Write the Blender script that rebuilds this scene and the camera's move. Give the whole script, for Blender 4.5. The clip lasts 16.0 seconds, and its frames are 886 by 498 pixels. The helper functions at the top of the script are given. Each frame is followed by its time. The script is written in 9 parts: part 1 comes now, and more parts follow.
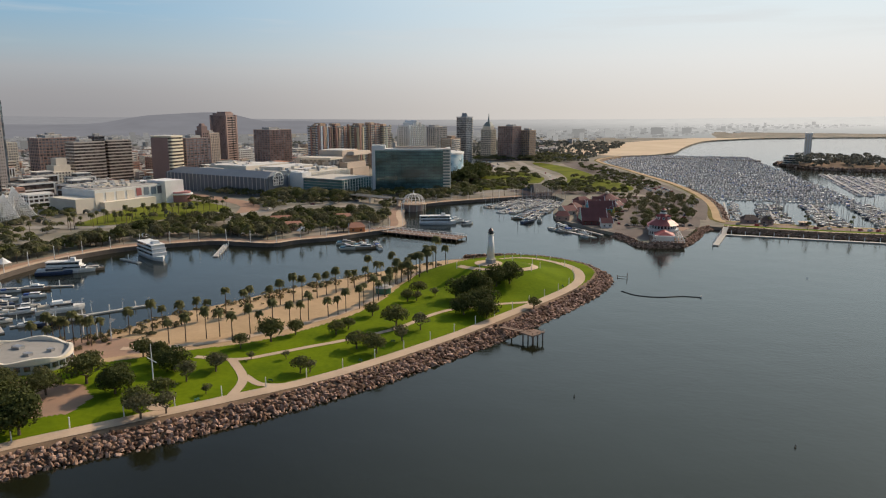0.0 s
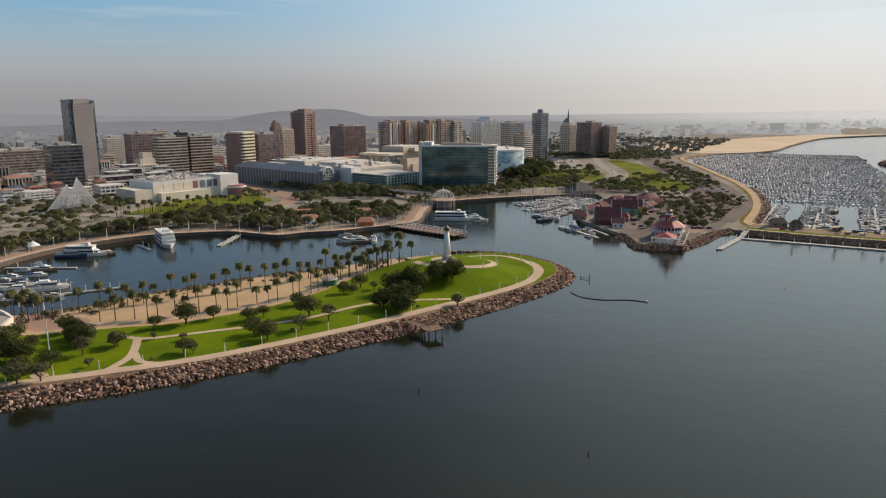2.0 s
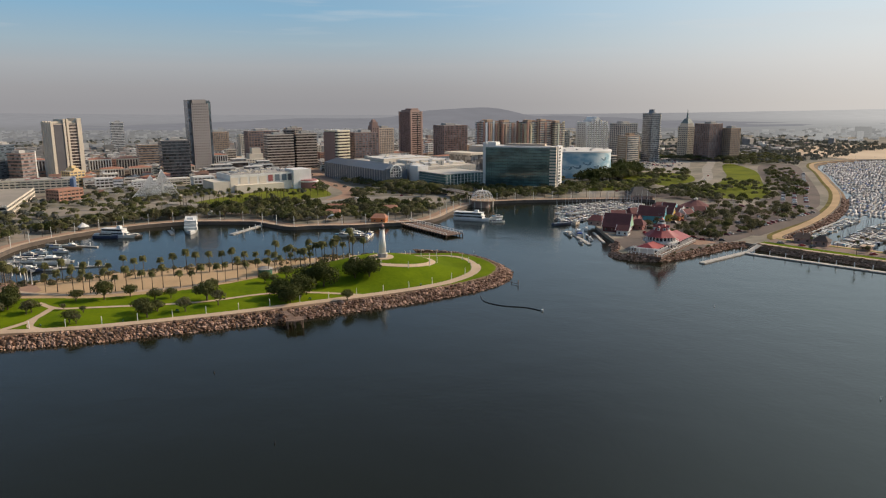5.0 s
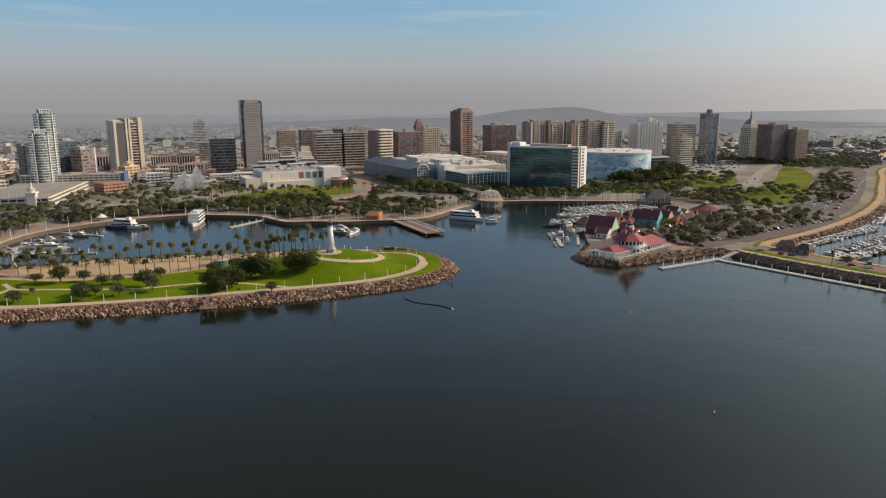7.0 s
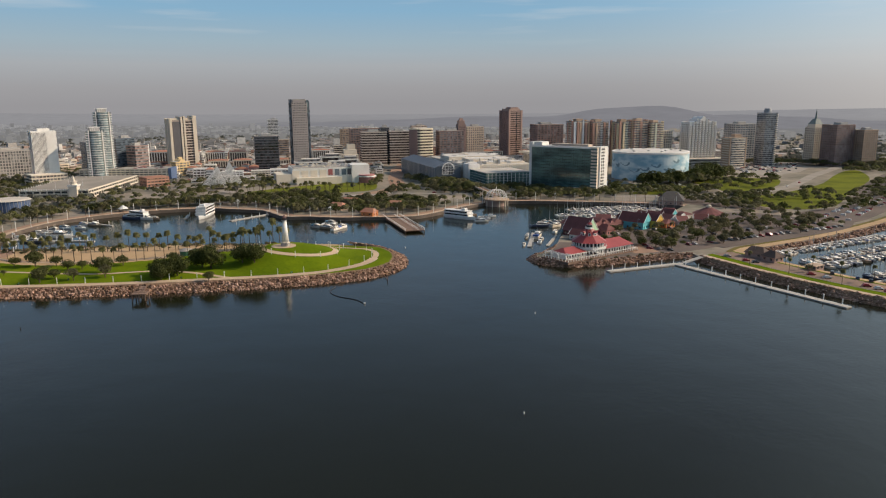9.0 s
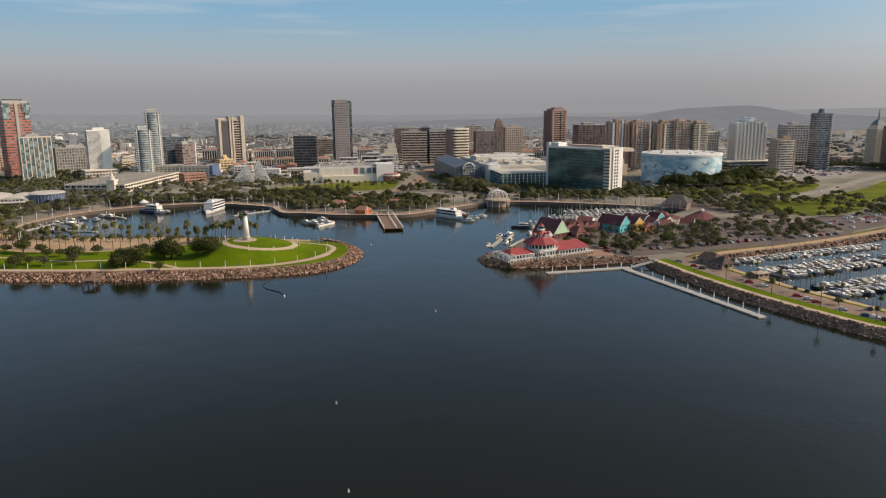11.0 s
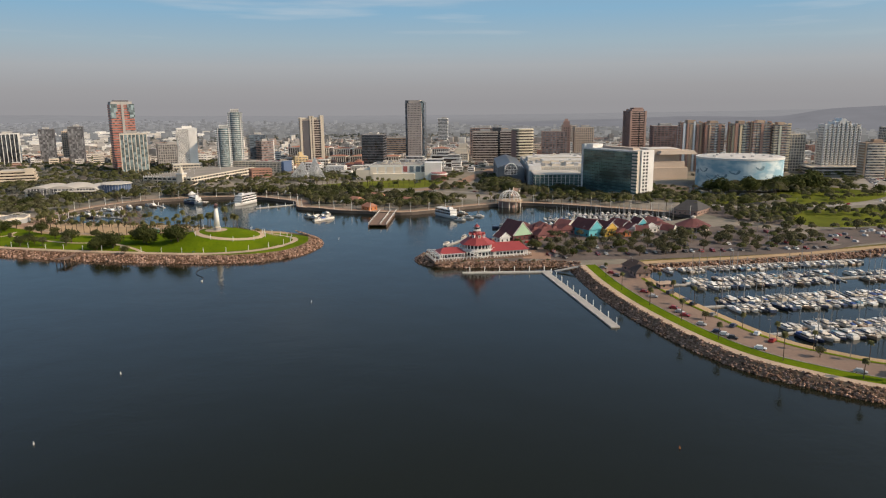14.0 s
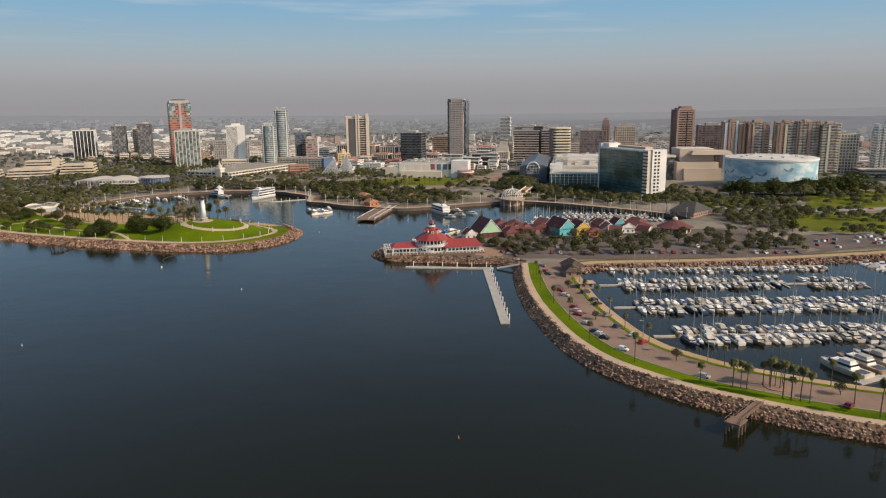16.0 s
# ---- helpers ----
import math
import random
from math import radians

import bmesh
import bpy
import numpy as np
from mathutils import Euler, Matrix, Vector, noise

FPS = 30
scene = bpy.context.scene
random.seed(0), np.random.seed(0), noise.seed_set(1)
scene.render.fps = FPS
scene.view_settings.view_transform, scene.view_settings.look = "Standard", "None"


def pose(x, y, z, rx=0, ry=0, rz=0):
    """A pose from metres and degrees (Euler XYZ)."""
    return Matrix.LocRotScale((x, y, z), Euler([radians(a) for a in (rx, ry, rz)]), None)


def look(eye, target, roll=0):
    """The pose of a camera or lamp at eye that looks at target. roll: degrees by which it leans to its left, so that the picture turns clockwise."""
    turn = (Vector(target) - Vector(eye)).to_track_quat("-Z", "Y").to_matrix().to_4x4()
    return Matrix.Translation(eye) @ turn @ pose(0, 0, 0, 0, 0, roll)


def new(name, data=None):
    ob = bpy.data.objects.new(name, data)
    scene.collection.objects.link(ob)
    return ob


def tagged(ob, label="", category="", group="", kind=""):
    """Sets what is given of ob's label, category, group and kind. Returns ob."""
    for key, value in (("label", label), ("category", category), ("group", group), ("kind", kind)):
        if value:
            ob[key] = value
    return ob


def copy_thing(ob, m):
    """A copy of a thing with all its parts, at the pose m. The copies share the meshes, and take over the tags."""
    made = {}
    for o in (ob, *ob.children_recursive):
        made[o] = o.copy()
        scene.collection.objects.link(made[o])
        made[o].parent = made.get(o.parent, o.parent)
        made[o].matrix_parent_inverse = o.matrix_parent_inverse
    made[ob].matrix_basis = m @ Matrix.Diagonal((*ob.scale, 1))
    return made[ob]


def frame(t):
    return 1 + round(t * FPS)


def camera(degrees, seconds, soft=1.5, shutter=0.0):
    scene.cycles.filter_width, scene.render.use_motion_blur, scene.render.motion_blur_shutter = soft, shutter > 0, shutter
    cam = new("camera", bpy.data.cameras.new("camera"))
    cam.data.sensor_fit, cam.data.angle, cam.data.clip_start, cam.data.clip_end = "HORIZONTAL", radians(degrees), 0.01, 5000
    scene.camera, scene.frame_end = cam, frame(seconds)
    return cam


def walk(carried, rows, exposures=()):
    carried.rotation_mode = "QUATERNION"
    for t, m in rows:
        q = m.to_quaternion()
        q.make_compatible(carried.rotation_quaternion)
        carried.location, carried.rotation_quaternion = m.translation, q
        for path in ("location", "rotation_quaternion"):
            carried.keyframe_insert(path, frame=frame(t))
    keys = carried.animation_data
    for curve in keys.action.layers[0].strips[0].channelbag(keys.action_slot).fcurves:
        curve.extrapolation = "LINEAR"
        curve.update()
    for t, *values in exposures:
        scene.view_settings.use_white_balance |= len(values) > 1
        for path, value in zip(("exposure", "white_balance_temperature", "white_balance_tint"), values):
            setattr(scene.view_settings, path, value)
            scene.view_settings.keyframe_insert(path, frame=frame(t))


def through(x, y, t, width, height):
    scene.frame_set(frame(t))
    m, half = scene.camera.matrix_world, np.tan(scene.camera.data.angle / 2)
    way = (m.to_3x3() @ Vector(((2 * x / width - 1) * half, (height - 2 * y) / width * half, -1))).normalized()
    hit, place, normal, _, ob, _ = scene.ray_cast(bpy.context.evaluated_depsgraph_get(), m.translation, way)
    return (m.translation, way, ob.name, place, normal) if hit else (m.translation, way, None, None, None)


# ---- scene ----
cam = camera(63.8, 16.0, soft=1.15)
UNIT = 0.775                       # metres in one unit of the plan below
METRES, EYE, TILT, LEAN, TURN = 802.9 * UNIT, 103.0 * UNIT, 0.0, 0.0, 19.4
ROWS = [
    (0.0, 0.0, 0.0, 0.0, -0.01, -11.12, 0.04),
    (0.5, 0.0316, -0.002, 0.0009, 2.05, -11.21, 0.1),
    (1.0, 0.0633, -0.0027, 0.0013, 4.71, -11.31, 0.15),
    (1.5, 0.0948, -0.0018, 0.0015, 7.48, -11.36, 0.26),
    (2.0, 0.1263, 0.0004, 0.002, 10.17, -11.44, 0.35),
    (2.5, 0.1572, 0.0043, 0.003, 12.84, -11.46, 0.33),
    (3.0, 0.1883, 0.0096, 0.0038, 15.12, -11.5, 0.35),
    (3.5, 0.219, 0.0164, 0.0044, 17.57, -11.54, 0.32),
    (4.0, 0.2496, 0.0244, 0.0049, 20.23, -11.55, 0.32),
    (6.5, 0.3939, 0.0806, 0.0045, 31.01, -11.49, 0.27),
    (7.0, 0.4216, 0.0951, 0.0048, 33.14, -11.51, 0.3),
    (7.5, 0.4487, 0.1105, 0.005, 35.19, -11.51, 0.27),
    (8.0, 0.4753, 0.1268, 0.0051, 37.2, -11.55, 0.28),
    (8.5, 0.5014, 0.1439, 0.0051, 39.22, -11.56, 0.31),
    (9.0, 0.5269, 0.1619, 0.0051, 41.22, -11.57, 0.35),
    (11.5, 0.6457, 0.2629, 0.0058, 50.94, -11.52, 0.43),
    (12.0, 0.6674, 0.2858, 0.006, 53.07, -11.5, 0.44),
    (12.5, 0.6882, 0.3093, 0.0062, 55.21, -11.51, 0.45),
    (13.0, 0.7081, 0.3337, 0.0064, 57.31, -11.53, 0.46),
    (13.5, 0.7272, 0.3586, 0.0066, 59.35, -11.53, 0.49),
    (14.0, 0.7452, 0.3839, 0.0066, 61.3, -11.52, 0.48),
    (14.5, 0.7624, 0.4099, 0.0062, 63.21, -11.52, 0.45),
    (15.0, 0.7788, 0.4362, 0.0057, 65.12, -11.52, 0.47),
    (15.5, 0.7941, 0.463, 0.005, 67.07, -11.54, 0.48),
    (16.0, 0.8085, 0.4902, 0.0047, 69.0, -11.53, 0.5),
]
walk(cam, [(t, pose(0, 0, EYE, TILT, LEAN, TURN) @ pose(METRES * x, METRES * y, METRES * z, 90 + pitch, roll, yaw)) for t, x, y, z, yaw, pitch, roll in ROWS])

# ---- daylight: hazy morning, sun low over the sea ----
SUN_AZ, SUN_EL = radians(27.0), radians(33.0)          # azimuth from +y towards +x
SUN_DIR = Vector((math.sin(SUN_AZ) * math.cos(SUN_EL), math.cos(SUN_AZ) * math.cos(SUN_EL), math.sin(SUN_EL)))
scene.view_settings.exposure = 0.0


def make_world():
    w = bpy.data.worlds.new("hazy_morning")
    scene.world = w
    w.use_nodes = True
    nt = w.node_tree
    nt.nodes.clear()
    N, L = nt.nodes.new, nt.links.new
    out = N("ShaderNodeOutputWorld")
    sky = N("ShaderNodeTexSky")
    sky.sky_type, sky.sun_disc = "NISHITA", False
    sky.sun_elevation, sky.sun_rotation = SUN_EL, SUN_AZ
    sky.dust_density, sky.air_density = 2.0, 1.0
    bg = N("ShaderNodeBackground")
    bg.inputs["Strength"].default_value = 0.096
    tc = N("ShaderNodeTexCoord")
    sep = N("ShaderNodeSeparateXYZ")
    L(tc.outputs["Generated"], sep.inputs[0])
    # haze: grey-brown at the horizon, milky above, clear blue higher up
    ramp = N("ShaderNodeValToRGB")
    e = ramp.color_ramp.elements
    e[0].position, e[0].color = 0.0, (0.315, 0.307, 0.318, 1)
    e[1].position, e[1].color = 1.0, (0.20, 0.34, 0.53, 1)
    for p, c in ((0.10, (0.345, 0.34, 0.35, 1)), (0.23, (0.39, 0.41, 0.43, 1)), (0.36, (0.345, 0.445, 0.51, 1)), (0.55, (0.245, 0.43, 0.59, 1))):
        k = e.new(p)
        k.color = c
    mr = N("ShaderNodeMapRange")
    mr.inputs["From Max"].default_value = 0.22
    L(sep.outputs["Z"], mr.inputs["Value"])
    L(mr.outputs[0], ramp.inputs[0])
    # forward scattering of the haze round the sun's side
    dot = N("ShaderNodeVectorMath")
    dot.operation = "DOT_PRODUCT"
    dot.inputs[1].default_value = SUN_DIR
    L(tc.outputs["Generated"], dot.inputs[0])
    glow = N("ShaderNodeMapRange")
    glow.interpolation_type = "SMOOTHERSTEP"
    glow.inputs["From Min"].default_value, glow.inputs["From Max"].default_value = 0.1, 1.05
    L(dot.outputs["Value"], glow.inputs["Value"])
    lit = N("ShaderNodeMix")
    lit.data_type, lit.blend_type = "RGBA", "MIX"
    L(glow.outputs[0], lit.inputs["Factor"])
    L(ramp.outputs[0], lit.inputs["A"])
    # the bright side: cream at the horizon, milky blue above
    milk = N("ShaderNodeValToRGB")
    e = milk.color_ramp.elements
    e[0].position, e[0].color = 0.0, (0.82, 0.765, 0.70, 1)
    e[1].position, e[1].color = 1.0, (0.80, 0.96, 1.02, 1)
    k = e.new(0.3)
    k.color = (0.85, 0.845, 0.82, 1)
    k = e.new(0.6)
    k.color = (0.78, 0.86, 0.885, 1)
    L(mr.outputs[0], milk.inputs[0])
    L(milk.outputs[0], lit.inputs["B"])
    high = N("ShaderNodeMix")
    high.data_type = "RGBA"
    part_glow = N("ShaderNodeMapRange")
    part_glow.interpolation_type = "SMOOTHSTEP"
    part_glow.inputs["From Min"].default_value, part_glow.inputs["From Max"].default_value, part_glow.inputs["To Max"].default_value = 0.52, 1.0, 0.9
    L(dot.outputs["Value"], part_glow.inputs["Value"])
    L(part_glow.outputs[0], high.inputs["Factor"])
    L(sky.outputs[0], high.inputs["A"])
    high.inputs["B"].default_value = (8.6, 10.8, 11.8, 1)
    L(high.outputs["Result"], bg.inputs["Color"])
    # thin cirrus streaks
    mp = N("ShaderNodeMapping")
    mp.inputs["Scale"].default_value = (1.6, 1.6, 22.0)
    L(tc.outputs["Generated"], mp.inputs[0])
    nz = N("ShaderNodeTexNoise")
    nz.inputs["Scale"].default_value, nz.inputs["Detail"].default_value = 2.3, 5
    L(mp.outputs[0], nz.inputs["Vector"])
    cr = N("ShaderNodeMapRange")
    cr.inputs["From Min"].default_value, cr.inputs["From Max"].default_value, cr.inputs["To Max"].default_value = 0.52, 0.75, 0.45
    L(nz.outputs[0], cr.inputs["Value"])
    band = N("ShaderNodeMapRange")
    band.inputs["From Min"].default_value, band.inputs["From Max"].default_value = 0.06, 0.11
    L(sep.outputs["Z"], band.inputs["Value"])
    mul = N("ShaderNodeMath")
    mul.operation = "MULTIPLY"
    L(cr.outputs[0], mul.inputs[0])
    L(band.outputs[0], mul.inputs[1])
    cloud = N("ShaderNodeMix")
    cloud.data_type = "RGBA"
    L(mul.outputs[0], cloud.inputs["Factor"])
    L(lit.outputs["Result"], cloud.inputs["A"])
    cloud.inputs["B"].default_value = (0.66, 0.66, 0.66, 1)
    hz = N("ShaderNodeBackground")
    L(cloud.outputs["Result"], hz.inputs["Color"])
    up = N("ShaderNodeMapRange")
    up.interpolation_type = "SMOOTHSTEP"
    up.inputs["From Min"].default_value, up.inputs["From Max"].default_value = 0.14, 0.45
    L(sep.outputs["Z"], up.inputs["Value"])
    mix = N("ShaderNodeMixShader")
    L(up.outputs[0], mix.inputs[0])
    L(hz.outputs[0], mix.inputs[1])
    L(bg.outputs[0], mix.inputs[2])
    L(mix.outputs[0], out.inputs[0])


make_world()
sun_lamp = bpy.data.lights.new("sun", "SUN")
sun_lamp.energy, sun_lamp.angle, sun_lamp.color = 4.3, radians(0.8), (1.0, 0.775, 0.565)
sun = new("sun", sun_lamp)
sun.matrix_world = look(SUN_DIR * 500, (0, 0, 0))


# ---- materials ----
def surface(name, a, b=None, scale=0.3, rough=0.8, bump=0.0, fine=3.0, metal=0.0, rnd=0.0, island=0.0, spec=0.5, world=False, streak=1.0, contrast=1.0, through=0.0):
    """A surface that wanders between two colours at a coarse and a fine scale."""
    m = bpy.data.materials.new(name)
    m.use_nodes = True
    nt = m.node_tree
    N, L = nt.nodes.new, nt.links.new
    p = nt.nodes["Principled BSDF"]
    p.inputs["Roughness"].default_value, p.inputs["Metallic"].default_value = rough, metal
    p.inputs["Specular IOR Level"].default_value = spec
    b = b or tuple(c * 0.75 for c in a)
    if world:
        vec = N("ShaderNodeNewGeometry").outputs["Position"]
    else:
        vec = N("ShaderNodeTexCoord").outputs["Object"]
    if streak != 1.0:
        mp = N("ShaderNodeMapping")
        mp.inputs["Scale"].default_value = (1, 1, streak)
        L(vec, mp.inputs[0])
        vec = mp.outputs[0]
    n1, n2 = N("ShaderNodeTexNoise"), N("ShaderNodeTexNoise")
    n1.inputs["Scale"].default_value, n1.inputs["Detail"].default_value = scale, 3
    n2.inputs["Scale"].default_value, n2.inputs["Detail"].default_value = fine, 2
    L(vec, n1.inputs["Vector"])
    L(vec, n2.inputs["Vector"])
    add = N("ShaderNodeMath")
    add.operation = "MULTIPLY_ADD"
    L(n2.outputs[0], add.inputs[0])
    add.inputs[1].default_value = 0.4
    L(n1.outputs[0], add.inputs[2])
    mr = N("ShaderNodeMapRange")
    mr.inputs["From Min"].default_value, mr.inputs["From Max"].default_value = 0.7 - 0.25 / contrast, 0.7 + 0.25 / contrast
    L(add.outputs[0], mr.inputs["Value"])
    mx = N("ShaderNodeMix")
    mx.data_type = "RGBA"
    L(mr.outputs[0], mx.inputs["Factor"])
    mx.inputs["A"].default_value, mx.inputs["B"].default_value = (*b, 1), (*a, 1)
    col = mx.outputs["Result"]
    if rnd or island:
        src = N("ShaderNodeObjectInfo").outputs["Random"] if rnd else N("ShaderNodeNewGeometry").outputs["Random Per Island"]
        amt = rnd or island
        vr = N("ShaderNodeMapRange")
        vr.inputs["To Min"].default_value, vr.inputs["To Max"].default_value = 1 - amt, 1 + amt
        L(src, vr.inputs["Value"])
        hs = N("ShaderNodeHueSaturation")
        L(vr.outputs[0], hs.inputs["Value"])
        sa = N("ShaderNodeMath")
        sa.operation = "MULTIPLY_ADD"
        L(src, sa.inputs[0])
        sa.inputs[1].default_value, sa.inputs[2].default_value = -amt * 0.5, 1 + amt * 0.25
        L(sa.outputs[0], hs.inputs["Saturation"])
        L(col, hs.inputs["Color"])
        col = hs.outputs[0]
    L(col, p.inputs["Base Color"])
    if through:
        tr, ms = N("ShaderNodeBsdfTranslucent"), N("ShaderNodeMixShader")
        ms.inputs[0].default_value = through
        L(col, tr.inputs["Color"])
        L(p.outputs[0], ms.inputs[1])
        L(tr.outputs[0], ms.inputs[2])
        L(ms.outputs[0], nt.nodes["Material Output"].inputs["Surface"])
    if bump:
        bp = N("ShaderNodeBump")
        bp.inputs["Strength"].default_value, bp.inputs["Distance"].default_value = bump, 0.15
        L(n2.outputs[0], bp.inputs["Height"])
        L(bp.outputs[0], p.inputs["Normal"])
    return m


def palette(name, colours, rough=0.75, rnd=True):
    """One paint picked per object (or per joined piece) out of a few colours."""
    m = bpy.data.materials.new(name)
    m.use_nodes = True
    nt = m.node_tree
    N, L = nt.nodes.new, nt.links.new
    p = nt.nodes["Principled BSDF"]
    p.inputs["Roughness"].default_value = rough
    src = N("ShaderNodeObjectInfo").outputs["Random"] if rnd else N("ShaderNodeNewGeometry").outputs["Random Per Island"]
    ramp = N("ShaderNodeValToRGB")
    ramp.color_ramp.interpolation = "CONSTANT"
    e = ramp.color_ramp.elements
    e[0].position, e[0].color = 0, (*colours[0], 1)
    e[1].position, e[1].color = 1 / len(colours), (*colours[1], 1)
    for i, c in enumerate(colours[2:], 2):
        k = e.new(i / len(colours))
        k.color = (*c, 1)
    L(src, ramp.inputs[0])
    nz = N("ShaderNodeTexNoise")
    nz.inputs["Scale"].default_value, nz.inputs["Detail"].default_value = 0.15, 4
    L(N("ShaderNodeNewGeometry").outputs["Position"], nz.inputs["Vector"])
    mr = N("ShaderNodeMapRange")
    mr.inputs["From Min"].default_value, mr.inputs["From Max"].default_value = 0.3, 0.7
    mr.inputs["To Min"].default_value, mr.inputs["To Max"].default_value = 0.8, 1.1
    L(nz.outputs[0], mr.inputs["Value"])
    hs = N("ShaderNodeHueSaturation")
    L(ramp.outputs[0], hs.inputs["Color"])
    L(mr.outputs[0], hs.inputs["Value"])
    L(hs.outputs[0], p.inputs["Base Color"])
    return m


def water_material():
    m = bpy.data.materials.new("harbour_water")
    m.use_nodes = True
    nt = m.node_tree
    N, L = nt.nodes.new, nt.links.new
    p = nt.nodes["Principled BSDF"]
    p.inputs["IOR"].default_value = 1.33
    p.inputs["Specular Tint"].default_value = (0.86, 0.83, 0.76, 1)
    p.inputs["Roughness"].default_value = 0.11
    pos = N("ShaderNodeNewGeometry").outputs["Position"]
    n1, n2, n3 = (N("ShaderNodeTexNoise") for _ in range(3))
    for n, s, d in ((n1, 0.006, 3), (n2, 0.55, 3), (n3, 0.05, 2)):
        n.inputs["Scale"].default_value, n.inputs["Detail"].default_value = s, d
        L(pos, n.inputs["Vector"])
    mx = N("ShaderNodeMix")
    mx.data_type = "RGBA"
    mx.inputs["A"].default_value, mx.inputs["B"].default_value = (0.0095, 0.0108, 0.0052, 1), (0.0125, 0.014, 0.0072, 1)
    L(n1.outputs[0], mx.inputs["Factor"])
    L(mx.outputs["Result"], p.inputs["Base Color"])
    add = N("ShaderNodeMath")
    add.operation = "MULTIPLY_ADD"
    L(n3.outputs[0], add.inputs[0])
    add.inputs[1].default_value = 3.0
    L(n2.outputs[0], add.inputs[2])
    bp = N("ShaderNodeBump")
    bp.inputs["Strength"].default_value, bp.inputs["Distance"].default_value = 0.19, 0.25
    L(add.outputs[0], bp.inputs["Height"])
    L(bp.outputs[0], p.inputs["Normal"])
    return m


def glass(name, tint, rough=0.08, rnd=0.0, lift=2.4, cell=2.6):
    """Tinted panes: each pane a little lighter or darker by the blinds and ceilings behind it."""
    m = surface(name, tint, tuple(c * 0.6 for c in tint), scale=0.05, rough=rough, fine=0.3, rnd=rnd, spec=0.9)
    nt = m.node_tree
    N, L = nt.nodes.new, nt.links.new
    p = nt.nodes["Principled BSDF"]
    was = p.inputs["Base Color"].links[0].from_socket
    cut, pick = N("ShaderNodeVectorMath"), N("ShaderNodeTexWhiteNoise")
    cut.operation = "SNAP"
    cut.inputs[1].default_value = (cell, cell, cell * 1.15)
    L(N("ShaderNodeTexCoord").outputs["Object"], cut.inputs[0])
    L(cut.outputs[0], pick.inputs["Vector"])
    level, hue = N("ShaderNodeMapRange"), N("ShaderNodeHueSaturation")
    level.inputs["From Min"].default_value = 0.3
    level.inputs["To Min"].default_value, level.inputs["To Max"].default_value = 0.7, lift
    L(pick.outputs["Value"], level.inputs["Value"])
    L(level.outputs[0], hue.inputs["Value"])
    L(was, hue.inputs["Color"])
    L(hue.outputs[0], p.inputs["Base Color"])
    return m


WATER = water_material()
DRYGRASS = surface("dry_verge", (0.185, 0.155, 0.055), (0.115, 0.10, 0.04), scale=0.06, rough=0.95, bump=0.4, fine=0.7, world=True, spec=0.03, contrast=1.3)
TOWNGRASS = surface("town_lawn", (0.165, 0.185, 0.022), (0.10, 0.115, 0.02), scale=0.04, rough=0.9, bump=0.4, fine=0.7, world=True, spec=0.03, contrast=1.2)
# harbour wall stone with the shade of its face put into the colour
HARBOURSTONE = surface("shade_darkened_harbour_stone", (0.15, 0.12, 0.10), (0.085, 0.07, 0.06), scale=0.2, rough=0.9, bump=0.3, fine=1.5, world=True)
GRASS = surface("lawn", (0.135, 0.185, 0.006), (0.08, 0.125, 0.005), scale=0.05, rough=0.9, bump=0.5, fine=0.7, world=True, spec=0.03, contrast=1.35)
SAND = surface("sand", (0.50, 0.355, 0.215), (0.37, 0.265, 0.155), scale=0.06, rough=0.95, bump=0.4, fine=0.7, world=True, spec=0.1)
BEACHSAND = surface("dry_beach_sand", (0.62, 0.50, 0.36), (0.52, 0.41, 0.29), scale=0.01, rough=0.95, fine=0.1, world=True, spec=0.1)
EARTH = surface("bare_earth", (0.27, 0.185, 0.12), (0.13, 0.09, 0.06), scale=0.08, rough=0.95, bump=0.5, fine=0.8, world=True, spec=0.1)
CITY = surface("city_ground", (0.30, 0.26, 0.215), (0.165, 0.16, 0.125), scale=0.02, rough=0.95, fine=0.13, world=True, spec=0.1, contrast=1.6)
PAVE = surface("concrete_path", (0.54, 0.41, 0.295), (0.43, 0.325, 0.235), scale=0.12, rough=0.9, bump=0.2, fine=1.2, world=True, spec=0.2)
BRICKPAVE = surface("brown_paving", (0.36, 0.23, 0.16), (0.27, 0.18, 0.13), scale=0.1, rough=0.9, fine=1.0, world=True, spec=0.2)
ASPHALT = surface("asphalt", (0.175, 0.14, 0.122), (0.11, 0.092, 0.083), scale=0.05, rough=0.92, fine=0.6, world=True, spec=0.2)
OLDASPHALT = surface("sun_bleached_asphalt", (0.30, 0.21, 0.16), (0.20, 0.145, 0.115), scale=0.06, rough=0.92, fine=0.7, world=True, spec=0.2)
ROADGREY = surface("pale_road", (0.34, 0.31, 0.27), (0.25, 0.23, 0.2), scale=0.05, rough=0.92, fine=0.5, world=True, spec=0.2)
WALLSTONE = surface("seawall_concrete", (0.34, 0.28, 0.22), (0.2, 0.17, 0.14), scale=0.2, rough=0.9, bump=0.3, fine=1.5, world=True)
ROCK = surface("granite_boulder", (0.40, 0.25, 0.175), (0.13, 0.082, 0.06), scale=0.5, rough=0.9, bump=0.8, fine=2.2, rnd=0.6, spec=0.2)
ROCKS = surface("granite_boulders", (0.40, 0.25, 0.175), (0.13, 0.082, 0.06), scale=0.5, rough=0.9, bump=0.8, fine=2.2, island=0.6, spec=0.2)
LEAF = surface("broad_leaves", (0.135, 0.142, 0.05), (0.08, 0.088, 0.034), scale=0.25, rough=0.75, fine=1.5, island=0.35, spec=0.1, through=0.48)
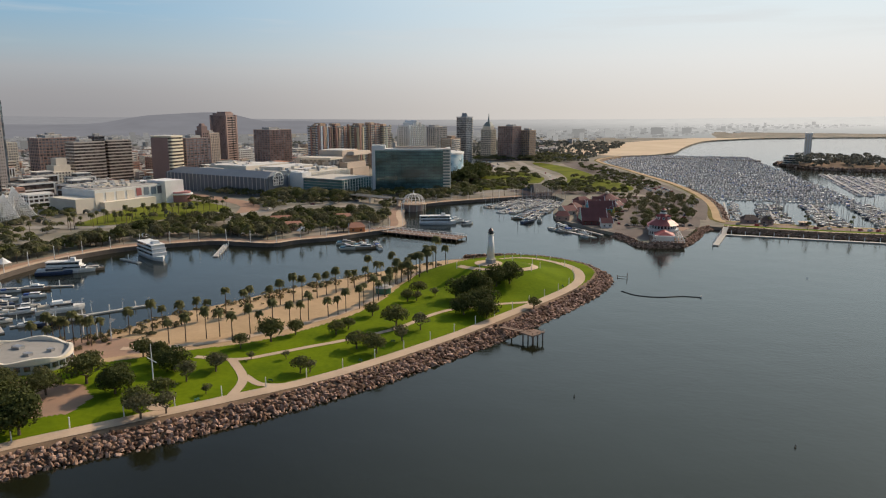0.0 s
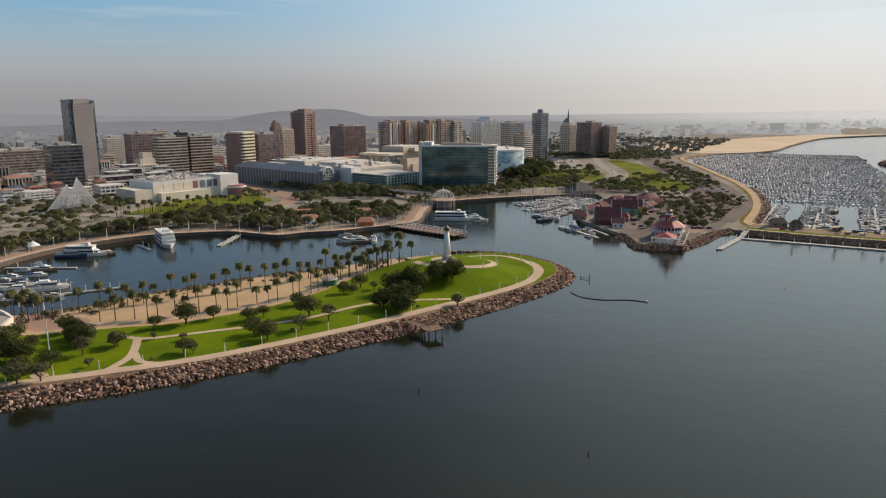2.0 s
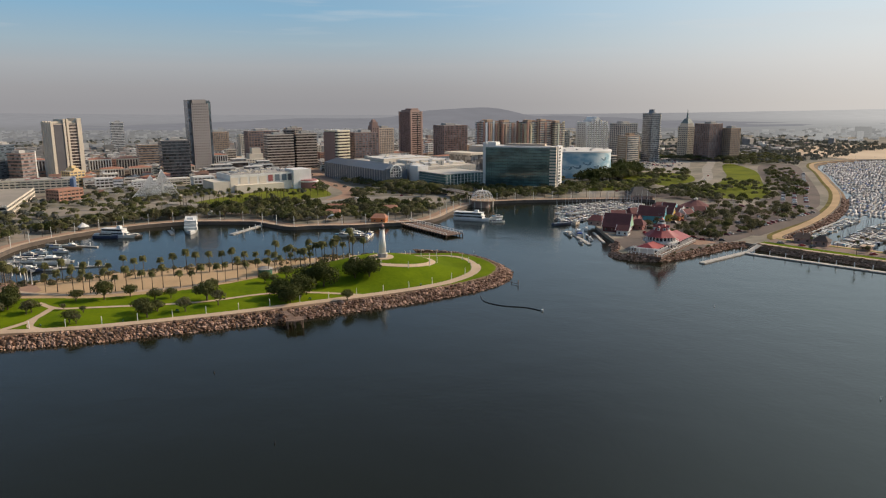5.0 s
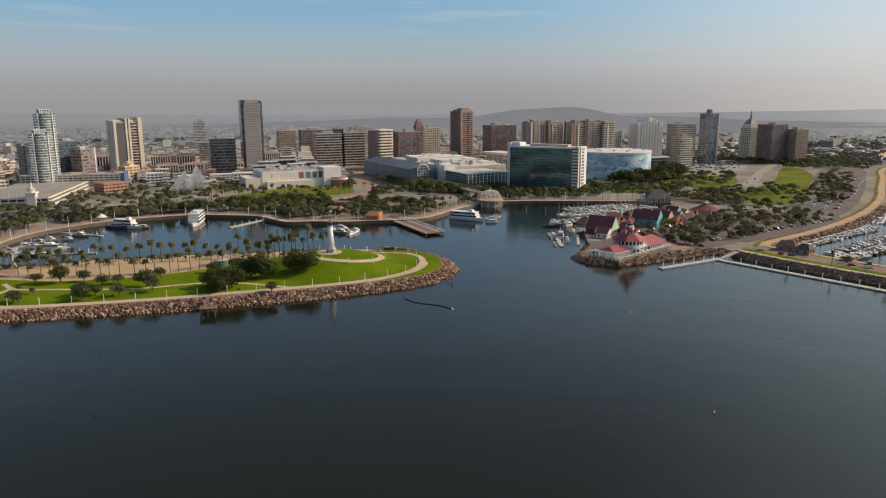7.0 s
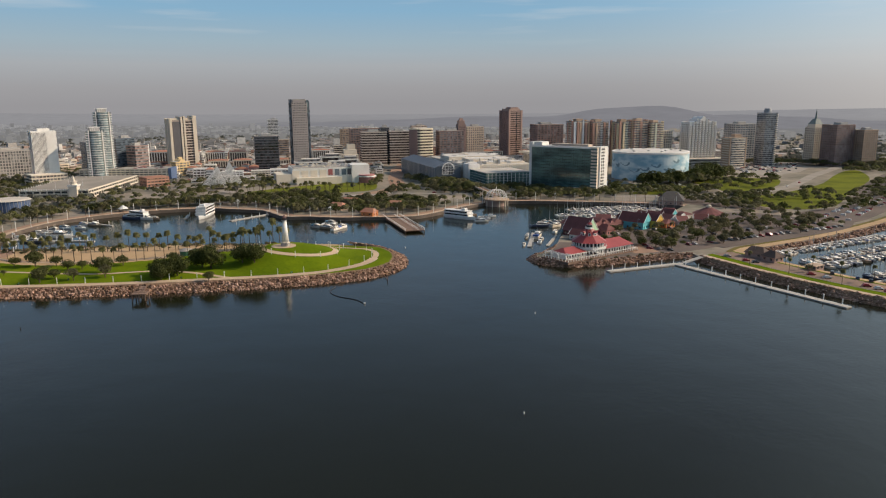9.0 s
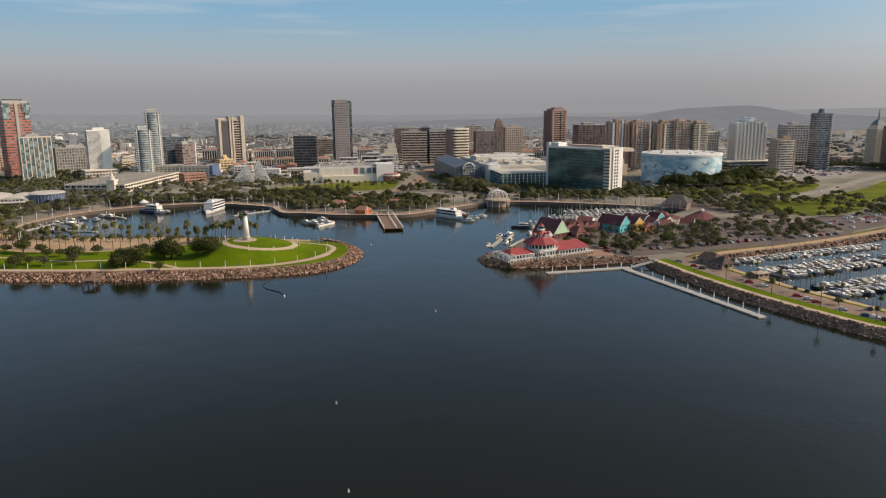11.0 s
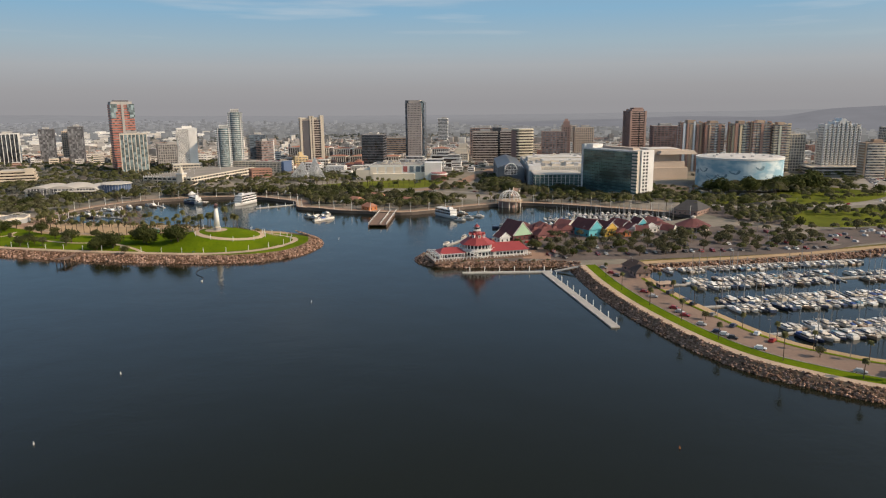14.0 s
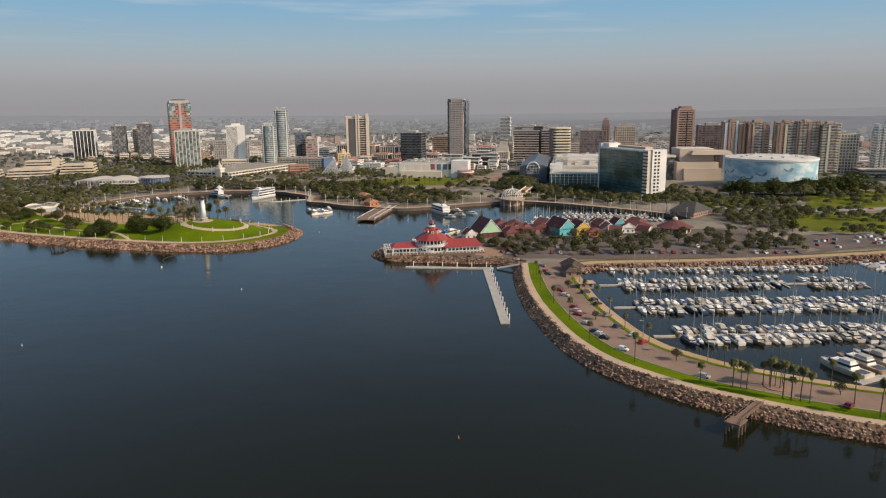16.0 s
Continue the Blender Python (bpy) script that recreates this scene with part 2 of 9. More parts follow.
LEAF2 = surface("olive_leaves", (0.165, 0.16, 0.085), (0.10, 0.098, 0.055), scale=0.25, rough=0.75, fine=1.5, island=0.35, spec=0.1, through=0.48)
DARKLEAF = surface("dark_leaves", (0.085, 0.098, 0.028), (0.048, 0.058, 0.018), scale=0.25, rough=0.75, fine=1.5, island=0.35, spec=0.1, through=0.35)
FROND = surface("palm_fronds", (0.21, 0.205, 0.085), (0.13, 0.13, 0.055), scale=0.3, rough=0.7, fine=1.5, island=0.3, spec=0.15, through=0.48)
# far leaves greyed in their base colour to imitate haze
FARLEAF = surface("haze_greyed_foliage", (0.155, 0.16, 0.138), (0.12, 0.125, 0.108), scale=0.02, rough=0.9, fine=0.2, island=0.35, spec=0.1, through=0.45)
BARK = surface("bark", (0.17, 0.125, 0.09), (0.09, 0.07, 0.05), scale=0.6, rough=0.95, bump=0.5, fine=3, spec=0.1)
WHITE = surface("white_paint", (0.80, 0.79, 0.76), (0.66, 0.65, 0.62), scale=0.1, rough=0.55, fine=0.8)
OFFWHITE = surface("cream_stucco", (0.72, 0.65, 0.54), (0.6, 0.54, 0.45), scale=0.08, rough=0.85, fine=0.7, rnd=0.08)
BEIGE = surface("beige_concrete", (0.58, 0.475, 0.385), (0.48, 0.395, 0.32), scale=0.06, rough=0.85, fine=0.6, rnd=0.1)
TAN = surface("tan_stucco", (0.50, 0.37, 0.27), (0.40, 0.30, 0.22), scale=0.06, rough=0.85, fine=0.6, rnd=0.15)
GREYCON = surface("grey_concrete", (0.45, 0.43, 0.41), (0.35, 0.34, 0.32), scale=0.06, rough=0.85, fine=0.6, rnd=0.12)
REDBRICK = surface("red_brick_cladding", (0.42, 0.235, 0.17), (0.34, 0.19, 0.14), scale=0.06, rough=0.85, fine=0.6, rnd=0.1)
REDPANEL = surface("red_granite_panels", (0.46, 0.16, 0.11), (0.38, 0.13, 0.09), scale=0.06, rough=0.6, fine=0.6)
BROWNPANEL = surface("brown_granite_panels", (0.37, 0.255, 0.215), (0.30, 0.205, 0.175), scale=0.06, rough=0.6, fine=0.6)
DARKWALL = surface("dark_cladding", (0.12, 0.115, 0.125), (0.09, 0.086, 0.095), scale=0.06, rough=0.5, fine=0.6)
ROOFGREY = surface("gravel_roof", (0.36, 0.34, 0.31), (0.24, 0.23, 0.21), scale=0.05, rough=0.95, fine=0.5, rnd=0.15, world=True)
ROOFWHITE = surface("white_membrane_roof", (0.66, 0.64, 0.60), (0.5, 0.48, 0.45), scale=0.04, rough=0.85, fine=0.4, world=True)
REDROOF = surface("red_metal_roof", (0.34, 0.058, 0.055), (0.25, 0.045, 0.044), scale=0.15, rough=0.5, fine=1.2)
MAROON = surface("maroon_shingles", (0.165, 0.055, 0.052), (0.10, 0.034, 0.034), scale=0.2, rough=0.85, fine=1.2, rnd=0.15)
TILEROOF = surface("terracotta_roof", (0.40, 0.19, 0.12), (0.30, 0.14, 0.09), scale=0.1, rough=0.85, fine=0.8, rnd=0.15)
GLASSDARK = glass("dark_glazing", (0.04, 0.045, 0.05))
OFFICEGLASS = glass("pale_office_glazing", (0.155, 0.155, 0.16), rough=0.2)
# streaked two-tone teal paints mottled cloud reflections into the glass colour
GLASSTEAL = surface("cloud_mottled_teal_glazing", (0.15, 0.27, 0.255), (0.05, 0.10, 0.098), scale=0.035, rough=0.1, fine=0.12, spec=0.8, bump=0.4, contrast=2.2, metal=0.2, streak=2.2)
GLASSBLUE = glass("blue_glazing", (0.09, 0.115, 0.14))
GLASSPALE = glass("pale_glazing", (0.16, 0.21, 0.22), rough=0.15)
BROWNGLASS = glass("bronze_glazing", (0.085, 0.068, 0.06), rough=0.15)
SLATEGLASS = glass("slate_glazing", (0.075, 0.092, 0.11), rough=0.12)
CONDOGLASS = glass("balcony_glazing", (0.17, 0.225, 0.235), rough=0.12, lift=1.9)
DARKBRICK = surface("dark_brown_brick", (0.30, 0.205, 0.18), (0.235, 0.16, 0.14), scale=0.06, rough=0.85, fine=0.6)
STRIPEWALL = surface("pale_spandrel_panels", (0.56, 0.48, 0.42), (0.47, 0.40, 0.35), scale=0.06, rough=0.8, fine=0.6)
BLUEFRAME = surface("blue_grey_metal_frame", (0.11, 0.14, 0.18), (0.08, 0.105, 0.14), scale=0.1, rough=0.5)
SLATEWALL = surface("slate_grey_panels", (0.26, 0.28, 0.30), (0.20, 0.22, 0.24), scale=0.06, rough=0.6)
LANDMARK = surface("grey_beige_granite", (0.50, 0.44, 0.40), (0.43, 0.375, 0.34), scale=0.06, rough=0.7, fine=0.6)
CREAM = surface("cream_spandrels", (0.70, 0.63, 0.47), (0.60, 0.53, 0.40), scale=0.06, rough=0.7)
TERRACE = surface("tan_terrace_concrete", (0.60, 0.52, 0.41), (0.50, 0.43, 0.34), scale=0.08, rough=0.85)
PALEROOF = surface("tan_membrane_roof", (0.56, 0.52, 0.46), (0.44, 0.41, 0.36), scale=0.05, rough=0.85, fine=0.4)
PALEYELLOW = surface("pale_yellow_stucco", (0.72, 0.55, 0.30), (0.62, 0.47, 0.25), scale=0.1, rough=0.8)
PIERBEIGE = surface("pale_beige_piers", (0.64, 0.57, 0.47), (0.55, 0.49, 0.40), scale=0.06, rough=0.85)
METAL = surface("galvanised_steel", (0.5, 0.5, 0.5), (0.4, 0.4, 0.4), scale=0.5, rough=0.45, metal=0.8)
TIMBER = surface("weathered_timber", (0.24, 0.155, 0.11), (0.15, 0.098, 0.072), scale=0.4, rough=0.9, fine=3, bump=0.3)
DOCKGREY = surface("grey_dock_decking", (0.47, 0.45, 0.41), (0.36, 0.34, 0.31), scale=0.25, rough=0.9, fine=2)
HULLWHITE = surface("white_gelcoat", (0.78, 0.78, 0.76), (0.68, 0.68, 0.66), scale=0.3, rough=0.3, fine=1, rnd=0.06)
HULLMIX = palette("boat_gelcoat", [(0.85, 0.82, 0.76), (0.66, 0.58, 0.47), (0.86, 0.84, 0.79), (0.5, 0.46, 0.40), (0.05, 0.07, 0.13), (0.74, 0.70, 0.62), (0.8, 0.77, 0.72), (0.34, 0.24, 0.16)], 0.35)
CABINMIX = palette("boat_deckhouse", [(0.84, 0.81, 0.75), (0.62, 0.56, 0.47), (0.86, 0.84, 0.79), (0.46, 0.42, 0.37), (0.7, 0.67, 0.61)], 0.35)
HULLDARK = surface("dark_hull_paint", (0.03, 0.045, 0.08), (0.025, 0.035, 0.06), scale=0.3, rough=0.3, fine=1)
CANVAS = palette("canvas_cover", [(0.05, 0.10, 0.28), (0.62, 0.58, 0.5), (0.06, 0.06, 0.07), (0.45, 0.4, 0.32), (0.12, 0.25, 0.33), (0.6, 0.6, 0.58)], 0.8)
CARPAINT = palette("car_paint", [(0.45, 0.45, 0.44), (0.03, 0.03, 0.035), (0.72, 0.72, 0.7), (0.3, 0.03, 0.03), (0.07, 0.07, 0.075), (0.04, 0.05, 0.09), (0.2, 0.19, 0.18), (0.16, 0.02, 0.03)], 0.3)
TYRE = surface("tyre_rubber", (0.02, 0.02, 0.02), rough=0.8)
BLACK = surface("black_metal", (0.03, 0.03, 0.03), (0.02, 0.02, 0.02), rough=0.5)
BLUEWALL = surface("blue_painted_wall", (0.10, 0.15, 0.27), (0.075, 0.12, 0.22), scale=0.1, rough=0.7)
TURQ = surface("turquoise_boards", (0.13, 0.50, 0.56), (0.10, 0.40, 0.46), scale=0.2, rough=0.7)
YELLOW = surface("yellow_boards", (0.72, 0.46, 0.08), (0.6, 0.38, 0.07), scale=0.2, rough=0.7)
MINT = surface("mint_boards", (0.42, 0.62, 0.42), (0.35, 0.53, 0.36), scale=0.2, rough=0.7)
PINK = surface("pink_stucco", (0.40, 0.18, 0.165), (0.32, 0.14, 0.13), scale=0.2, rough=0.7)
ORANGE = surface("orange_boards", (0.55, 0.2, 0.07), (0.45, 0.17, 0.06), scale=0.2, rough=0.7)


# ---- mesh building ----
class Geo:
    """Vertices and faces of one mesh."""

    def __init__(self):
        self.v, self.f = [], []

    def add(self, verts, faces):
        o = len(self.v)
        self.v += [tuple(p) for p in verts]
        self.f += [tuple(i + o for i in f) for f in faces]
        return self

    def box(self, x, y, z, sx, sy, sz, rot=0.0, taper=1.0):
        c, s = math.cos(rot), math.sin(rot)
        vs = []
        for zz, k in ((z, 1.0), (z + sz, taper)):
            for ux, uy in ((-1, -1), (1, -1), (1, 1), (-1, 1)):
                a, b = ux * sx / 2 * k, uy * sy / 2 * k
                vs.append((x + a * c - b * s, y + a * s + b * c, zz))
        return self.add(vs, [(3, 2, 1, 0), (4, 5, 6, 7), (0, 1, 5, 4), (1, 2, 6, 5), (2, 3, 7, 6), (3, 0, 4, 7)])

    def cyl(self, x, y, z0, z1, r0, r1=None, n=10, cap=True, turn=0.0):
        r1 = r0 if r1 is None else r1
        vs = [(x + r * math.cos(turn + 2 * math.pi * i / n), y + r * math.sin(turn + 2 * math.pi * i / n), z) for z, r in ((z0, r0), (z1, r1)) for i in range(n)]
        fs = [(i, (i + 1) % n, n + (i + 1) % n, n + i) for i in range(n)]
        if cap:
            fs += [tuple(range(n, 2 * n)), tuple(range(n - 1, -1, -1))]
        return self.add(vs, fs)

    def tube(self, p, q, r0, r1=None, n=6):
        p, q = Vector(p), Vector(q)
        r1 = r0 if r1 is None else r1
        d = (q - p).normalized()
        a = d.orthogonal().normalized()
        b = d.cross(a)
        vs = [o + r * (math.cos(2 * math.pi * i / n) * a + math.sin(2 * math.pi * i / n) * b) for o, r in ((p, r0), (q, r1)) for i in range(n)]
        return self.add(vs, [(i, (i + 1) % n, n + (i + 1) % n, n + i) for i in range(n)] + [tuple(range(n, 2 * n)), tuple(range(n - 1, -1, -1))])

    def prism(self, poly, z0, z1, bottom=False):
        n = len(poly)
        if sum(poly[i - 1][0] * poly[i][1] - poly[i][0] * poly[i - 1][1] for i in range(n)) < 0:
            poly = poly[::-1]
        vs = [(x, y, z0) for x, y in poly] + [(x, y, z1) for x, y in poly]
        fs = [(i, (i + 1) % n, n + (i + 1) % n, n + i) for i in range(n)] + [tuple(range(n, 2 * n))]
        if bottom:
            fs.append(tuple(range(n - 1, -1, -1)))
        return self.add(vs, fs)

    def gable(self, x, y, z, sx, sy, h, rot=0.0, hip=0.0, over=0.0):
        """A pitched roof with its ridge along local x; hip: how far the ridge's ends draw in."""
        c, s = math.cos(rot), math.sin(rot)
        a, b, k = sx / 2 + over, sy / 2 + over, sx / 2 + over - hip
        loc = [(-a, -b, 0), (a, -b, 0), (a, b, 0), (-a, b, 0), (-k, 0, h), (k, 0, h)]
        return self.add([(x + p * c - q * s, y + p * s + q * c, z + r) for p, q, r in loc], [(0, 1, 5, 4), (2, 3, 4, 5), (1, 2, 5), (3, 0, 4), (3, 2, 1, 0)])

    def mesh(self, name, mat, smooth=False):
        me = bpy.data.meshes.new(name)
        me.from_pydata(self.v, [], self.f)
        me.materials.append(mat)
        if smooth:
            me.polygons.foreach_set("use_smooth", [True] * len(me.polygons))
        me.update()
        return me


def part(name, geo, material, parent=None, label="", smooth=False):
    me = geo if isinstance(geo, bpy.types.Mesh) else geo.mesh(name, material, smooth)
    ob = new(name, me)
    if parent:
        ob.parent = parent
    if label:
        ob["label"] = label
    return ob


def thing(name, label, category, x=0.0, y=0.0, z=0.0, rot=0.0, group=""):
    ob = new(name)
    ob.matrix_basis = pose(x, y, z, 0, 0, math.degrees(rot))
    return tagged(ob, label, category, group)


def setting(name, geo, material, label="", smooth=False):
    return tagged(part(name, geo, material, None, "", smooth), label, "", "", "structure")


def spline(pts, step=4.0, closed=False):
    """A smooth line through plan points, in even steps."""
    P = [Vector((p[0], p[1])) for p in pts]
    n, out = len(P), []
    for i in range(n if closed else n - 1):
        p1, p2 = P[i], P[(i + 1) % n]
        p0 = P[i - 1] if (i > 0 or closed) else p1 + (p1 - p2)
        p3 = P[(i + 2) % n] if (i + 2 < n or closed) else p2 + (p2 - p1)
        m = max(1, round((p2 - p1).length / step))
        for k in range(m):
            u = k / m
            out.append(0.5 * ((2 * p1) + (p2 - p0) * u + (2 * p0 - 5 * p1 + 4 * p2 - p3) * u * u + (3 * p1 - p0 - 3 * p2 + p3) * u ** 3))
    if not closed:
        out.append(P[-1])
    return [(p.x, p.y) for p in out]


def even(line, gap, start=0.0):
    """Places along a line at even distances: x, y and the line's direction."""
    out, left = [], start
    for (x0, y0), (x1, y1) in zip(line, line[1:]):
        d = math.hypot(x1 - x0, y1 - y0)
        while left <= d:
            out.append((x0 + (x1 - x0) * left / d, y0 + (y1 - y0) * left / d, math.atan2(y1 - y0, x1 - x0)))
            left += gap
        left -= d
    return out


def offset(line, a):
    """The line moved a metres to its left."""
    out = []
    for i, (x, y) in enumerate(line):
        x0, y0 = line[max(i - 1, 0)]
        x1, y1 = line[min(i + 1, len(line) - 1)]
        d = math.hypot(x1 - x0, y1 - y0) or 1
        out.append((x - a * (y1 - y0) / d, y + a * (x1 - x0) / d))
    return out


def ribbon(geo, line, a, b, za, zb):
    """A strip between the offsets a and b to the left of a line; za, zb: heights, or functions of x, y."""
    A, B = offset(line, a), offset(line, b)
    za, zb = (za if callable(za) else (lambda x, y, k=za: k)), (zb if callable(zb) else (lambda x, y, k=zb: k))
    n = len(line)
    vs = [(x, y, za(x, y)) for x, y in A] + [(x, y, zb(x, y)) for x, y in B]
    return geo.add(vs, [(i, i + 1, n + i + 1, n + i) if b > a else (n + i, n + i + 1, i + 1, i) for i in range(n - 1)])


def inside(x, y, poly):
    """Which of the points lie in a polygon (numpy arrays)."""
    x, y = np.asarray(x, float), np.asarray(y, float)
    r = np.zeros(x.shape, bool)
    for i in range(len(poly)):
        (x0, y0), (x1, y1) = poly[i - 1], poly[i]
        if y0 == y1:
            continue
        r ^= ((y0 > y) != (y1 > y)) & (x < (x1 - x0) * (y - y0) / (y1 - y0) + x0)
    return r


def distance(x, y, line):
    """How far the points lie from a line (numpy arrays)."""
    x, y = np.asarray(x, float), np.asarray(y, float)
    best = np.full(x.shape, 1e9)
    for (x0, y0), (x1, y1) in zip(line, line[1:]):
        dx, dy = x1 - x0, y1 - y0
        u = np.clip(((x - x0) * dx + (y - y0) * dy) / (dx * dx + dy * dy + 1e-9), 0, 1)
        best = np.minimum(best, np.hypot(x - x0 - u * dx, y - y0 - u * dy))
    return best

# ---- sea, mainland, peninsula, breakwater ----
sea = Geo().add([(-9000, -6000, 0), (8000, -6000, 0), (8000, 9000, 0), (-9000, 9000, 0)], [(0, 1, 2, 3)])
setting("water", sea, WATER, "dark calm harbour water with a fine ripple")

HARBOUR = [(-285, 205), (-292, 224), (-320, 232), (-350, 247), (-378, 270), (-395, 300), (-404, 335), (-404, 370), (-393, 408), (-370, 433), (-347, 452),
           (-322, 455), (-298, 459), (-287, 478), (-266, 500), (-255, 523), (-242, 545), (-236, 566), (-243, 590), (-258, 620), (-272, 655), (-278, 690),
           (-262, 725), (-225, 770), (-185, 812), (-152, 830)]
VILLAGE = [(-136, 800), (-132, 750), (-130, 700), (-116, 655), (-86, 620), (-58, 592), (-43, 570), (-37, 556), (-22, 553), (-9, 561), (-1, 584), (5, 615), (8, 640), (16, 655)]
MARINA = [(38, 684), (29, 700), (27, 770), (21, 840), (5, 930), (-25, 1037), (-68, 1150), (-118, 1282), (-162, 1390), (-178, 1480), (-150, 1590)]
BEACH = [(-100, 1640), (-70, 1700), (-45, 1790), (-35, 1950), (-20, 2120), (0, 2290), (27, 2430), (104, 2586), (301, 2799), (900, 3080), (1800, 3500), (3600, 4300), (7800, 6000)]
harbour_line, village_line, marina_line, beach_line = spline(HARBOUR, 6), spline(VILLAGE, 5), spline(MARINA, 8), spline(BEACH, 40)
MAINLAND_Z = 2.6
mainland = [(-8900, -5900), (-900, -600), (-330, -40)] + harbour_line + village_line + [(33, 650)] + marina_line + beach_line + [(7900, 8900), (-8900, 8900)]
setting("ground", Geo().prism(mainland, -2, MAINLAND_Z), CITY, "paved and planted city ground behind the harbour")
# sandy beach curving away behind the marina
sand_line = [p for p in beach_line if p[1] < 2830]
sand_poly = [(-165, 1600)] + sand_line + [(-11, 2660), (-130, 2430), (-249, 2130), (-340, 1990), (-385, 1850), (-360, 1740), (-300, 1660)]
setting("beach", Geo().prism(sand_poly, MAINLAND_Z - 1, MAINLAND_Z + 0.3), BEACHSAND, "wide pale sand beach")

SHORE_S = [(-330, -40), (-270, 20), (-215, 86), (-179, 133), (-150, 168), (-128, 199), (-104, 240), (-76, 303), (-59, 352), (-48, 390), (-43, 425), (-47, 448), (-61, 468), (-90, 482), (-122, 482), (-150, 469)]
SHORE_N = [(-150, 469), (-168, 449), (-184, 420), (-204, 383), (-222, 349), (-236, 314), (-249, 285), (-253, 262), (-263, 240), (-285, 222)]
shore_s, shore_n = spline(SHORE_S, 4), spline(SHORE_N, 4)
peninsula = shore_s + shore_n[1:] + [(-300, 205), (-330, 100)]
LAWN_EDGE = [(-222, 205), (-213, 212), (-195, 231), (-171, 256), (-154, 298), (-151, 333), (-154, 371), (-152, 403), (-144, 427), (-127, 445), (-100, 458)]
lawn_edge = spline(LAWN_EDGE, 4)
LIGHT_X, LIGHT_Y = -111.5, 402.5


def park_z(x, y):
    """The height of the park: rock bank, flat walk, beach, and the mound under the lighthouse."""
    x, y = np.asarray(x, float), np.asarray(y, float)
    ds, dn = distance(x, y, shore_s), distance(x, y, shore_n)
    south = -1.2 + 5.2 * np.clip(ds / 9.5, 0, 1) + 0.9 * np.clip((ds - 16) / 40, 0, 1)
    north = -0.4 + 1.6 * np.clip(dn / 8, 0, 1) + 3.2 * np.clip((dn - 8) / 34, 0, 1)
    r = np.hypot(x - LIGHT_X, y - LIGHT_Y)
    u = np.clip(1 - (r - 10) / 40, 0, 1)
    mound = 8.0 * u * u * (3 - 2 * u)
    z = np.minimum(south, north) + mound * np.clip(ds / 14, 0, 1)
    west = np.clip((x + 296) / 18, 0, 1)
    return z * west + 2.4 * (1 - west)


def pz(x, y):
    return float(park_z([x], [y])[0])


def park_ground():
    step = 1.1
    xs, ys = np.arange(-330, -38, step), np.arange(-40, 488, step)
    X, Y = np.meshgrid(xs, ys)
    keep = inside(X, Y, peninsula) | (distance(X, Y, shore_s) < 2.5) | (distance(X, Y, shore_n) < 2.5)
    Z = park_z(X, Y)
    cx, cy = X[:-1, :-1] + step / 2, Y[:-1, :-1] + step / 2
    face_in = keep[:-1, :-1] & keep[1:, :-1] & keep[:-1, 1:] & keep[1:, 1:]
    ds = distance(cx, cy, shore_s)
    lawn = (inside(cx, cy, [(-222, 205)] + lawn_edge[:-5] + [(-144, 427), (-146, 446), (-128, 500), (-60, 500), (-20, 460), (-30, 300), (-100, 200), (-190, 100), (-250, 140)]) & (ds > 10.5))
    lawn |= inside(cx, cy, [(-222, 205), (-236, 190), (-250, 150), (-250, 60), (-180, 130)]) & (ds > 10.5)
    lawn &= (ds > 14.0) | (cy > 395)
    bank = (ds < 14.5) & ~lawn & (cx > -280)
    plaza = inside(cx, cy, [(-262, 214), (-262, 236), (-240, 240), (-214, 236), (-206, 226), (-220, 212)]) | inside(cx, cy, [(-216, 185), (-206, 188), (-193, 180), (-190, 167), (-199, 159), (-214, 164), (-236, 150), (-250, 170), (-232, 182)])
    ids = np.arange(X.size).reshape(X.shape)
    for name, mask, mat, label in (("lawn", lawn & ~plaza, GRASS, "green mown park lawn"), ("sand", ~lawn & ~bank & ~plaza, SAND, "pale sand with scattered scrub"),
                                   ("bank", bank & ~plaza, EARTH, "sandy earth between the boulders"), ("plaza", plaza, BRICKPAVE, "brown brick paving")):
        g = Geo()
        j, i = np.nonzero(mask & face_in)
        quads = np.stack([ids[j, i], ids[j, i + 1], ids[j + 1, i + 1], ids[j + 1, i]], 1)
        used, inv = np.unique(quads, return_inverse=True)
        g.v = [tuple(p) for p in np.stack([X.ravel()[used], Y.ravel()[used], Z.ravel()[used]], 1).tolist()]
        g.f = [tuple(q) for q in inv.reshape(-1, 4).tolist()]
        setting(name, g, mat, label, smooth=True)


park_ground()
WALK = [(-300, -4), (-247, 56), (-196, 133), (-171, 166), (-149, 194), (-124, 229), (-98, 284), (-83, 325), (-67, 372), (-61, 395), (-60, 415), (-66, 438), (-80, 454), (-102, 463),
        (-126, 453), (-145, 433), (-155, 405), (-158, 372), (-156, 340), (-159, 303), (-173, 270), (-187, 248), (-206, 232), (-222, 224)]
walk_line = spline(WALK, 3)
split = min(range(len(walk_line)), key=lambda i: math.hypot(walk_line[i][0] + 80, walk_line[i][1] - 454))


def on_park(lift):
    return lambda x, y: pz(x, y) + lift


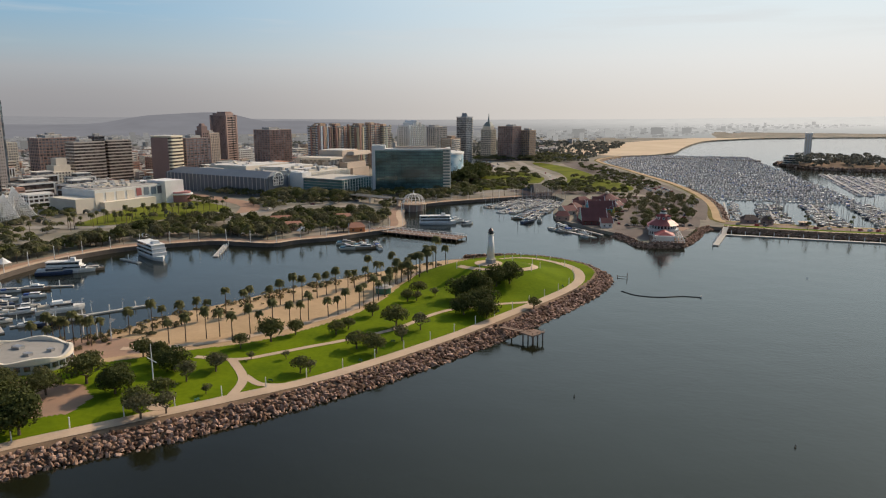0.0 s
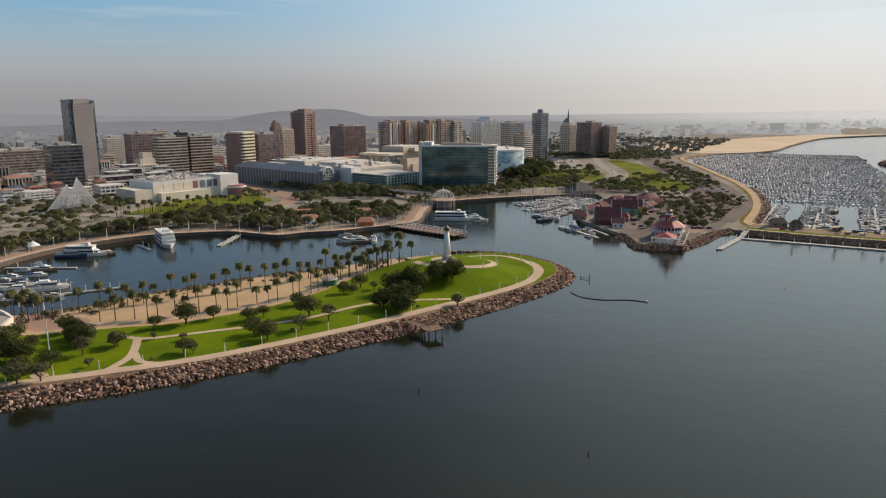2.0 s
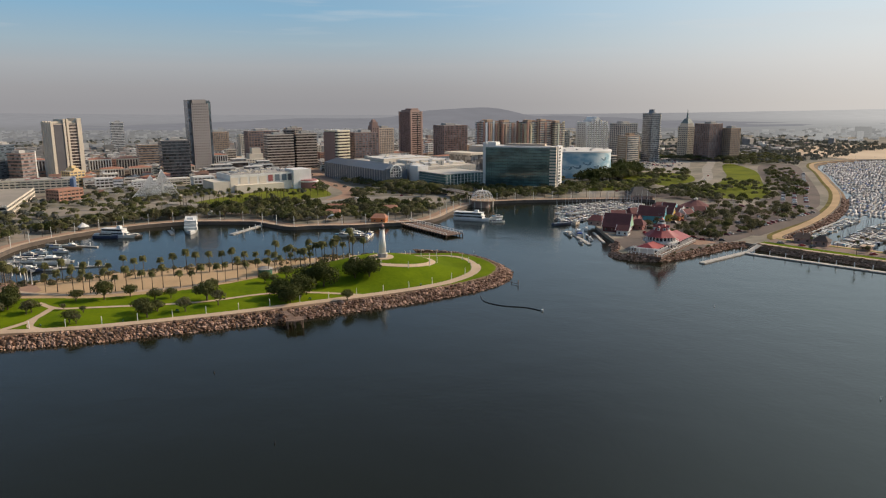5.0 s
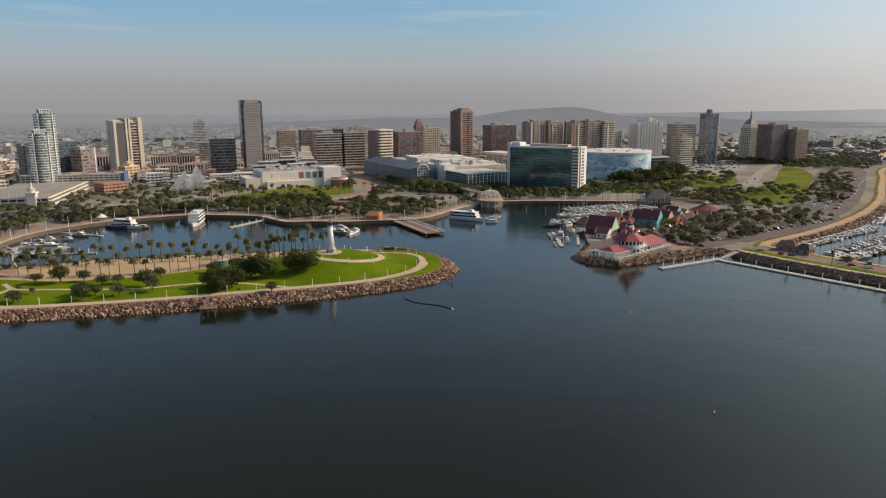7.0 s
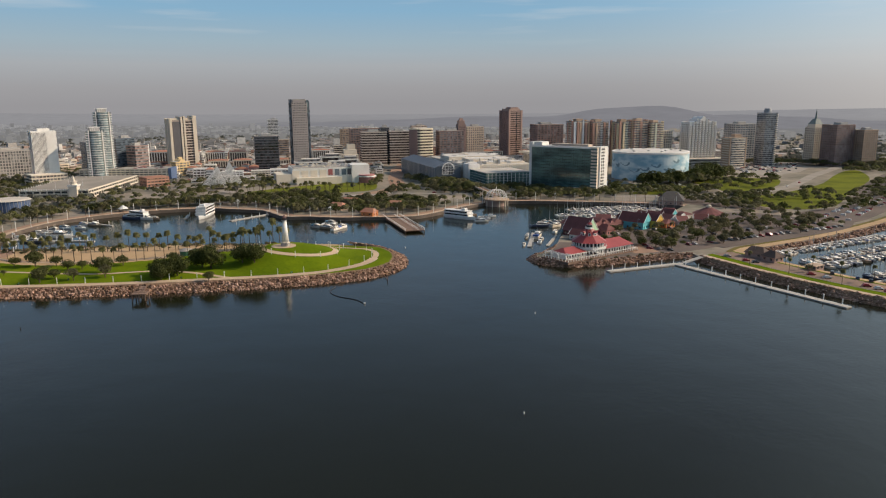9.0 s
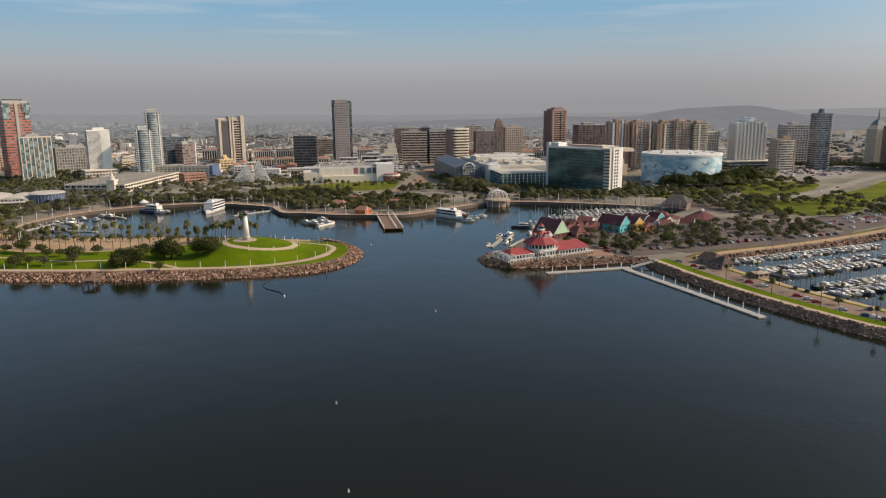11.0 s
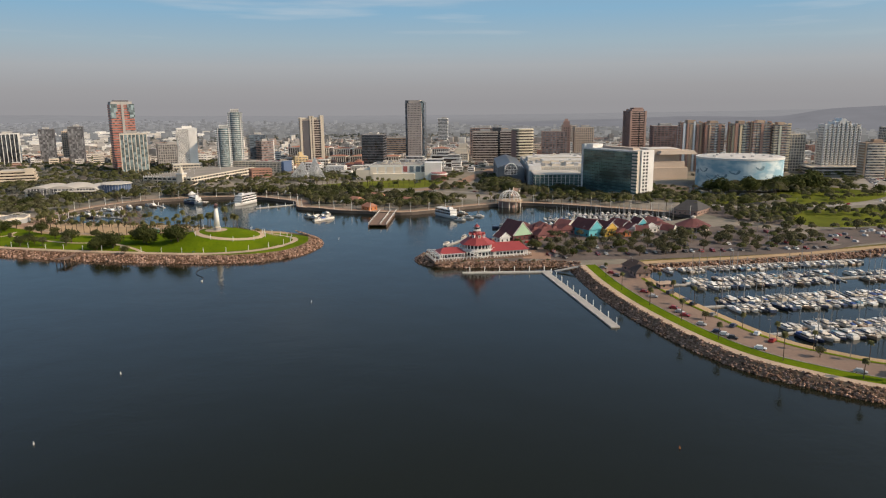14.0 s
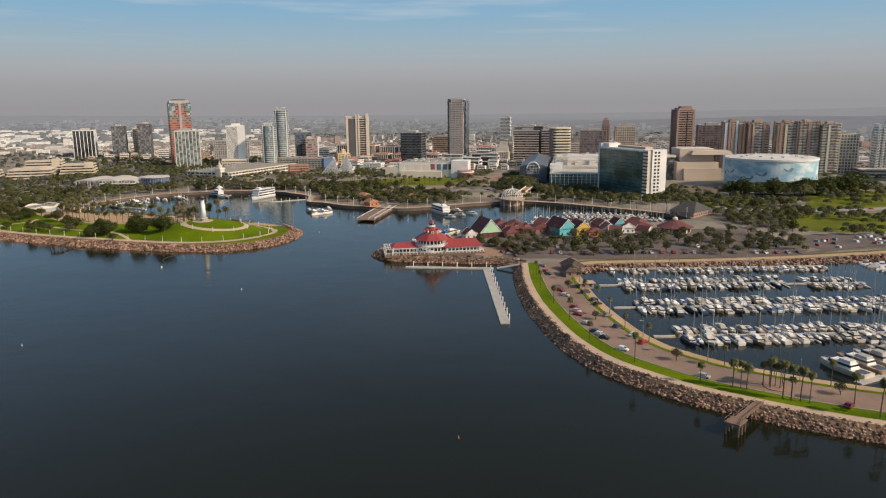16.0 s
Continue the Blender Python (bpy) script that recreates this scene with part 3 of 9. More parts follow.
g = Geo()
ribbon(g, walk_line[:split + 1], -3.0, 0.0, on_park(0.16), on_park(0.16))
ribbon(g, walk_line[:split + 1], 0.0, 3.0, on_park(0.16), on_park(0.16))
ribbon(g, walk_line[split:], -2.0, 2.0, on_park(0.16), on_park(0.16))
setting("promenade", g, PAVE, "pale concrete promenade along the shore")
g = Geo()
ribbon(g, spline([(-186, 226), (-168, 229), (-158, 240), (-148, 253), (-137, 267), (-124, 288), (-117, 312), (-110, 326), (-96, 340), (-72, 357)], 3), -1.5, 1.5, on_park(0.14), on_park(0.14))
ribbon(g, spline([(-170, 228), (-158, 217), (-152, 209), (-148, 196)], 3), -1.8, 1.8, on_park(0.15), on_park(0.15))
ribbon(g, spline([(-155, 215), (-145, 210), (-136, 213), (-130, 220)], 3), -1.5, 1.5, on_park(0.13), on_park(0.13))
ribbon(g, spline([(-112 + 25 * math.cos(a), 412 + 25 * math.sin(a)) for a in np.linspace(-2.3, 2.75, 14)], 3), -2.0, 2.0, on_park(0.12), on_park(0.12))
setting("garden_path", g, PAVE, "narrow pale footpath through the lawn")
g = Geo()
ring = [(LIGHT_X - 1 + 8.4 * math.cos(a), LIGHT_Y - 1 + 8.4 * math.sin(a)) for a in np.linspace(0, 2 * math.pi, 33)[:-1]]
top_z = pz(LIGHT_X, LIGHT_Y)
setting("terrace", Geo().prism(ring, top_z - 2.5, top_z + 0.25), PAVE, "round concrete terrace under the lighthouse")
g = Geo()
g.prism([(-166 + 4 * math.cos(a), 181 + 3 * math.sin(a)) for a in np.linspace(0, 2 * math.pi, 17)[:-1]], 3, pz(-166, 181) + 0.2)
ribbon(g, [(-166, 181), (-161, 176)], -1.2, 1.2, on_park(0.2), on_park(0.2))
setting("small_terrace", g, PAVE, "small round paved seat beside the walk")

# breakwater east of the channel: rock bank, walk, grass, parking, inner walk
BREAK = [(26, 645.5), (70, 641), (118, 640), (161, 643.5), (189, 648.5), (211, 656.5), (228, 668), (243, 681), (255, 696.5), (266, 712.5), (277, 733), (291, 767), (305, 810), (312, 900), (316, 1010)]
break_line = spline(BREAK, 4)
BZ = 4.0
for name, a, b, za, zb, mat, label in (
        ("rock_bank", -1.5, 4.5, -1.2, BZ, EARTH, "earth under the breakwater's boulders"), ("breakwater_walk", 4.5, 9.0, BZ, BZ, PAVE, "pale concrete walk on the breakwater"),
        ("verge", 9.0, 16.0, BZ - 0.05, BZ + 0.1, GRASS, "green grass verge beside the parking"), ("parking_road", 16.0, 33.0, BZ, BZ, OLDASPHALT, "brownish sun-bleached parking lane"),
        ("inner_verge", 33.0, 35.0, BZ + 0.1, BZ + 0.1, GRASS, "thin grass strip"), ("inner_walk", 35.0, 39.5, BZ, BZ, SAND, "sandy walk above the marina"), ("inner_wall", 39.5, 40.5, BZ, -1.5, WALLSTONE, "concrete wall down to the marina")):
    setting(name, ribbon(Geo(), break_line, a, b, za, zb), mat, label)
# kerb between verge and parking
setting("kerb", ribbon(ribbon(ribbon(Geo(), break_line, 15.9, 15.95, BZ, BZ + 0.25), break_line, 15.95, 16.2, BZ + 0.25, BZ + 0.25), break_line, 16.2, 16.22, BZ + 0.25, BZ - 0.1), DOCKGREY, "low concrete kerb")

# roads, lawns and parking on the mainland
FLAT = MAINLAND_Z


def patch(name, poly, mat, lift, label, smooth=True, skirt=0.6):
    pts = spline(poly, 8, closed=True) if smooth else poly
    return setting(name, Geo().prism(pts, FLAT - skirt, FLAT + lift), mat, label)


patch("village_parking", [(-100, 640), (-95, 700), (-92, 780), (-98, 840), (-60, 860), (-15, 862), (2, 846), (10, 780), (8, 700), (8, 664), (5, 640), (-4, 630), (-20, 636), (-44, 625), (-60, 610), (-84, 630)], ASPHALT, 0.05, "dark asphalt parking among trees")
patch("headland_yard", [(-66, 602), (-50, 584), (-36, 570), (-30, 566), (-8, 574), (0, 600), (4, 622), (-18, 634), (-42, 622), (-58, 612)], ASPHALT, 0.02, "dark asphalt yard round the restaurant", smooth=False)
patch("village_forecourt", [(-36, 626), (-6, 622), (0, 640), (-30, 648)], BRICKPAVE, 0.09, "red-brown brick forecourt beside the restaurant", smooth=False)
patch("east_lawn", [(-165, 915), (-168, 960), (-172, 1030), (-202, 1135), (-250, 1235), (-288, 1325), (-278, 1344), (-200, 1238), (-128, 1074), (-76, 965), (-79, 905), (-120, 898)], TOWNGRASS, 0.12, "long green lawn beside the shore drive")
patch("hill_lawn", [(-250, 990), (-326, 1049), (-346, 1095), (-290, 1125), (-262, 1134), (-214, 1060), (-203, 1000), (-206, 966)], TOWNGRASS, 0.12, "green lawn between trees")
patch("marina_lots", [(-62, 884), (-6, 872), (-24, 960), (-66, 1080), (-136, 1258), (-196, 1390), (-236, 1350), (-150, 1130), (-72, 975)], ASPHALT, 0.06, "dark asphalt lots between trees above the marina")
patch("village_lot", [(-215, 862), (-168, 846), (-112, 862), (-84, 890), (-100, 892), (-160, 905), (-188, 905)], ASPHALT, 0.08, "dark asphalt lot under the trees behind the village")
patch("bluff_lawn", [(-300, 1010), (-240, 985), (-250, 1000), (-330, 1056), (-345, 1100), (-380, 1120), (-420, 1090), (-340, 1060)], TOWNGRASS, 0.07, "rough grass below the arena")
patch("gravel_lot", [(-470, 1300), (-430, 1400), (-354, 1340), (-318, 1262), (-300, 1185), (-330, 1160), (-385, 1180)], ROADGREY, 0.05, "pale open gravel lot", smooth=False)
patch("city_lawn", [(-530, 520), (-548, 600), (-535, 650), (-476, 634), (-446, 604), (-458, 540), (-500, 470)], TOWNGRASS, 0.1, "city lawn in front of the theatre")
patch("lagoon_lawn", [(-268, 880), (-278, 960), (-262, 985), (-238, 960), (-222, 905), (-250, 858)], TOWNGRASS, 0.1, "lawn beside the lagoon")
patch("lagoon", [(-282, 856), (-321, 862), (-395, 892), (-408, 925), (-366, 944), (-318, 935), (-300, 985), (-285, 985), (-282, 915), (-270, 868)], WATER, 0.16, "small dark lagoon", skirt=0.3)
for name, line, w, mat, label in (
        ("shore_drive", [(-720, 300), (-557, 440), (-493, 470), (-441, 513), (-412, 579), (-395, 640), (-350, 700), (-321, 740), (-262, 805), (-222, 865), (-194, 920), (-185, 985), (-207, 1082), (-277, 1236), (-326, 1362), (-390, 1480), (-480, 1640), (-700, 2050)], 7, ROADGREY, "pale concrete shore drive"),
        ("second_carriageway", [(-252, 1175), (-295, 1290), (-365, 1430), (-420, 1530)], 5, ROADGREY, "second pale carriageway"),
        ("pine_street", [(-412, 590), (-455, 650), (-560, 700), (-660, 750), (-900, 860), (-1400, 870)], 10, BRICKPAVE, "paved avenue up into the town"),
        ("ocean_boulevard", [(-690, -300), (-690, 300), (-690, 700), (-660, 900), (-620, 1200), (-600, 1600), (-600, 2600)], 8, ASPHALT, "dark asphalt boulevard"),
        ("village_drive", [(10, 690), (12, 790), (7, 846), (-12, 888), (-34, 955), (-76, 1075), (-138, 1255)], 3.5, ASPHALT, "asphalt drive along the marina")):
    zr = FLAT + {"second_carriageway": 0.22, "village_drive": 0.28, "pine_street": 0.31, "ocean_boulevard": 0.25}.get(name, 0.34)
    setting(name, ribbon(ribbon(Geo(), spline(line, 8), -w, 0.0, zr, zr), spline(line, 8), 0.0, w, zr, zr), mat, label)
setting("harbour_walk", ribbon(Geo(), harbour_line[3:], 0.4, 7.0, FLAT + 0.15, FLAT + 0.15), PAVE, "pale promenade round the harbour")
setting("brick_walk", ribbon(Geo(), harbour_line[3:], 7.0, 14.0, FLAT + 0.12, FLAT + 0.12), BRICKPAVE, "red-brown brick band behind the promenade")
setting("harbour_wall", ribbon(ribbon(Geo(), harbour_line, -0.3, 0.4, FLAT + 0.5, FLAT + 0.5), harbour_line, -0.3, -0.32, FLAT + 0.5, -1.0), HARBOURSTONE, "stone harbour wall")
setting("marina_walk", ribbon(Geo(), marina_line, 2.0, 9.0, FLAT + 0.25, FLAT + 0.25), SAND, "broad sandy walk above the marina")
setting("marina_verge", ribbon(Geo(), marina_line, 9.0, 13.0, FLAT + 0.2, FLAT + 0.2), DRYGRASS, "thin dry grass verge along the walk")
setting("marina_bank", ribbon(Geo(), marina_line, -7.0, 2.0, -1.2, FLAT + 0.25), EARTH, "earth under the marina's rocks")
setting("village_bank", ribbon(Geo(), village_line[-26:], -5.0, 1.0, -1.0, FLAT + 0.2), EARTH, "earth under the headland's rocks")
# long jetty behind the marina and the oil island
setting("jetty", Geo().box(30, 1568, -1, 190, 7, 3.0, -0.12), WALLSTONE, "low rock jetty closing the marina")
isl = [(255 + 105 * math.cos(a) * (1 + 0.12 * math.sin(3 * a)), 1450 + 95 * math.sin(a)) for a in np.linspace(0, 2 * math.pi, 41)[:-1]]
setting("island", Geo().prism(isl, -2, 4.5), EARTH, "rock-edged island planted with palms")
# low hills far inland
g, ridge, NU, NV = Geo(), [], 70, 10
for j in range(NV + 1):
    for i in range(NU + 1):
        u, v = i / NU * 2 - 1, j / NV * 2 - 1
        h = 48 * math.exp(-(u / 0.14) ** 4) + 40 * math.exp(-((u - 0.22) / 0.3) ** 2) + 34 * math.exp(-((u + 0.35) / 0.35) ** 2) + 10 * noise.noise(Vector((u * 9, v * 2, 0.3)))
        ridge.append((-2250 + 1500 * u - 420 * v, 2800 + 1500 * u + 420 * v, 2 + max(0, h) * math.cos(v * math.pi / 2) ** 1.5 * (1 - abs(u) ** 6)))
g.add(ridge, [(j * (NU + 1) + i, j * (NU + 1) + i + 1, (j + 1) * (NU + 1) + i + 1, (j + 1) * (NU + 1) + i) for j in range(NV) for i in range(NU)])


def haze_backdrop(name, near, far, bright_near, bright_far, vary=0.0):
    """Far land seen only as lit haze, painted as emission: paler with distance and towards the sun's side."""
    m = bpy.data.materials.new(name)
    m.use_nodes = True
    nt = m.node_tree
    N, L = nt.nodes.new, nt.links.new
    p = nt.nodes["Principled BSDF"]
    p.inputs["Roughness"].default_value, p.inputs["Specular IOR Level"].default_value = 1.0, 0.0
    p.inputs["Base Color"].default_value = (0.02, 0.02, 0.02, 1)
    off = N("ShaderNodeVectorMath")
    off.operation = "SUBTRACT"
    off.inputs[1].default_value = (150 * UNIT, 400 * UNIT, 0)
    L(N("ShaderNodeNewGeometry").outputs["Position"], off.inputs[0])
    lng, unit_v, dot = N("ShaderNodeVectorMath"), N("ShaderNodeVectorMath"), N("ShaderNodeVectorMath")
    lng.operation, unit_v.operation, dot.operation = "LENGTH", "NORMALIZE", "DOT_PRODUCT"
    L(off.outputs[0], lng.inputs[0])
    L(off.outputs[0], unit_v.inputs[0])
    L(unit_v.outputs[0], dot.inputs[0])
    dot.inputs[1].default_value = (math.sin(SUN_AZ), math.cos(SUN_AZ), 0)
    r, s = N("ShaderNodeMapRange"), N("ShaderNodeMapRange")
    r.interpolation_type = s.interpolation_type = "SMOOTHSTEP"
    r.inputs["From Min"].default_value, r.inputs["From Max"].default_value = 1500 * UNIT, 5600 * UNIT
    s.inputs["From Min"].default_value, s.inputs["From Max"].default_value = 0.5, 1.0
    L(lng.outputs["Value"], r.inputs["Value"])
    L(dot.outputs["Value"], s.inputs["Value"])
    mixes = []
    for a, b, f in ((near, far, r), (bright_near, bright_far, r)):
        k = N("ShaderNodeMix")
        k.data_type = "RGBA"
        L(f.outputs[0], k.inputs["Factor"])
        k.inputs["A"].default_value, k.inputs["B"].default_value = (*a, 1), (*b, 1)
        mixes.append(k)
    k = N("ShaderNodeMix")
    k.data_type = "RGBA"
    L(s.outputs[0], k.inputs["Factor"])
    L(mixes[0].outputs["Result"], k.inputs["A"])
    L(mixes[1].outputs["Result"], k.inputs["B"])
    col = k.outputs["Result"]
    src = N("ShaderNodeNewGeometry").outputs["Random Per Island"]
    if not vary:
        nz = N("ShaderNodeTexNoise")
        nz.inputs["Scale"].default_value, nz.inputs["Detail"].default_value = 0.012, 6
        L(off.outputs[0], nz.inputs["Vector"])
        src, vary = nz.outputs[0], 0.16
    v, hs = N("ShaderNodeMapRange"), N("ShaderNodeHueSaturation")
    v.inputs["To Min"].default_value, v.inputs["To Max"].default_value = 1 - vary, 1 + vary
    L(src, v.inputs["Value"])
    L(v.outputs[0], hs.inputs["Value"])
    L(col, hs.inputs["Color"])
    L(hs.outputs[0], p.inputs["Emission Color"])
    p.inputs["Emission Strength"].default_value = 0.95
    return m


# hills and far land glow with painted haze instead of catching the sun
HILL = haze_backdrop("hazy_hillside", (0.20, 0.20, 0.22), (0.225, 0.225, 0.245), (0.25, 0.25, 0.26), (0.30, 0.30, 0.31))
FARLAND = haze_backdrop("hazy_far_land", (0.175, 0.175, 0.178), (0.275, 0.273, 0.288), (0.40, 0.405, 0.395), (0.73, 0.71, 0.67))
far_g = Geo()
NA = 60
for i in range(NA + 1):
    a = math.radians(-20 + 240 * i / NA)
    for r in (2250, 3000, 4200, 6000, 8600):
        far_g.v.append((150 + r * math.cos(a), 400 + r * math.sin(a), FLAT + (0.25 if r < 8000 else 70 + 14 * noise.noise(Vector((a * 9, 0, 0))))))
for i in range(NA):
    a = math.radians(-20 + 240 * (i + 0.5) / NA)
    for j in range(4):
        r = (2250, 3000, 4200, 6000, 8600)[j]
        x, y = 150 + r * math.cos(a), 400 + r * math.sin(a)
        shore = float(np.interp(x, [-300, -5, 126, 418, 900, 1800, 3600, 7800], [2300, 2480, 2720, 2930, 3180, 3620, 4420, 6120]))
        if y > shore or x < -1400:
            far_g.f.append((i * 5 + j, (i + 1) * 5 + j, (i + 1) * 5 + j + 1, i * 5 + j + 1))
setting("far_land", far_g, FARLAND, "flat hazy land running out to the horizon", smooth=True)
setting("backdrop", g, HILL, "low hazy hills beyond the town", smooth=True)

# ---- towers ----
def joined(o):
    """Facade pieces too small to pick apart singly."""
    return tagged(o, "", "", "", "stuff")


def block(name, label, x, y, w, d, h, floors, wall, glazing, roof=None, bands=True, piers=0, proud=0.5, band_h=1.3, rot=0.0, crown=None, z=None, category="building", group=""):
    """A house: a glazed core, a floor band at every storey, upright piers, parapet, roof and plant room."""
    t = thing(name, label, category, x, y, FLAT if z is None else z, rot, group)
    part("glazing", Geo().box(0, 0, -0.5, w - 2 * proud, d - 2 * proud, h + 0.4), glazing, t)
    step = h / floors
    if bands:
        g = Geo()
        for k in range(floors):
            g.box(0, 0, k * step, w, d, band_h)
        joined(part("facade_banding", g, wall, t))
    if piers:
        n_w, n_d = max(2, round(w / piers / 1.25)), max(2, round(d / piers / 1.25))
        g = Geo()
        for sgn in (-1, 1):
            for i in range(n_w + 1):
                g.box(-w / 2 + 0.5 + (w - 1.0) * i / n_w, sgn * (d / 2 - 0.45), 0, 1.1, 1.1, h)
            for i in range(1, n_d):
                g.box(sgn * (w / 2 - 0.45), -d / 2 + d * i / n_d, 0, 1.1, 1.1, h)
        joined(part("ribs", g, wall, t))
    g = Geo().box(0, 0, h - 0.6, w + 0.1, d + 0.1, 1.6)
    part("parapet", g, wall, t)
    top = part("roof", Geo().box(0, 0, h + 0.7, w - 1.2, d - 1.2, 0.35), roof or ROOFGREY, t)
    rng = random.Random(int(abs(x * 7 + y * 13)))
    if crown is None:
        crown = ((0.45, 0.4, 3.5),)
    for cw, cd, ch in crown:
        part("plant_room", Geo().box(rng.uniform(-0.1, 0.1) * w, rng.uniform(-0.1, 0.1) * d, h + 0.9, w * cw, d * cd, ch), GREYCON, top)
    for _ in range(2 if h > 30 else 0):
        part("rooftop_unit", Geo().box(rng.uniform(-0.38, 0.38) * w, rng.uniform(-0.38, 0.38) * d, h + 1.0, rng.uniform(2, 4), rng.uniform(2, 4), rng.uniform(1, 2.2)), METAL, top)
    return t


def striped(label, x, y, w, d, h, floors, rot, scheme):
    """An apartment tower of upright bays in changing stucco, notched against the sky, with balcony slots between them."""
    t = thing("apartment_block", label, "building", x, y, FLAT, rot, "striped apartments")
    rng = random.Random(int(x * 3 + y))
    part("core", Geo().box(0, 0, -0.3, w - 3, d - 3, h - 2), BROWNPANEL, t)
    for side, run in ((0, d), (1, w)):
        n = max(3, round(run / 5.4))
        for sgn in (-1, 1):
            for i in range(n):
                q, top, out = -run / 2 + run * (i + 0.5) / n, h + rng.choice((-3.5, -1.5, 0, 1.5)), rng.choice((0, 0.7, 1.6))
                wd, mat = run / n * (0.55 if i % 2 else 0.74), scheme[i % len(scheme)]
                if side == 0:
                    part("bay", Geo().box(sgn * (w / 2 - 1 + out), q, -0.3, 2.4, wd, top), mat, t)
                else:
                    part("bay", Geo().box(q, sgn * (d / 2 - 1 + out), -0.3, wd, 2.4, top), mat, t)
    g, gb = Geo(), Geo()
    for k in range(floors):
        z = 1.4 + k * h / floors
        for sgn in (-1, 1):
            g.box(sgn * (w / 2 - 1.1), 0, z, 2.7, d - 2, 1.7)
            g.box(0, sgn * (d / 2 - 1.1), z, w - 2, 2.7, 1.7)
            gb.box(sgn * (w / 2 - 0.6), 0, z - 0.6, 2.7, d - 3, 0.55)
            gb.box(0, sgn * (d / 2 - 0.6), z - 0.6, w - 3, 2.7, 0.55)
    joined(part("slot_glazing", g, OFFICEGLASS, t))
    joined(part("balcony_banding", gb, OFFWHITE, t))
    part("plant_room", Geo().box(0, 0, h - 2, w * 0.5, d * 0.4, 5), TAN, t)
    return t


BRICKBAY = surface("brick_brown_stucco", (0.42, 0.255, 0.20), (0.34, 0.205, 0.16), scale=0.1, rough=0.85)
BLUEBAY = surface("pale_blue_stucco", (0.60, 0.64, 0.68), (0.52, 0.56, 0.60), scale=0.1, rough=0.85)
YELLOWBAY = surface("straw_stucco", (0.64, 0.55, 0.38), (0.56, 0.48, 0.33), scale=0.1, rough=0.85)
GREENBAY = surface("sage_stucco", (0.56, 0.57, 0.47), (0.48, 0.49, 0.40), scale=0.1, rough=0.85)
for lab, x, y, w, d, h, fl, rot, scheme in (
        ("pale blue and brick striped apartment tower", -584, 1050, 28, 30, 75, 19, -0.2, (BLUEBAY, BRICKBAY, TAN)),
        ("brick and tan striped apartment tower with recessed balconies", -572, 1080, 28, 30, 74, 19, -0.2, (BRICKBAY, TAN, BRICKBAY, BLUEBAY)),
        ("straw and sage striped apartment tower", -545, 1110, 26, 24, 74, 19, -0.2, (BRICKBAY, YELLOWBAY, GREENBAY)),
        ("orange and brown striped apartment tower beside a twin", -534, 1135, 24, 28, 75, 19, -0.2, (BRICKBAY, TAN)),
        ("straw striped apartment tower with a stepped roofline", -522, 1160, 24, 24, 72, 19, -0.2, (YELLOWBAY, GREENBAY, BRICKBAY))):
    striped(lab, x, y, w, d, h, fl, rot, scheme)
GRID, GATE = -0.28, 0.28                # the two street grids
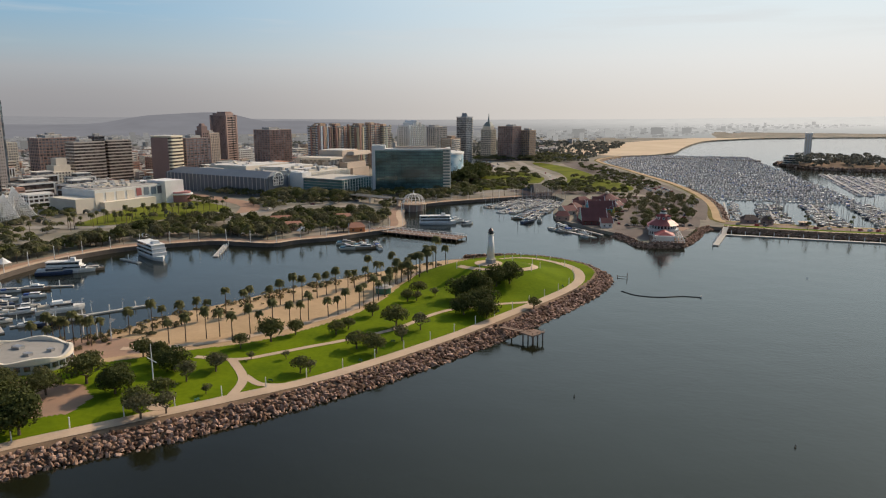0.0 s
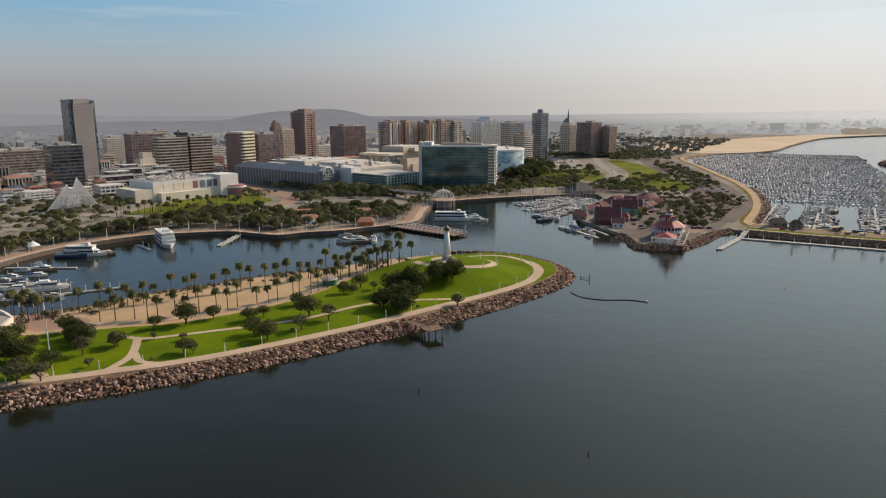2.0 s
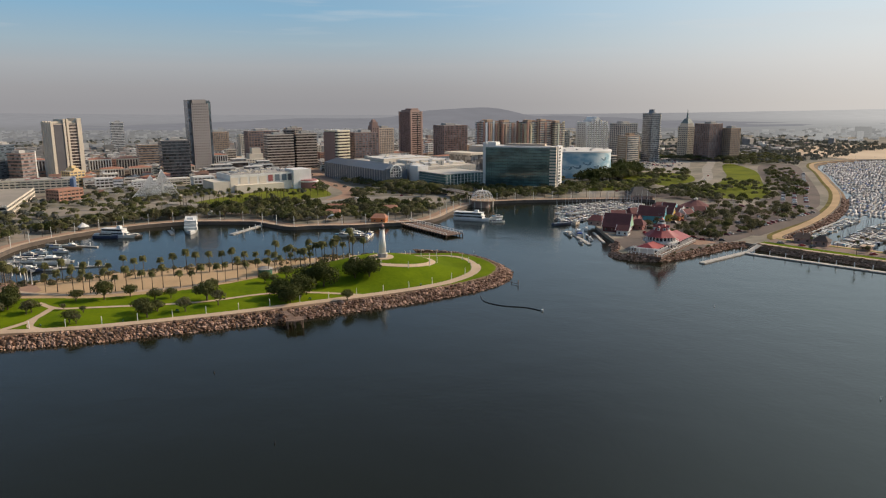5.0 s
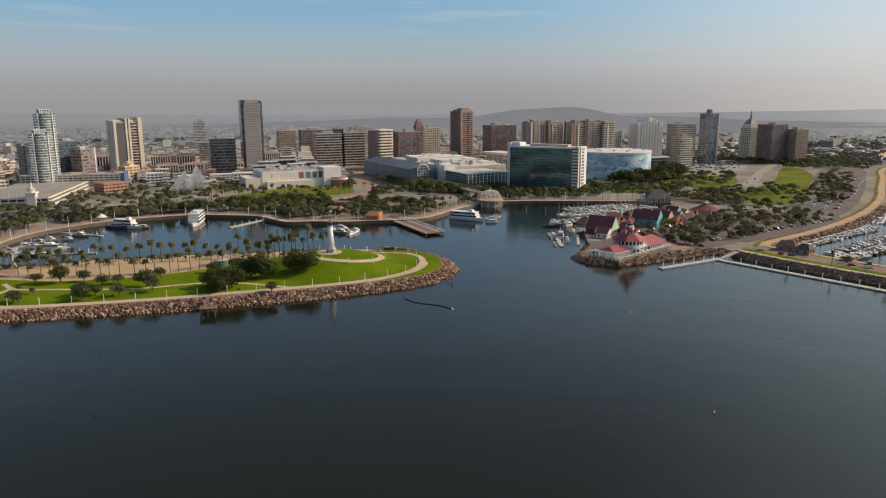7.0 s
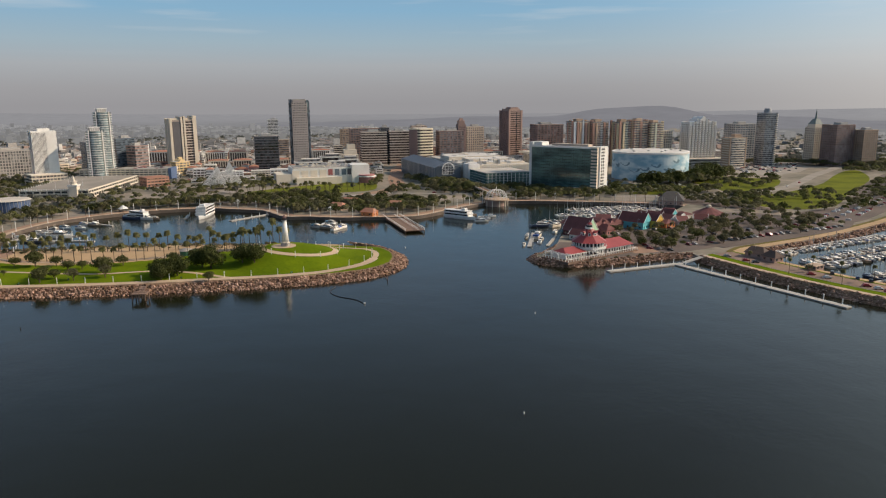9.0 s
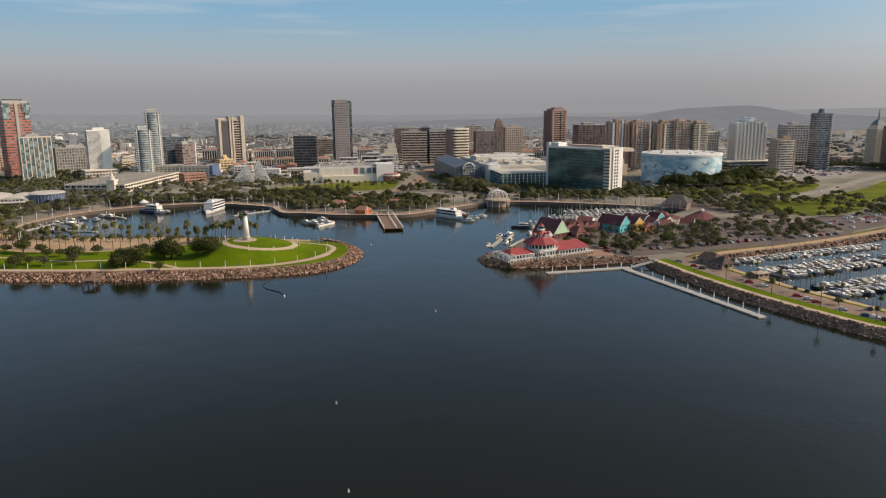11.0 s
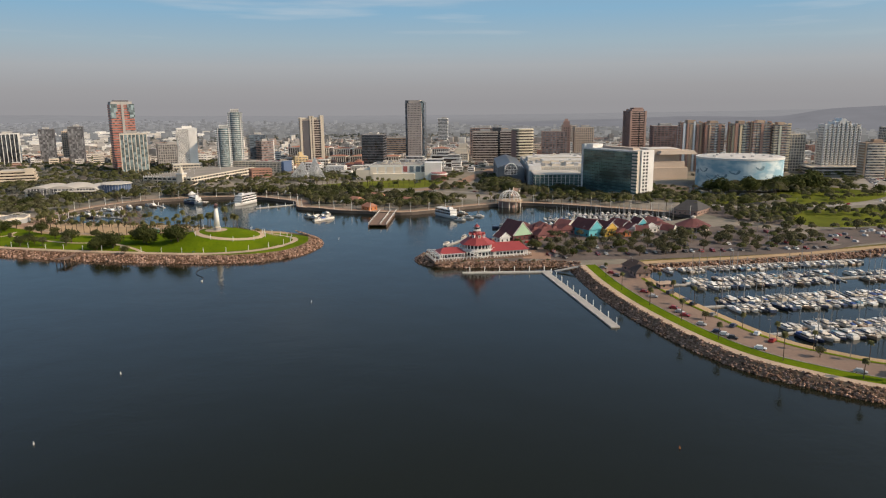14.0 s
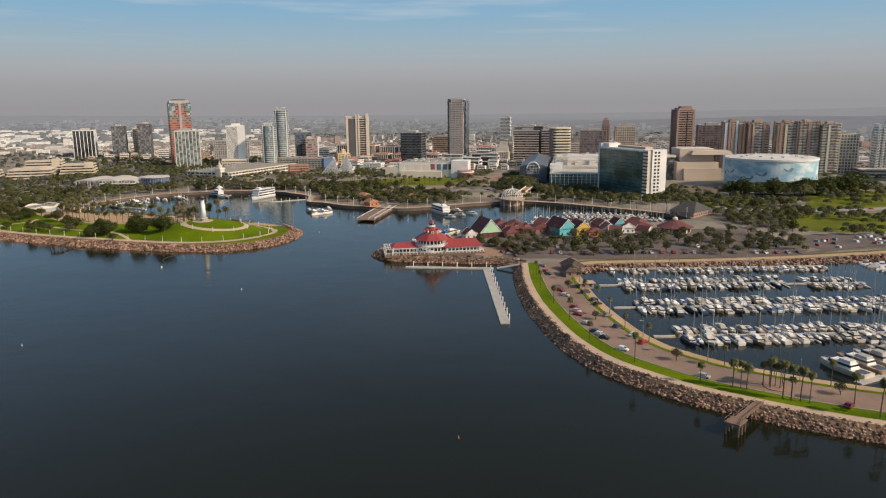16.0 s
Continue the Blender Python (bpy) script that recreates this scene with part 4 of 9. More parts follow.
TOWERS = (
    ("office_tower", "dark glass office block with a flat roof", -746, 570, 30, 37, 56, 13, DARKWALL, GLASSDARK, True, 0, GRID),
    ("office_tower", "brown office block with pale horizontal stripes", -796, 772, 24, 44, 56, 13, STRIPEWALL, BROWNGLASS, True, 0, GRID),
    ("office_tower", "second brown block with pale horizontal stripes", -784, 815, 22, 36, 57, 13, STRIPEWALL, BROWNGLASS, True, 0, GRID),
    ("office_tower", "dark glass lift core between striped blocks", -796, 793, 16, 16, 63, 15, DARKWALL, GLASSDARK, True, 0, GRID),
    ("office_tower", "red-brown brick office slab behind striped blocks", -872, 788, 30, 54, 60, 14, BROWNPANEL, OFFICEGLASS, True, 4.0, GRID),
    ("office_tower", "broad dark brown hotel block", -692, 866, 30, 42, 59, 15, DARKBRICK, OFFICEGLASS, True, 4.5, GRID),
    ("office_tower", "beige ribbed office block", -707, 922, 16, 32, 64, 16, BEIGE, OFFICEGLASS, True, 3.0, -0.15),
    ("apartment_block", "dark red brick apartment slab", -679, 1058, 40, 48, 66, 18, DARKBRICK, OFFICEGLASS, True, 5.0, GRID),
    ("apartment_block", "brown and grey apartment block", -352, 1400, 34, 34, 66, 18, DARKBRICK, OFFICEGLASS, True, 3.6, GRID),
    ("apartment_block", "stepped brown apartment wing", -322, 1424, 26, 26, 58, 16, TAN, OFFICEGLASS, True, 3.6, GRID),
    ("office_tower", "pale green ribbed bank tower", -750, 187, 20, 40, 63, 15, OFFWHITE, GLASSPALE, False, 4.5, GATE),
    ("office_tower", "dark bronze tower with notched corners", -985, -24, 24, 26, 65, 17, DARKWALL, OFFICEGLASS, False, 4.0, GATE),
    ("office_tower", "slim dark bronze tower", -985, 27, 24, 26, 69, 17, DARKWALL, OFFICEGLASS, False, 4.0, GATE),
    ("office_tower", "pale ribbed block between dark towers", -1012, 2, 16, 18, 60, 15, BEIGE, OFFICEGLASS, True, 3.0, GATE),
    ("office_tower", "dark tower with white upright ribs", -991, -96, 32, 40, 58, 15, WHITE, GLASSDARK, False, 5.0, GATE),
    ("office_tower", "dark blue glass block", -812, 372, 22, 28, 56, 14, BLUEFRAME, GLASSBLUE, True, 0, GATE),
    ("office_tower", "low blue glass block behind round towers", -806, 330, 20, 26, 52, 13, BLUEFRAME, GLASSBLUE, True, 0, GATE),
    ("office_tower", "pale distant tower standing alone", -1590, 825, 26, 28, 64, 16, WHITE, OFFICEGLASS, True, 0, GRID),
    ("office_tower", "tan office block with long window bands", -960, 640, 34, 60, 40, 10, TAN, OFFICEGLASS, True, 0, GRID),
    ("office_tower", "white hotel with deep window bands", -540, 1192, 28, 36, 56, 13, OFFWHITE, OFFICEGLASS, True, 3.2, GRID),
    ("apartment_block", "grey block behind the white tower", -486, 1330, 32, 40, 66, 17, GREYCON, GLASSBLUE, True, 4.0, GRID),
    ("office_tower", "brown county block with pale bands", -880, 226, 34, 64, 40, 9, GREYCON, OFFICEGLASS, True, 3.0, GATE),
    ("office_tower", "beige block standing in the far town", -1180, 1060, 26, 34, 52, 13, BEIGE, OFFICEGLASS, True, 3.0, GRID),
    ("office_tower", "tan block standing in the far town", -1240, 905, 26, 40, 46, 11, TAN, OFFICEGLASS, True, 3.0, GRID),
    ("office_tower", "white block standing in the far town", -1080, 880, 26, 30, 46, 11, OFFWHITE, OFFICEGLASS, True, 3.0, GRID),
)
for nm, lab, x, y, w, d, h, fl, wall, gl, bands, piers, rot in TOWERS:
    block(nm, lab, x, y, w, d, h, fl, wall, gl, None, bands, piers, 0.5, 1.6 if wall is STRIPEWALL else 1.3, rot)
bb = block("office_tower", "brown office block with a white end wall", -782, 388, 22, 22, 46, 11, DARKBRICK, OFFICEGLASS, None, True, 0, 0.5, 1.6, 0.5)
part("end_wall", Geo().box(1, 11.4, 0, 20, 1.6, 49), WHITE, bb)

# slim white slab: fine ribs on its broad side, blank end wall, wide podium
ws = thing("office_tower", "slim white ribbed office slab on a three-deck podium", "building", -752, 268, FLAT, 0.25)
ws.scale = (0.8, 0.74, 0.97)
part("core", Geo().box(0, 0, -0.3, 16, 40, 72), OFFICEGLASS, ws)
part("end_wall", Geo().box(0, 12.5, -0.3, 17.4, 17, 73.5), WHITE, ws)
g = Geo()
for i in range(13):
    for sx in (-1, 1):
        g.box(sx * 8.2, -19.6 + i * 1.9, 0, 1.0, 0.95, 73)
for i in range(8):
    g.box(8.8, 5.4 + i * 2.1, 0, 0.5, 0.7, 73)
for i in range(7):
    g.box(-7 + i * 2.3, -20.2, 0, 1.0, 0.6, 73)
joined(part("ribs", g, WHITE, ws))
part("parapet", Geo().box(0, 0, 71.6, 17.6, 42, 2.2), WHITE, ws)
part("plant_room", Geo().box(0, 2, 73.6, 9, 20, 3.4), WHITE, ws)
for k in range(4):
    part("podium_deck", Geo().box(10, -4, 1 + k * 4.4, 44, 60, 1.6), OFFWHITE, ws)
part("podium", Geo().box(10, -4, -0.3, 40, 56, 14), OFFICEGLASS, ws)
g = Geo()
for i in range(11):
    g.box(32, -33 + i * 5.8, 0, 0.8, 1.2, 14.5)
joined(part("podium_ribbing", g, OFFWHITE, ws))

# white stepped apartment tower: close upright bays, balconies, an arched middle
wa = thing("apartment_block", "white stepped apartment tower with rounded balcony bays", "building", -498, 1241, FLAT, GRID)
part("core", Geo().box(0, 0, -0.3, 26, 50, 72), WHITE, wa)
part("arched_crown", Geo().tube((-13.2, 0, 76), (14.2, 0, 76), 4.4, n=16), WHITE, wa)
part("upper_core", Geo().box(0, 0, 71, 24, 22, 5), WHITE, wa)
g, gw, gs = Geo(), Geo(), Geo()
for i, (yy, hh) in enumerate(((-24, 66), (-18, 72), (-12, 70), (-6, 76), (0, 72), (6, 76), (12, 70), (18, 73), (24, 66))):
    for sx in (-1, 1):
        g.box(sx * 13.4, yy, -0.3, 2.6, 3.0, hh)
        for j in range(int(hh / 3.6)):
            gw.box(sx * 14.75, yy, 1.2 + j * 3.6, 0.3, 1.5, 1.7)
            if i < 8:
                gs.box(sx * 13.4, yy + 3, 1.0 + j * 3.6, 1.9, 2.8, 0.9)
                gw.box(sx * 13.15, yy + 3, 1.9 + j * 3.6, 0.4, 2.4, 1.9)
for yy in (-26, 26):
    for j in range(19):
        for xx in (-8, -3, 3, 8):
            gw.box(xx, yy * 0.965, 1.2 + j * 3.6, 2.2, 0.6, 1.7)
joined(part("bay_relief", g, WHITE, wa))
joined(part("balcony_relief", gs, OFFWHITE, wa))
joined(part("fenestration", gw, OFFICEGLASS, wa))
for k in range(3):
    part("podium_deck", Geo().box(12, -6, 1 + k * 4.4, 44, 84, 1.6), OFFWHITE, wa)
part("podium", Geo().box(12, -6, -0.3, 40, 80, 9), OFFICEGLASS, wa)

# tan apartment house of rounded balcony tiers
tn = thing("apartment_block", "tan apartment house with rounded balcony tiers", "building", -420, 1236, FLAT, GRID)
part("core", Geo().box(0, 0, -0.3, 22, 30, 49), TAN, tn)
part("window_wall", Geo().box(0, 0, 0, 22.3, 26, 48), OFFICEGLASS, tn)
oval = [(12.5 * math.copysign(abs(math.cos(a)) ** 0.6, math.cos(a)), 17 * math.copysign(abs(math.sin(a)) ** 0.6, math.sin(a))) for a in np.linspace(0, 2 * math.pi, 25)[:-1]]
me = Geo().prism(oval, 0, 1.5, True).mesh("balcony", OFFWHITE)
for k in range(13):
    part("balcony", me, OFFWHITE, tn).location = (0, 0, 1 + k * 3.7)
part("plant_room", Geo().box(-2, 4, 49, 10, 12, 4), TAN, tn)

# slate-grey glass condominium tower with a pale balcony edge
sl = thing("apartment_block", "slate-grey glass condominium tower with a pale edge", "building", -417, 1308, FLAT, GRID)
sl.scale = (0.78, 0.78, 1.0)
part("glazing", Geo().box(0, 0, -0.3, 28, 28, 85), SLATEGLASS, sl)
g, gp = Geo(), Geo()
for k in range(25):
    g.box(0, 0, k * 3.4, 28.6, 28.6, 0.8)
    gp.box(12.5, 13, k * 3.4 + 0.6, 6, 4.6, 1.1)
joined(part("banding", g, SLATEWALL, sl))
joined(part("balcony_edge", gp, OFFWHITE, sl))
part("crown", Geo().box(0, 0, 85, 29, 29, 1.4), SLATEWALL, sl)
part("lantern", Geo().cyl(0, 0, 86, 93, 8, 6, n=20), SLATEWALL, sl)

# beige landmark tower: punched windows, dark glass flanks, recessed top
lm = thing("office_tower", "tall beige landmark tower with dark glass corners", "building", -828, 651, FLAT, -0.27)
lm.scale = (0.9, 0.86, 1.03)
part("core", Geo().box(0, 0, -0.3, 38, 28, 104), OFFICEGLASS, lm)
g = Geo()
for k in range(27):
    g.box(0, 0, k * 3.85, 39, 29, 2.1)
for i in range(10):
    g.box(19, -13.6 + i * 3.02, 0, 1.2, 1.5, 104)
    g.box(-19, -13.6 + i * 3.02, 0, 1.2, 1.5, 104)
for i in range(12):
    g.box(-18 + i * 3.3, 14, 0, 1.6, 1.2, 104)
joined(part("facade_grid", g, LANDMARK, lm))
for sy, hh in ((-1, 109), (1, 106)):
    part("flank_glazing", Geo().box(-2, sy * 16.6, 0, 33, 6, hh), SLATEGLASS, lm, "dark glass flank")
part("crown", Geo().box(0, 0, 104, 33, 24, 5), LANDMARK, lm)
part("top_glazing", Geo().box(3, 15.4, 88, 30, 4.6, 20), GLASSPALE, lm)
part("roof", Geo().box(0, 0, 108.9, 31, 22, 0.5), ROOFGREY, lm)

# red and black ribbed tower
rb = block("office_tower", "tall red granite tower with dark glass stripes", -812, 156, 26, 36, 108, 27, REDPANEL, OFFICEGLASS, None, True, 0, 0.5, 2.0, 0.45, crown=((0.9, 0.92, 5),))
for sy in (-1, 1):
    part("corner_glazing", Geo().box(12, sy * 14.5, 88, 4, 8, 22), GLASSPALE, rb)
    part("corner_glazing", Geo().box(12.6, sy * 10.2, 98, 3, 5, 12), GLASSPALE, rb)
part("centre_fin", Geo().box(13.4, 0, 0, 1.2, 4, 110), GREYCON, rb)
part("cap", Geo().box(0, 0, 113, 16, 22, 3), DARKWALL, rb)
# red-brown tower: banded lit side, unlit side painted darker with close ribs, stepped crown
rt = thing("office_tower", "red-brown granite tower with a stepped crown", "building", -762, 1037, FLAT, 0.0)
rt.scale = (0.84, 0.84, 1.0)
part("glazing", Geo().box(0, 0, -0.3, 36, 32, 90), BROWNGLASS, rt)
g, gd = Geo(), Geo()
for k in range(23):
    g.box(1.5, 2, k * 3.95, 36, 31, 1.9)
for i in range(12):
    gd.box(-16.5 + i * 2.7, -15.8, 0, 1.7, 1.2, 90)
joined(part("banding", g, BROWNPANEL, rt))
joined(part("side_ribbing", gd, DARKBRICK, rt))
for sx, sy in ((18, -15.5), (18, 16.5), (-17, -15.5)):
    part("corner_pier", Geo().box(sx, sy, 0, 4, 4, 91), BROWNPANEL, rt)
part("recess", Geo().box(19.2, 3, 0, 1.0, 2.0, 88), GLASSDARK, rt)
part("crown", Geo().box(0, 1, 90, 30, 27, 4), BROWNPANEL, rt)
part("upper_crown", Geo().box(2, 3, 94, 20, 20, 2.4), DARKBRICK, rt)
# rounded cream office tower: bright tiers, unlit side darkened by an added screen
rs = thing("office_tower", "rounded cream office tower with dark window stripes", "building", -690, 811, FLAT, 0.0)
oval = [(19 * math.copysign(abs(math.cos(a)) ** 0.35, math.cos(a)), 16.5 * math.copysign(abs(math.sin(a)) ** 0.35, math.sin(a))) for a in np.linspace(0, 2 * math.pi, 41)[:-1]]
rs.scale = (0.92, 0.92, 1.0)
part("glazing", Geo().prism([(0.96 * x, 0.96 * y) for x, y in oval], 0, 64), BROWNGLASS, rs)
me = Geo().prism(oval, 0, 2.2, True).mesh("floor_band", CREAM)
for k in range(14):
    part("floor_band", me, CREAM, rs).location = (0, 0, 3 + k * 4.6)
part("roof", Geo().prism([(0.9 * x, 0.9 * y) for x, y in oval], 63, 65.2, True), ROOFWHITE, rs)
part("side_screen", Geo().box(0, -16.4, 0, 30, 1.4, 62), DARKBRICK, rs)
# tower beside the brown hotel: dark shaft with a stepped top
st = thing("hotel_tower", "dark stone hotel tower with a stepped top", "building", -688, 885, FLAT, GRID)
part("shaft", Geo().box(0, 0, 0, 15, 13, 70), DARKBRICK, st)
part("upper_shaft", Geo().box(0, 0, 70, 11, 10, 6), DARKBRICK, st)
part("cap", Geo().box(0, 0, 76, 8, 7, 4, 0, 0.6), DARKBRICK, st)
g = Geo()
for k in range(16):
    for yy in (-3.5, 0, 3.5):
        g.box(7.5, yy, 4 + k * 4, 0.3, 1.4, 2)
joined(part("fenestration", g, GLASSDARK, st))
# square tower with pale piers and dark recessed faces
tw = thing("office_tower", "dark square tower with tall beige piers", "building", -864, 465, FLAT, 0.1)
tw.scale = (0.8, 0.84, 0.96)
part("glazing", Geo().box(0, 0, 0, 34, 46, 84), BROWNGLASS, tw)
me = Geo().box(0, 0, 0, 34.8, 46.5, 1.3).mesh("floor_band", STRIPEWALL)
for k in range(19):
    part("floor_band", me, STRIPEWALL, tw).location = (0, 0, 3 + k * 4.4)
part("dark_face", Geo().box(0, -11.5, 0, 35.6, 15, 82), DARKWALL, tw)
for yy, hh, wd in ((-22.6, 86, 4.4), (-2.8, 90, 3.4), (2.6, 90, 3.4), (21.4, 91, 7)):
    part("pier", Geo().box(0, yy, 0, 38, wd, hh), PIERBEIGE, tw)
for xx in (-12, 0, 12):
    part("side_pier", Geo().box(xx, 0, 0, 5, 51, 87), PIERBEIGE, tw)
# two white condominium towers: rounded glass fronts between white balcony stacks
for x, y, h, lab in ((-766, 344, 97, "tall white condominium tower with a rounded glass front"), (-724, 330, 72, "shorter white condominium tower with a rounded glass front")):
    cd = thing("condominium_tower", lab, "building", x, y, FLAT, 0.1, "white condominium towers")
    cd.scale = (0.8, 0.8, 0.98)
    plan = [(13 * math.cos(a), 10.5 * math.copysign(abs(math.sin(a)) ** 0.7, math.sin(a))) for a in np.linspace(0, 2 * math.pi, 29)[:-1]]
    part("glazing", Geo().prism(plan, 0, h), CONDOGLASS, cd)
    part("core", Geo().box(-5, 0, 0, 18, 25, h - 1), WHITE, cd)
    fl = round(h / 3.3)
    slabs, g = Geo(), Geo()
    for k in range(fl):
        z = k * h / fl
        slabs.prism([(1.05 * px, 1.05 * py) for px, py in plan], z, z + 0.45)
        for yy in (-12.4, 12.4):
            slabs.box(3.5, yy, z, 9, 4.6, 1.15)
            g.box(-5, yy * 1.015, z + 1.2, 10, 0.4, 1.6)
            g.box(3.5, yy * 0.98, z + 1.15, 7, 3.8, 2.1)
    joined(part("balcony_relief", slabs, WHITE, cd))
    joined(part("fenestration", g, CONDOGLASS, cd))
    for yy in (-10.6, 10.6):
        part("pier", Geo().box(8.4, yy, 0, 1.4, 1.6, h + 1), WHITE, cd)
    part("crown", Geo().box(-1, 0, h, 14, 15, 4.5), GREYCON, cd)
    part("crown_slab", Geo().box(-1, 0, h + 4.5, 16, 17, 0.9), WHITE, cd)
    g = Geo()
    for i in range(5):
        g.box(6.1, -7 + i * 3.5, h, 1.0, 0.8, 4.6)
    joined(part("crown_screen", g, WHITE, cd))
# spire tower
sp = block("spire_tower", "old cream apartment tower with a grey-green copper spire", -398, 1409, 24, 20, 60, 16, OFFWHITE, OFFICEGLASS, None, True, 3.5, 0.5, 1.3, GRID, crown=())
COPPER = surface("grey_green_copper", (0.24, 0.28, 0.26), (0.18, 0.21, 0.20), scale=0.2, rough=0.7)
part("shoulder", Geo().box(0, 0, 60.5, 18, 16, 6), OFFWHITE, sp)
part("mansard", Geo().box(0, 0, 66, 18, 16, 9, 0, 0.4), COPPER, sp)
part("spire", Geo().cyl(0, 0, 74, 92, 2.2, 0.25, n=8), COPPER, sp)

# glass hotel on the lagoon
hl = thing("glass_hotel", "long teal-glass hotel with a white end wall", "building", -330.5, 824, FLAT, 0.36)
part("glazing", Geo().box(-2, 0, 0, 86, 22, 51), GLASSTEAL, hl)
me = Geo().box(0, 0, 0, 86.3, 22.3, 0.4).mesh("floor_line", GLASSDARK)
for k in range(1, 14):
    part("floor_line", me, OFFICEGLASS, hl).location = (-2, 0, k * 3.7)
me = Geo().box(0, 0, 0, 0.2, 22.2, 51).mesh("mullion", GLASSDARK)
for k in range(29):
    part("mullion", me, GLASSDARK, hl).location = (-43 + k * 3, 0, 0)
part("end_wall", Geo().box(44.5, 2, 0, 6, 19, 53.5), WHITE, hl, "white end wall with window slots")
part("end_corner", Geo().box(42, -10, 0, 8, 5, 53), OFFWHITE, hl, "louvred white corner bay")
me = Geo().box(0, 0, 0, 0.3, 2.6, 2.1).mesh("window", GLASSDARK)
for k in range(14):
    for yy in (-3.5, 1.0):
        part("window", me, GLASSDARK, hl).location = (47.6, yy, 1.3 + k * 3.7)
me = Geo().box(0, 0, 0, 8.2, 0.4, 1.5).mesh("louvre", GLASSTEAL)
for k in range(14):
    part("louvre", me, GLASSTEAL, hl).location = (42, -12.45, 1.5 + k * 3.7)
part("far_end_wall", Geo().box(-46.5, 1, 0, 5, 23, 57), WHITE, hl)
part("lift_house", Geo().box(-40, 1, 51, 14, 16, 6), WHITE, hl)
part("cornice", Geo().box(-1, 0, 51, 92, 24, 1.4), WHITE, hl)
part("roof", Geo().box(-2, 0, 52.4, 84, 20, 0.5), ROOFWHITE, hl)
part("plant_room", Geo().box(4, 2, 52.8, 50, 10, 2.6), BEIGE, hl)
part("porch", Geo().box(30, -16, 0, 40, 12, 4.5), OFFWHITE, hl)

# round arena with a sea mural
ax_, ay_, ar = -378, 1010, 52
MURAL = surface("sea_mural", (0.68, 0.78, 0.80), (0.30, 0.50, 0.60), scale=0.045, rough=0.7, fine=0.12, contrast=2.5, streak=2.0)
ar_t = thing("arena", "round arena wrapped in a pale blue sea mural", "building", ax_, ay_, FLAT)
part("wall", Geo().cyl(0, 0, 0, 35, ar, n=72), MURAL, ar_t, "pale blue mural of sea and whales")
part("rim", Geo().cyl(0, 0, 35, 37.5, ar + 0.8, n=72), WHITE, ar_t)
part("roof", Geo().cyl(0, 0, 37.4, 38.4, ar - 2, ar - 8, n=64).cyl(0, 0, 38.3, 39.2, ar - 8, 8, n=64), ROOFWHITE, ar_t)
for i in range(14):
    a = 0.45 * i
    part("rooftop_unit", Geo().box((28 + 14 * (i % 2)) * math.cos(a), (28 + 14 * (i % 2)) * math.sin(a), 38.4, 3, 2.4, 1.5), METAL, ar_t)
rng = random.Random(5)
WHALE = surface("grey_blue_whale_paint", (0.20, 0.31, 0.37), (0.15, 0.25, 0.30), scale=0.2, rough=0.7)
for i in range(16):
    a0, wd, zc = -2.6 + i * 0.28, rng.uniform(0.09, 0.17), rng.uniform(12, 27)
    g, n = Geo(), 12
    vs = [((ar + 0.12) * math.cos(a0 + wd * math.cos(u)), (ar + 0.12) * math.sin(a0 + wd * math.cos(u)), zc + 2.4 * math.sin(u) * (1 + 0.5 * math.cos(u)) + 1.6 * math.cos(u) ** 2) for u in np.linspace(0, 2 * math.pi, n + 1)[:-1]]
    part("painted_whale", g.add(vs, [tuple(range(n))]), WHALE, ar_t)

# theatre and convention halls
tb = thing("theatre", "beige windowless theatre with a stage tower", "building", -500, 958, FLAT, -0.05)
part("hall", Geo().box(0, 0, 0, 56, 56, 24), BEIGE, tb)
part("stage_tower", Geo().box(-4, 2, 24, 40, 46, 17), BEIGE, tb)
part("flared_roof", Geo().box(14, 18, 34, 30, 56, 5, 0, 0.86), BEIGE, tb)
part("roof", Geo().box(-4, 2, 41, 38, 44, 0.6), ROOFWHITE, tb)
part("canopy_roof", Geo().box(-8, -44, 30, 56, 34, 3), OFFWHITE, tb)
part("lobby_glazing", Geo().box(-8, -42, 0, 46, 28, 30), OFFICEGLASS, tb)
part("side_wing", Geo().box(24, 6, 0, 16, 50, 16), BEIGE, tb)
cv = thing("convention_hall", "long convention hall with white roofs and a glazed front wing", "building", -530, 818, FLAT, -0.204)
part("hall", Geo().box(0, 0, 0, 190, 94, 23), OFFWHITE, cv)
part("roof", Geo().box(0, 0, 23, 187, 91, 0.8), PALEROOF, cv)
g = Geo()
for i in range(32):
    g.box(-93 + i * 6, -47.2, 0, 0.8, 0.5, 23)
    g.box(95.2, -46 + i * 2.95, 0, 0.5, 0.4, 23)
joined(part("wall_ribbing", g, WHITE, cv))
for bx, by, bw, bd, bh in ((-66, 6, 38, 70, 3.5), (-22, -2, 40, 80, 5), (24, 8, 40, 66, 4), (66, 12, 30, 56, 2.6), (72, -34, 30, 18, 2.2)):
    part("upper_hall", Geo().box(bx, by, 23.4, bw, bd, bh), OFFWHITE, cv)
    part("upper_roof", Geo().box(bx, by, 23.4 + bh, bw - 1.5, bd - 1.5, 0.5), ROOFWHITE, cv)
for i in range(40):
    part("rooftop_unit", Geo().box(rng.uniform(-88, 88), rng.uniform(-42, 42), 23.7, rng.uniform(2, 7), rng.uniform(2, 6), rng.uniform(2, 6.5)), METAL if i % 3 else OFFWHITE, cv)
part("stair_block", Geo().box(88, -40, 0, 20, 16, 25.7), WHITE, cv)
part("glass_front", Geo().box(126, -16, 0, 62, 60, 19), GLASSTEAL, cv, "stepped teal glass wing")
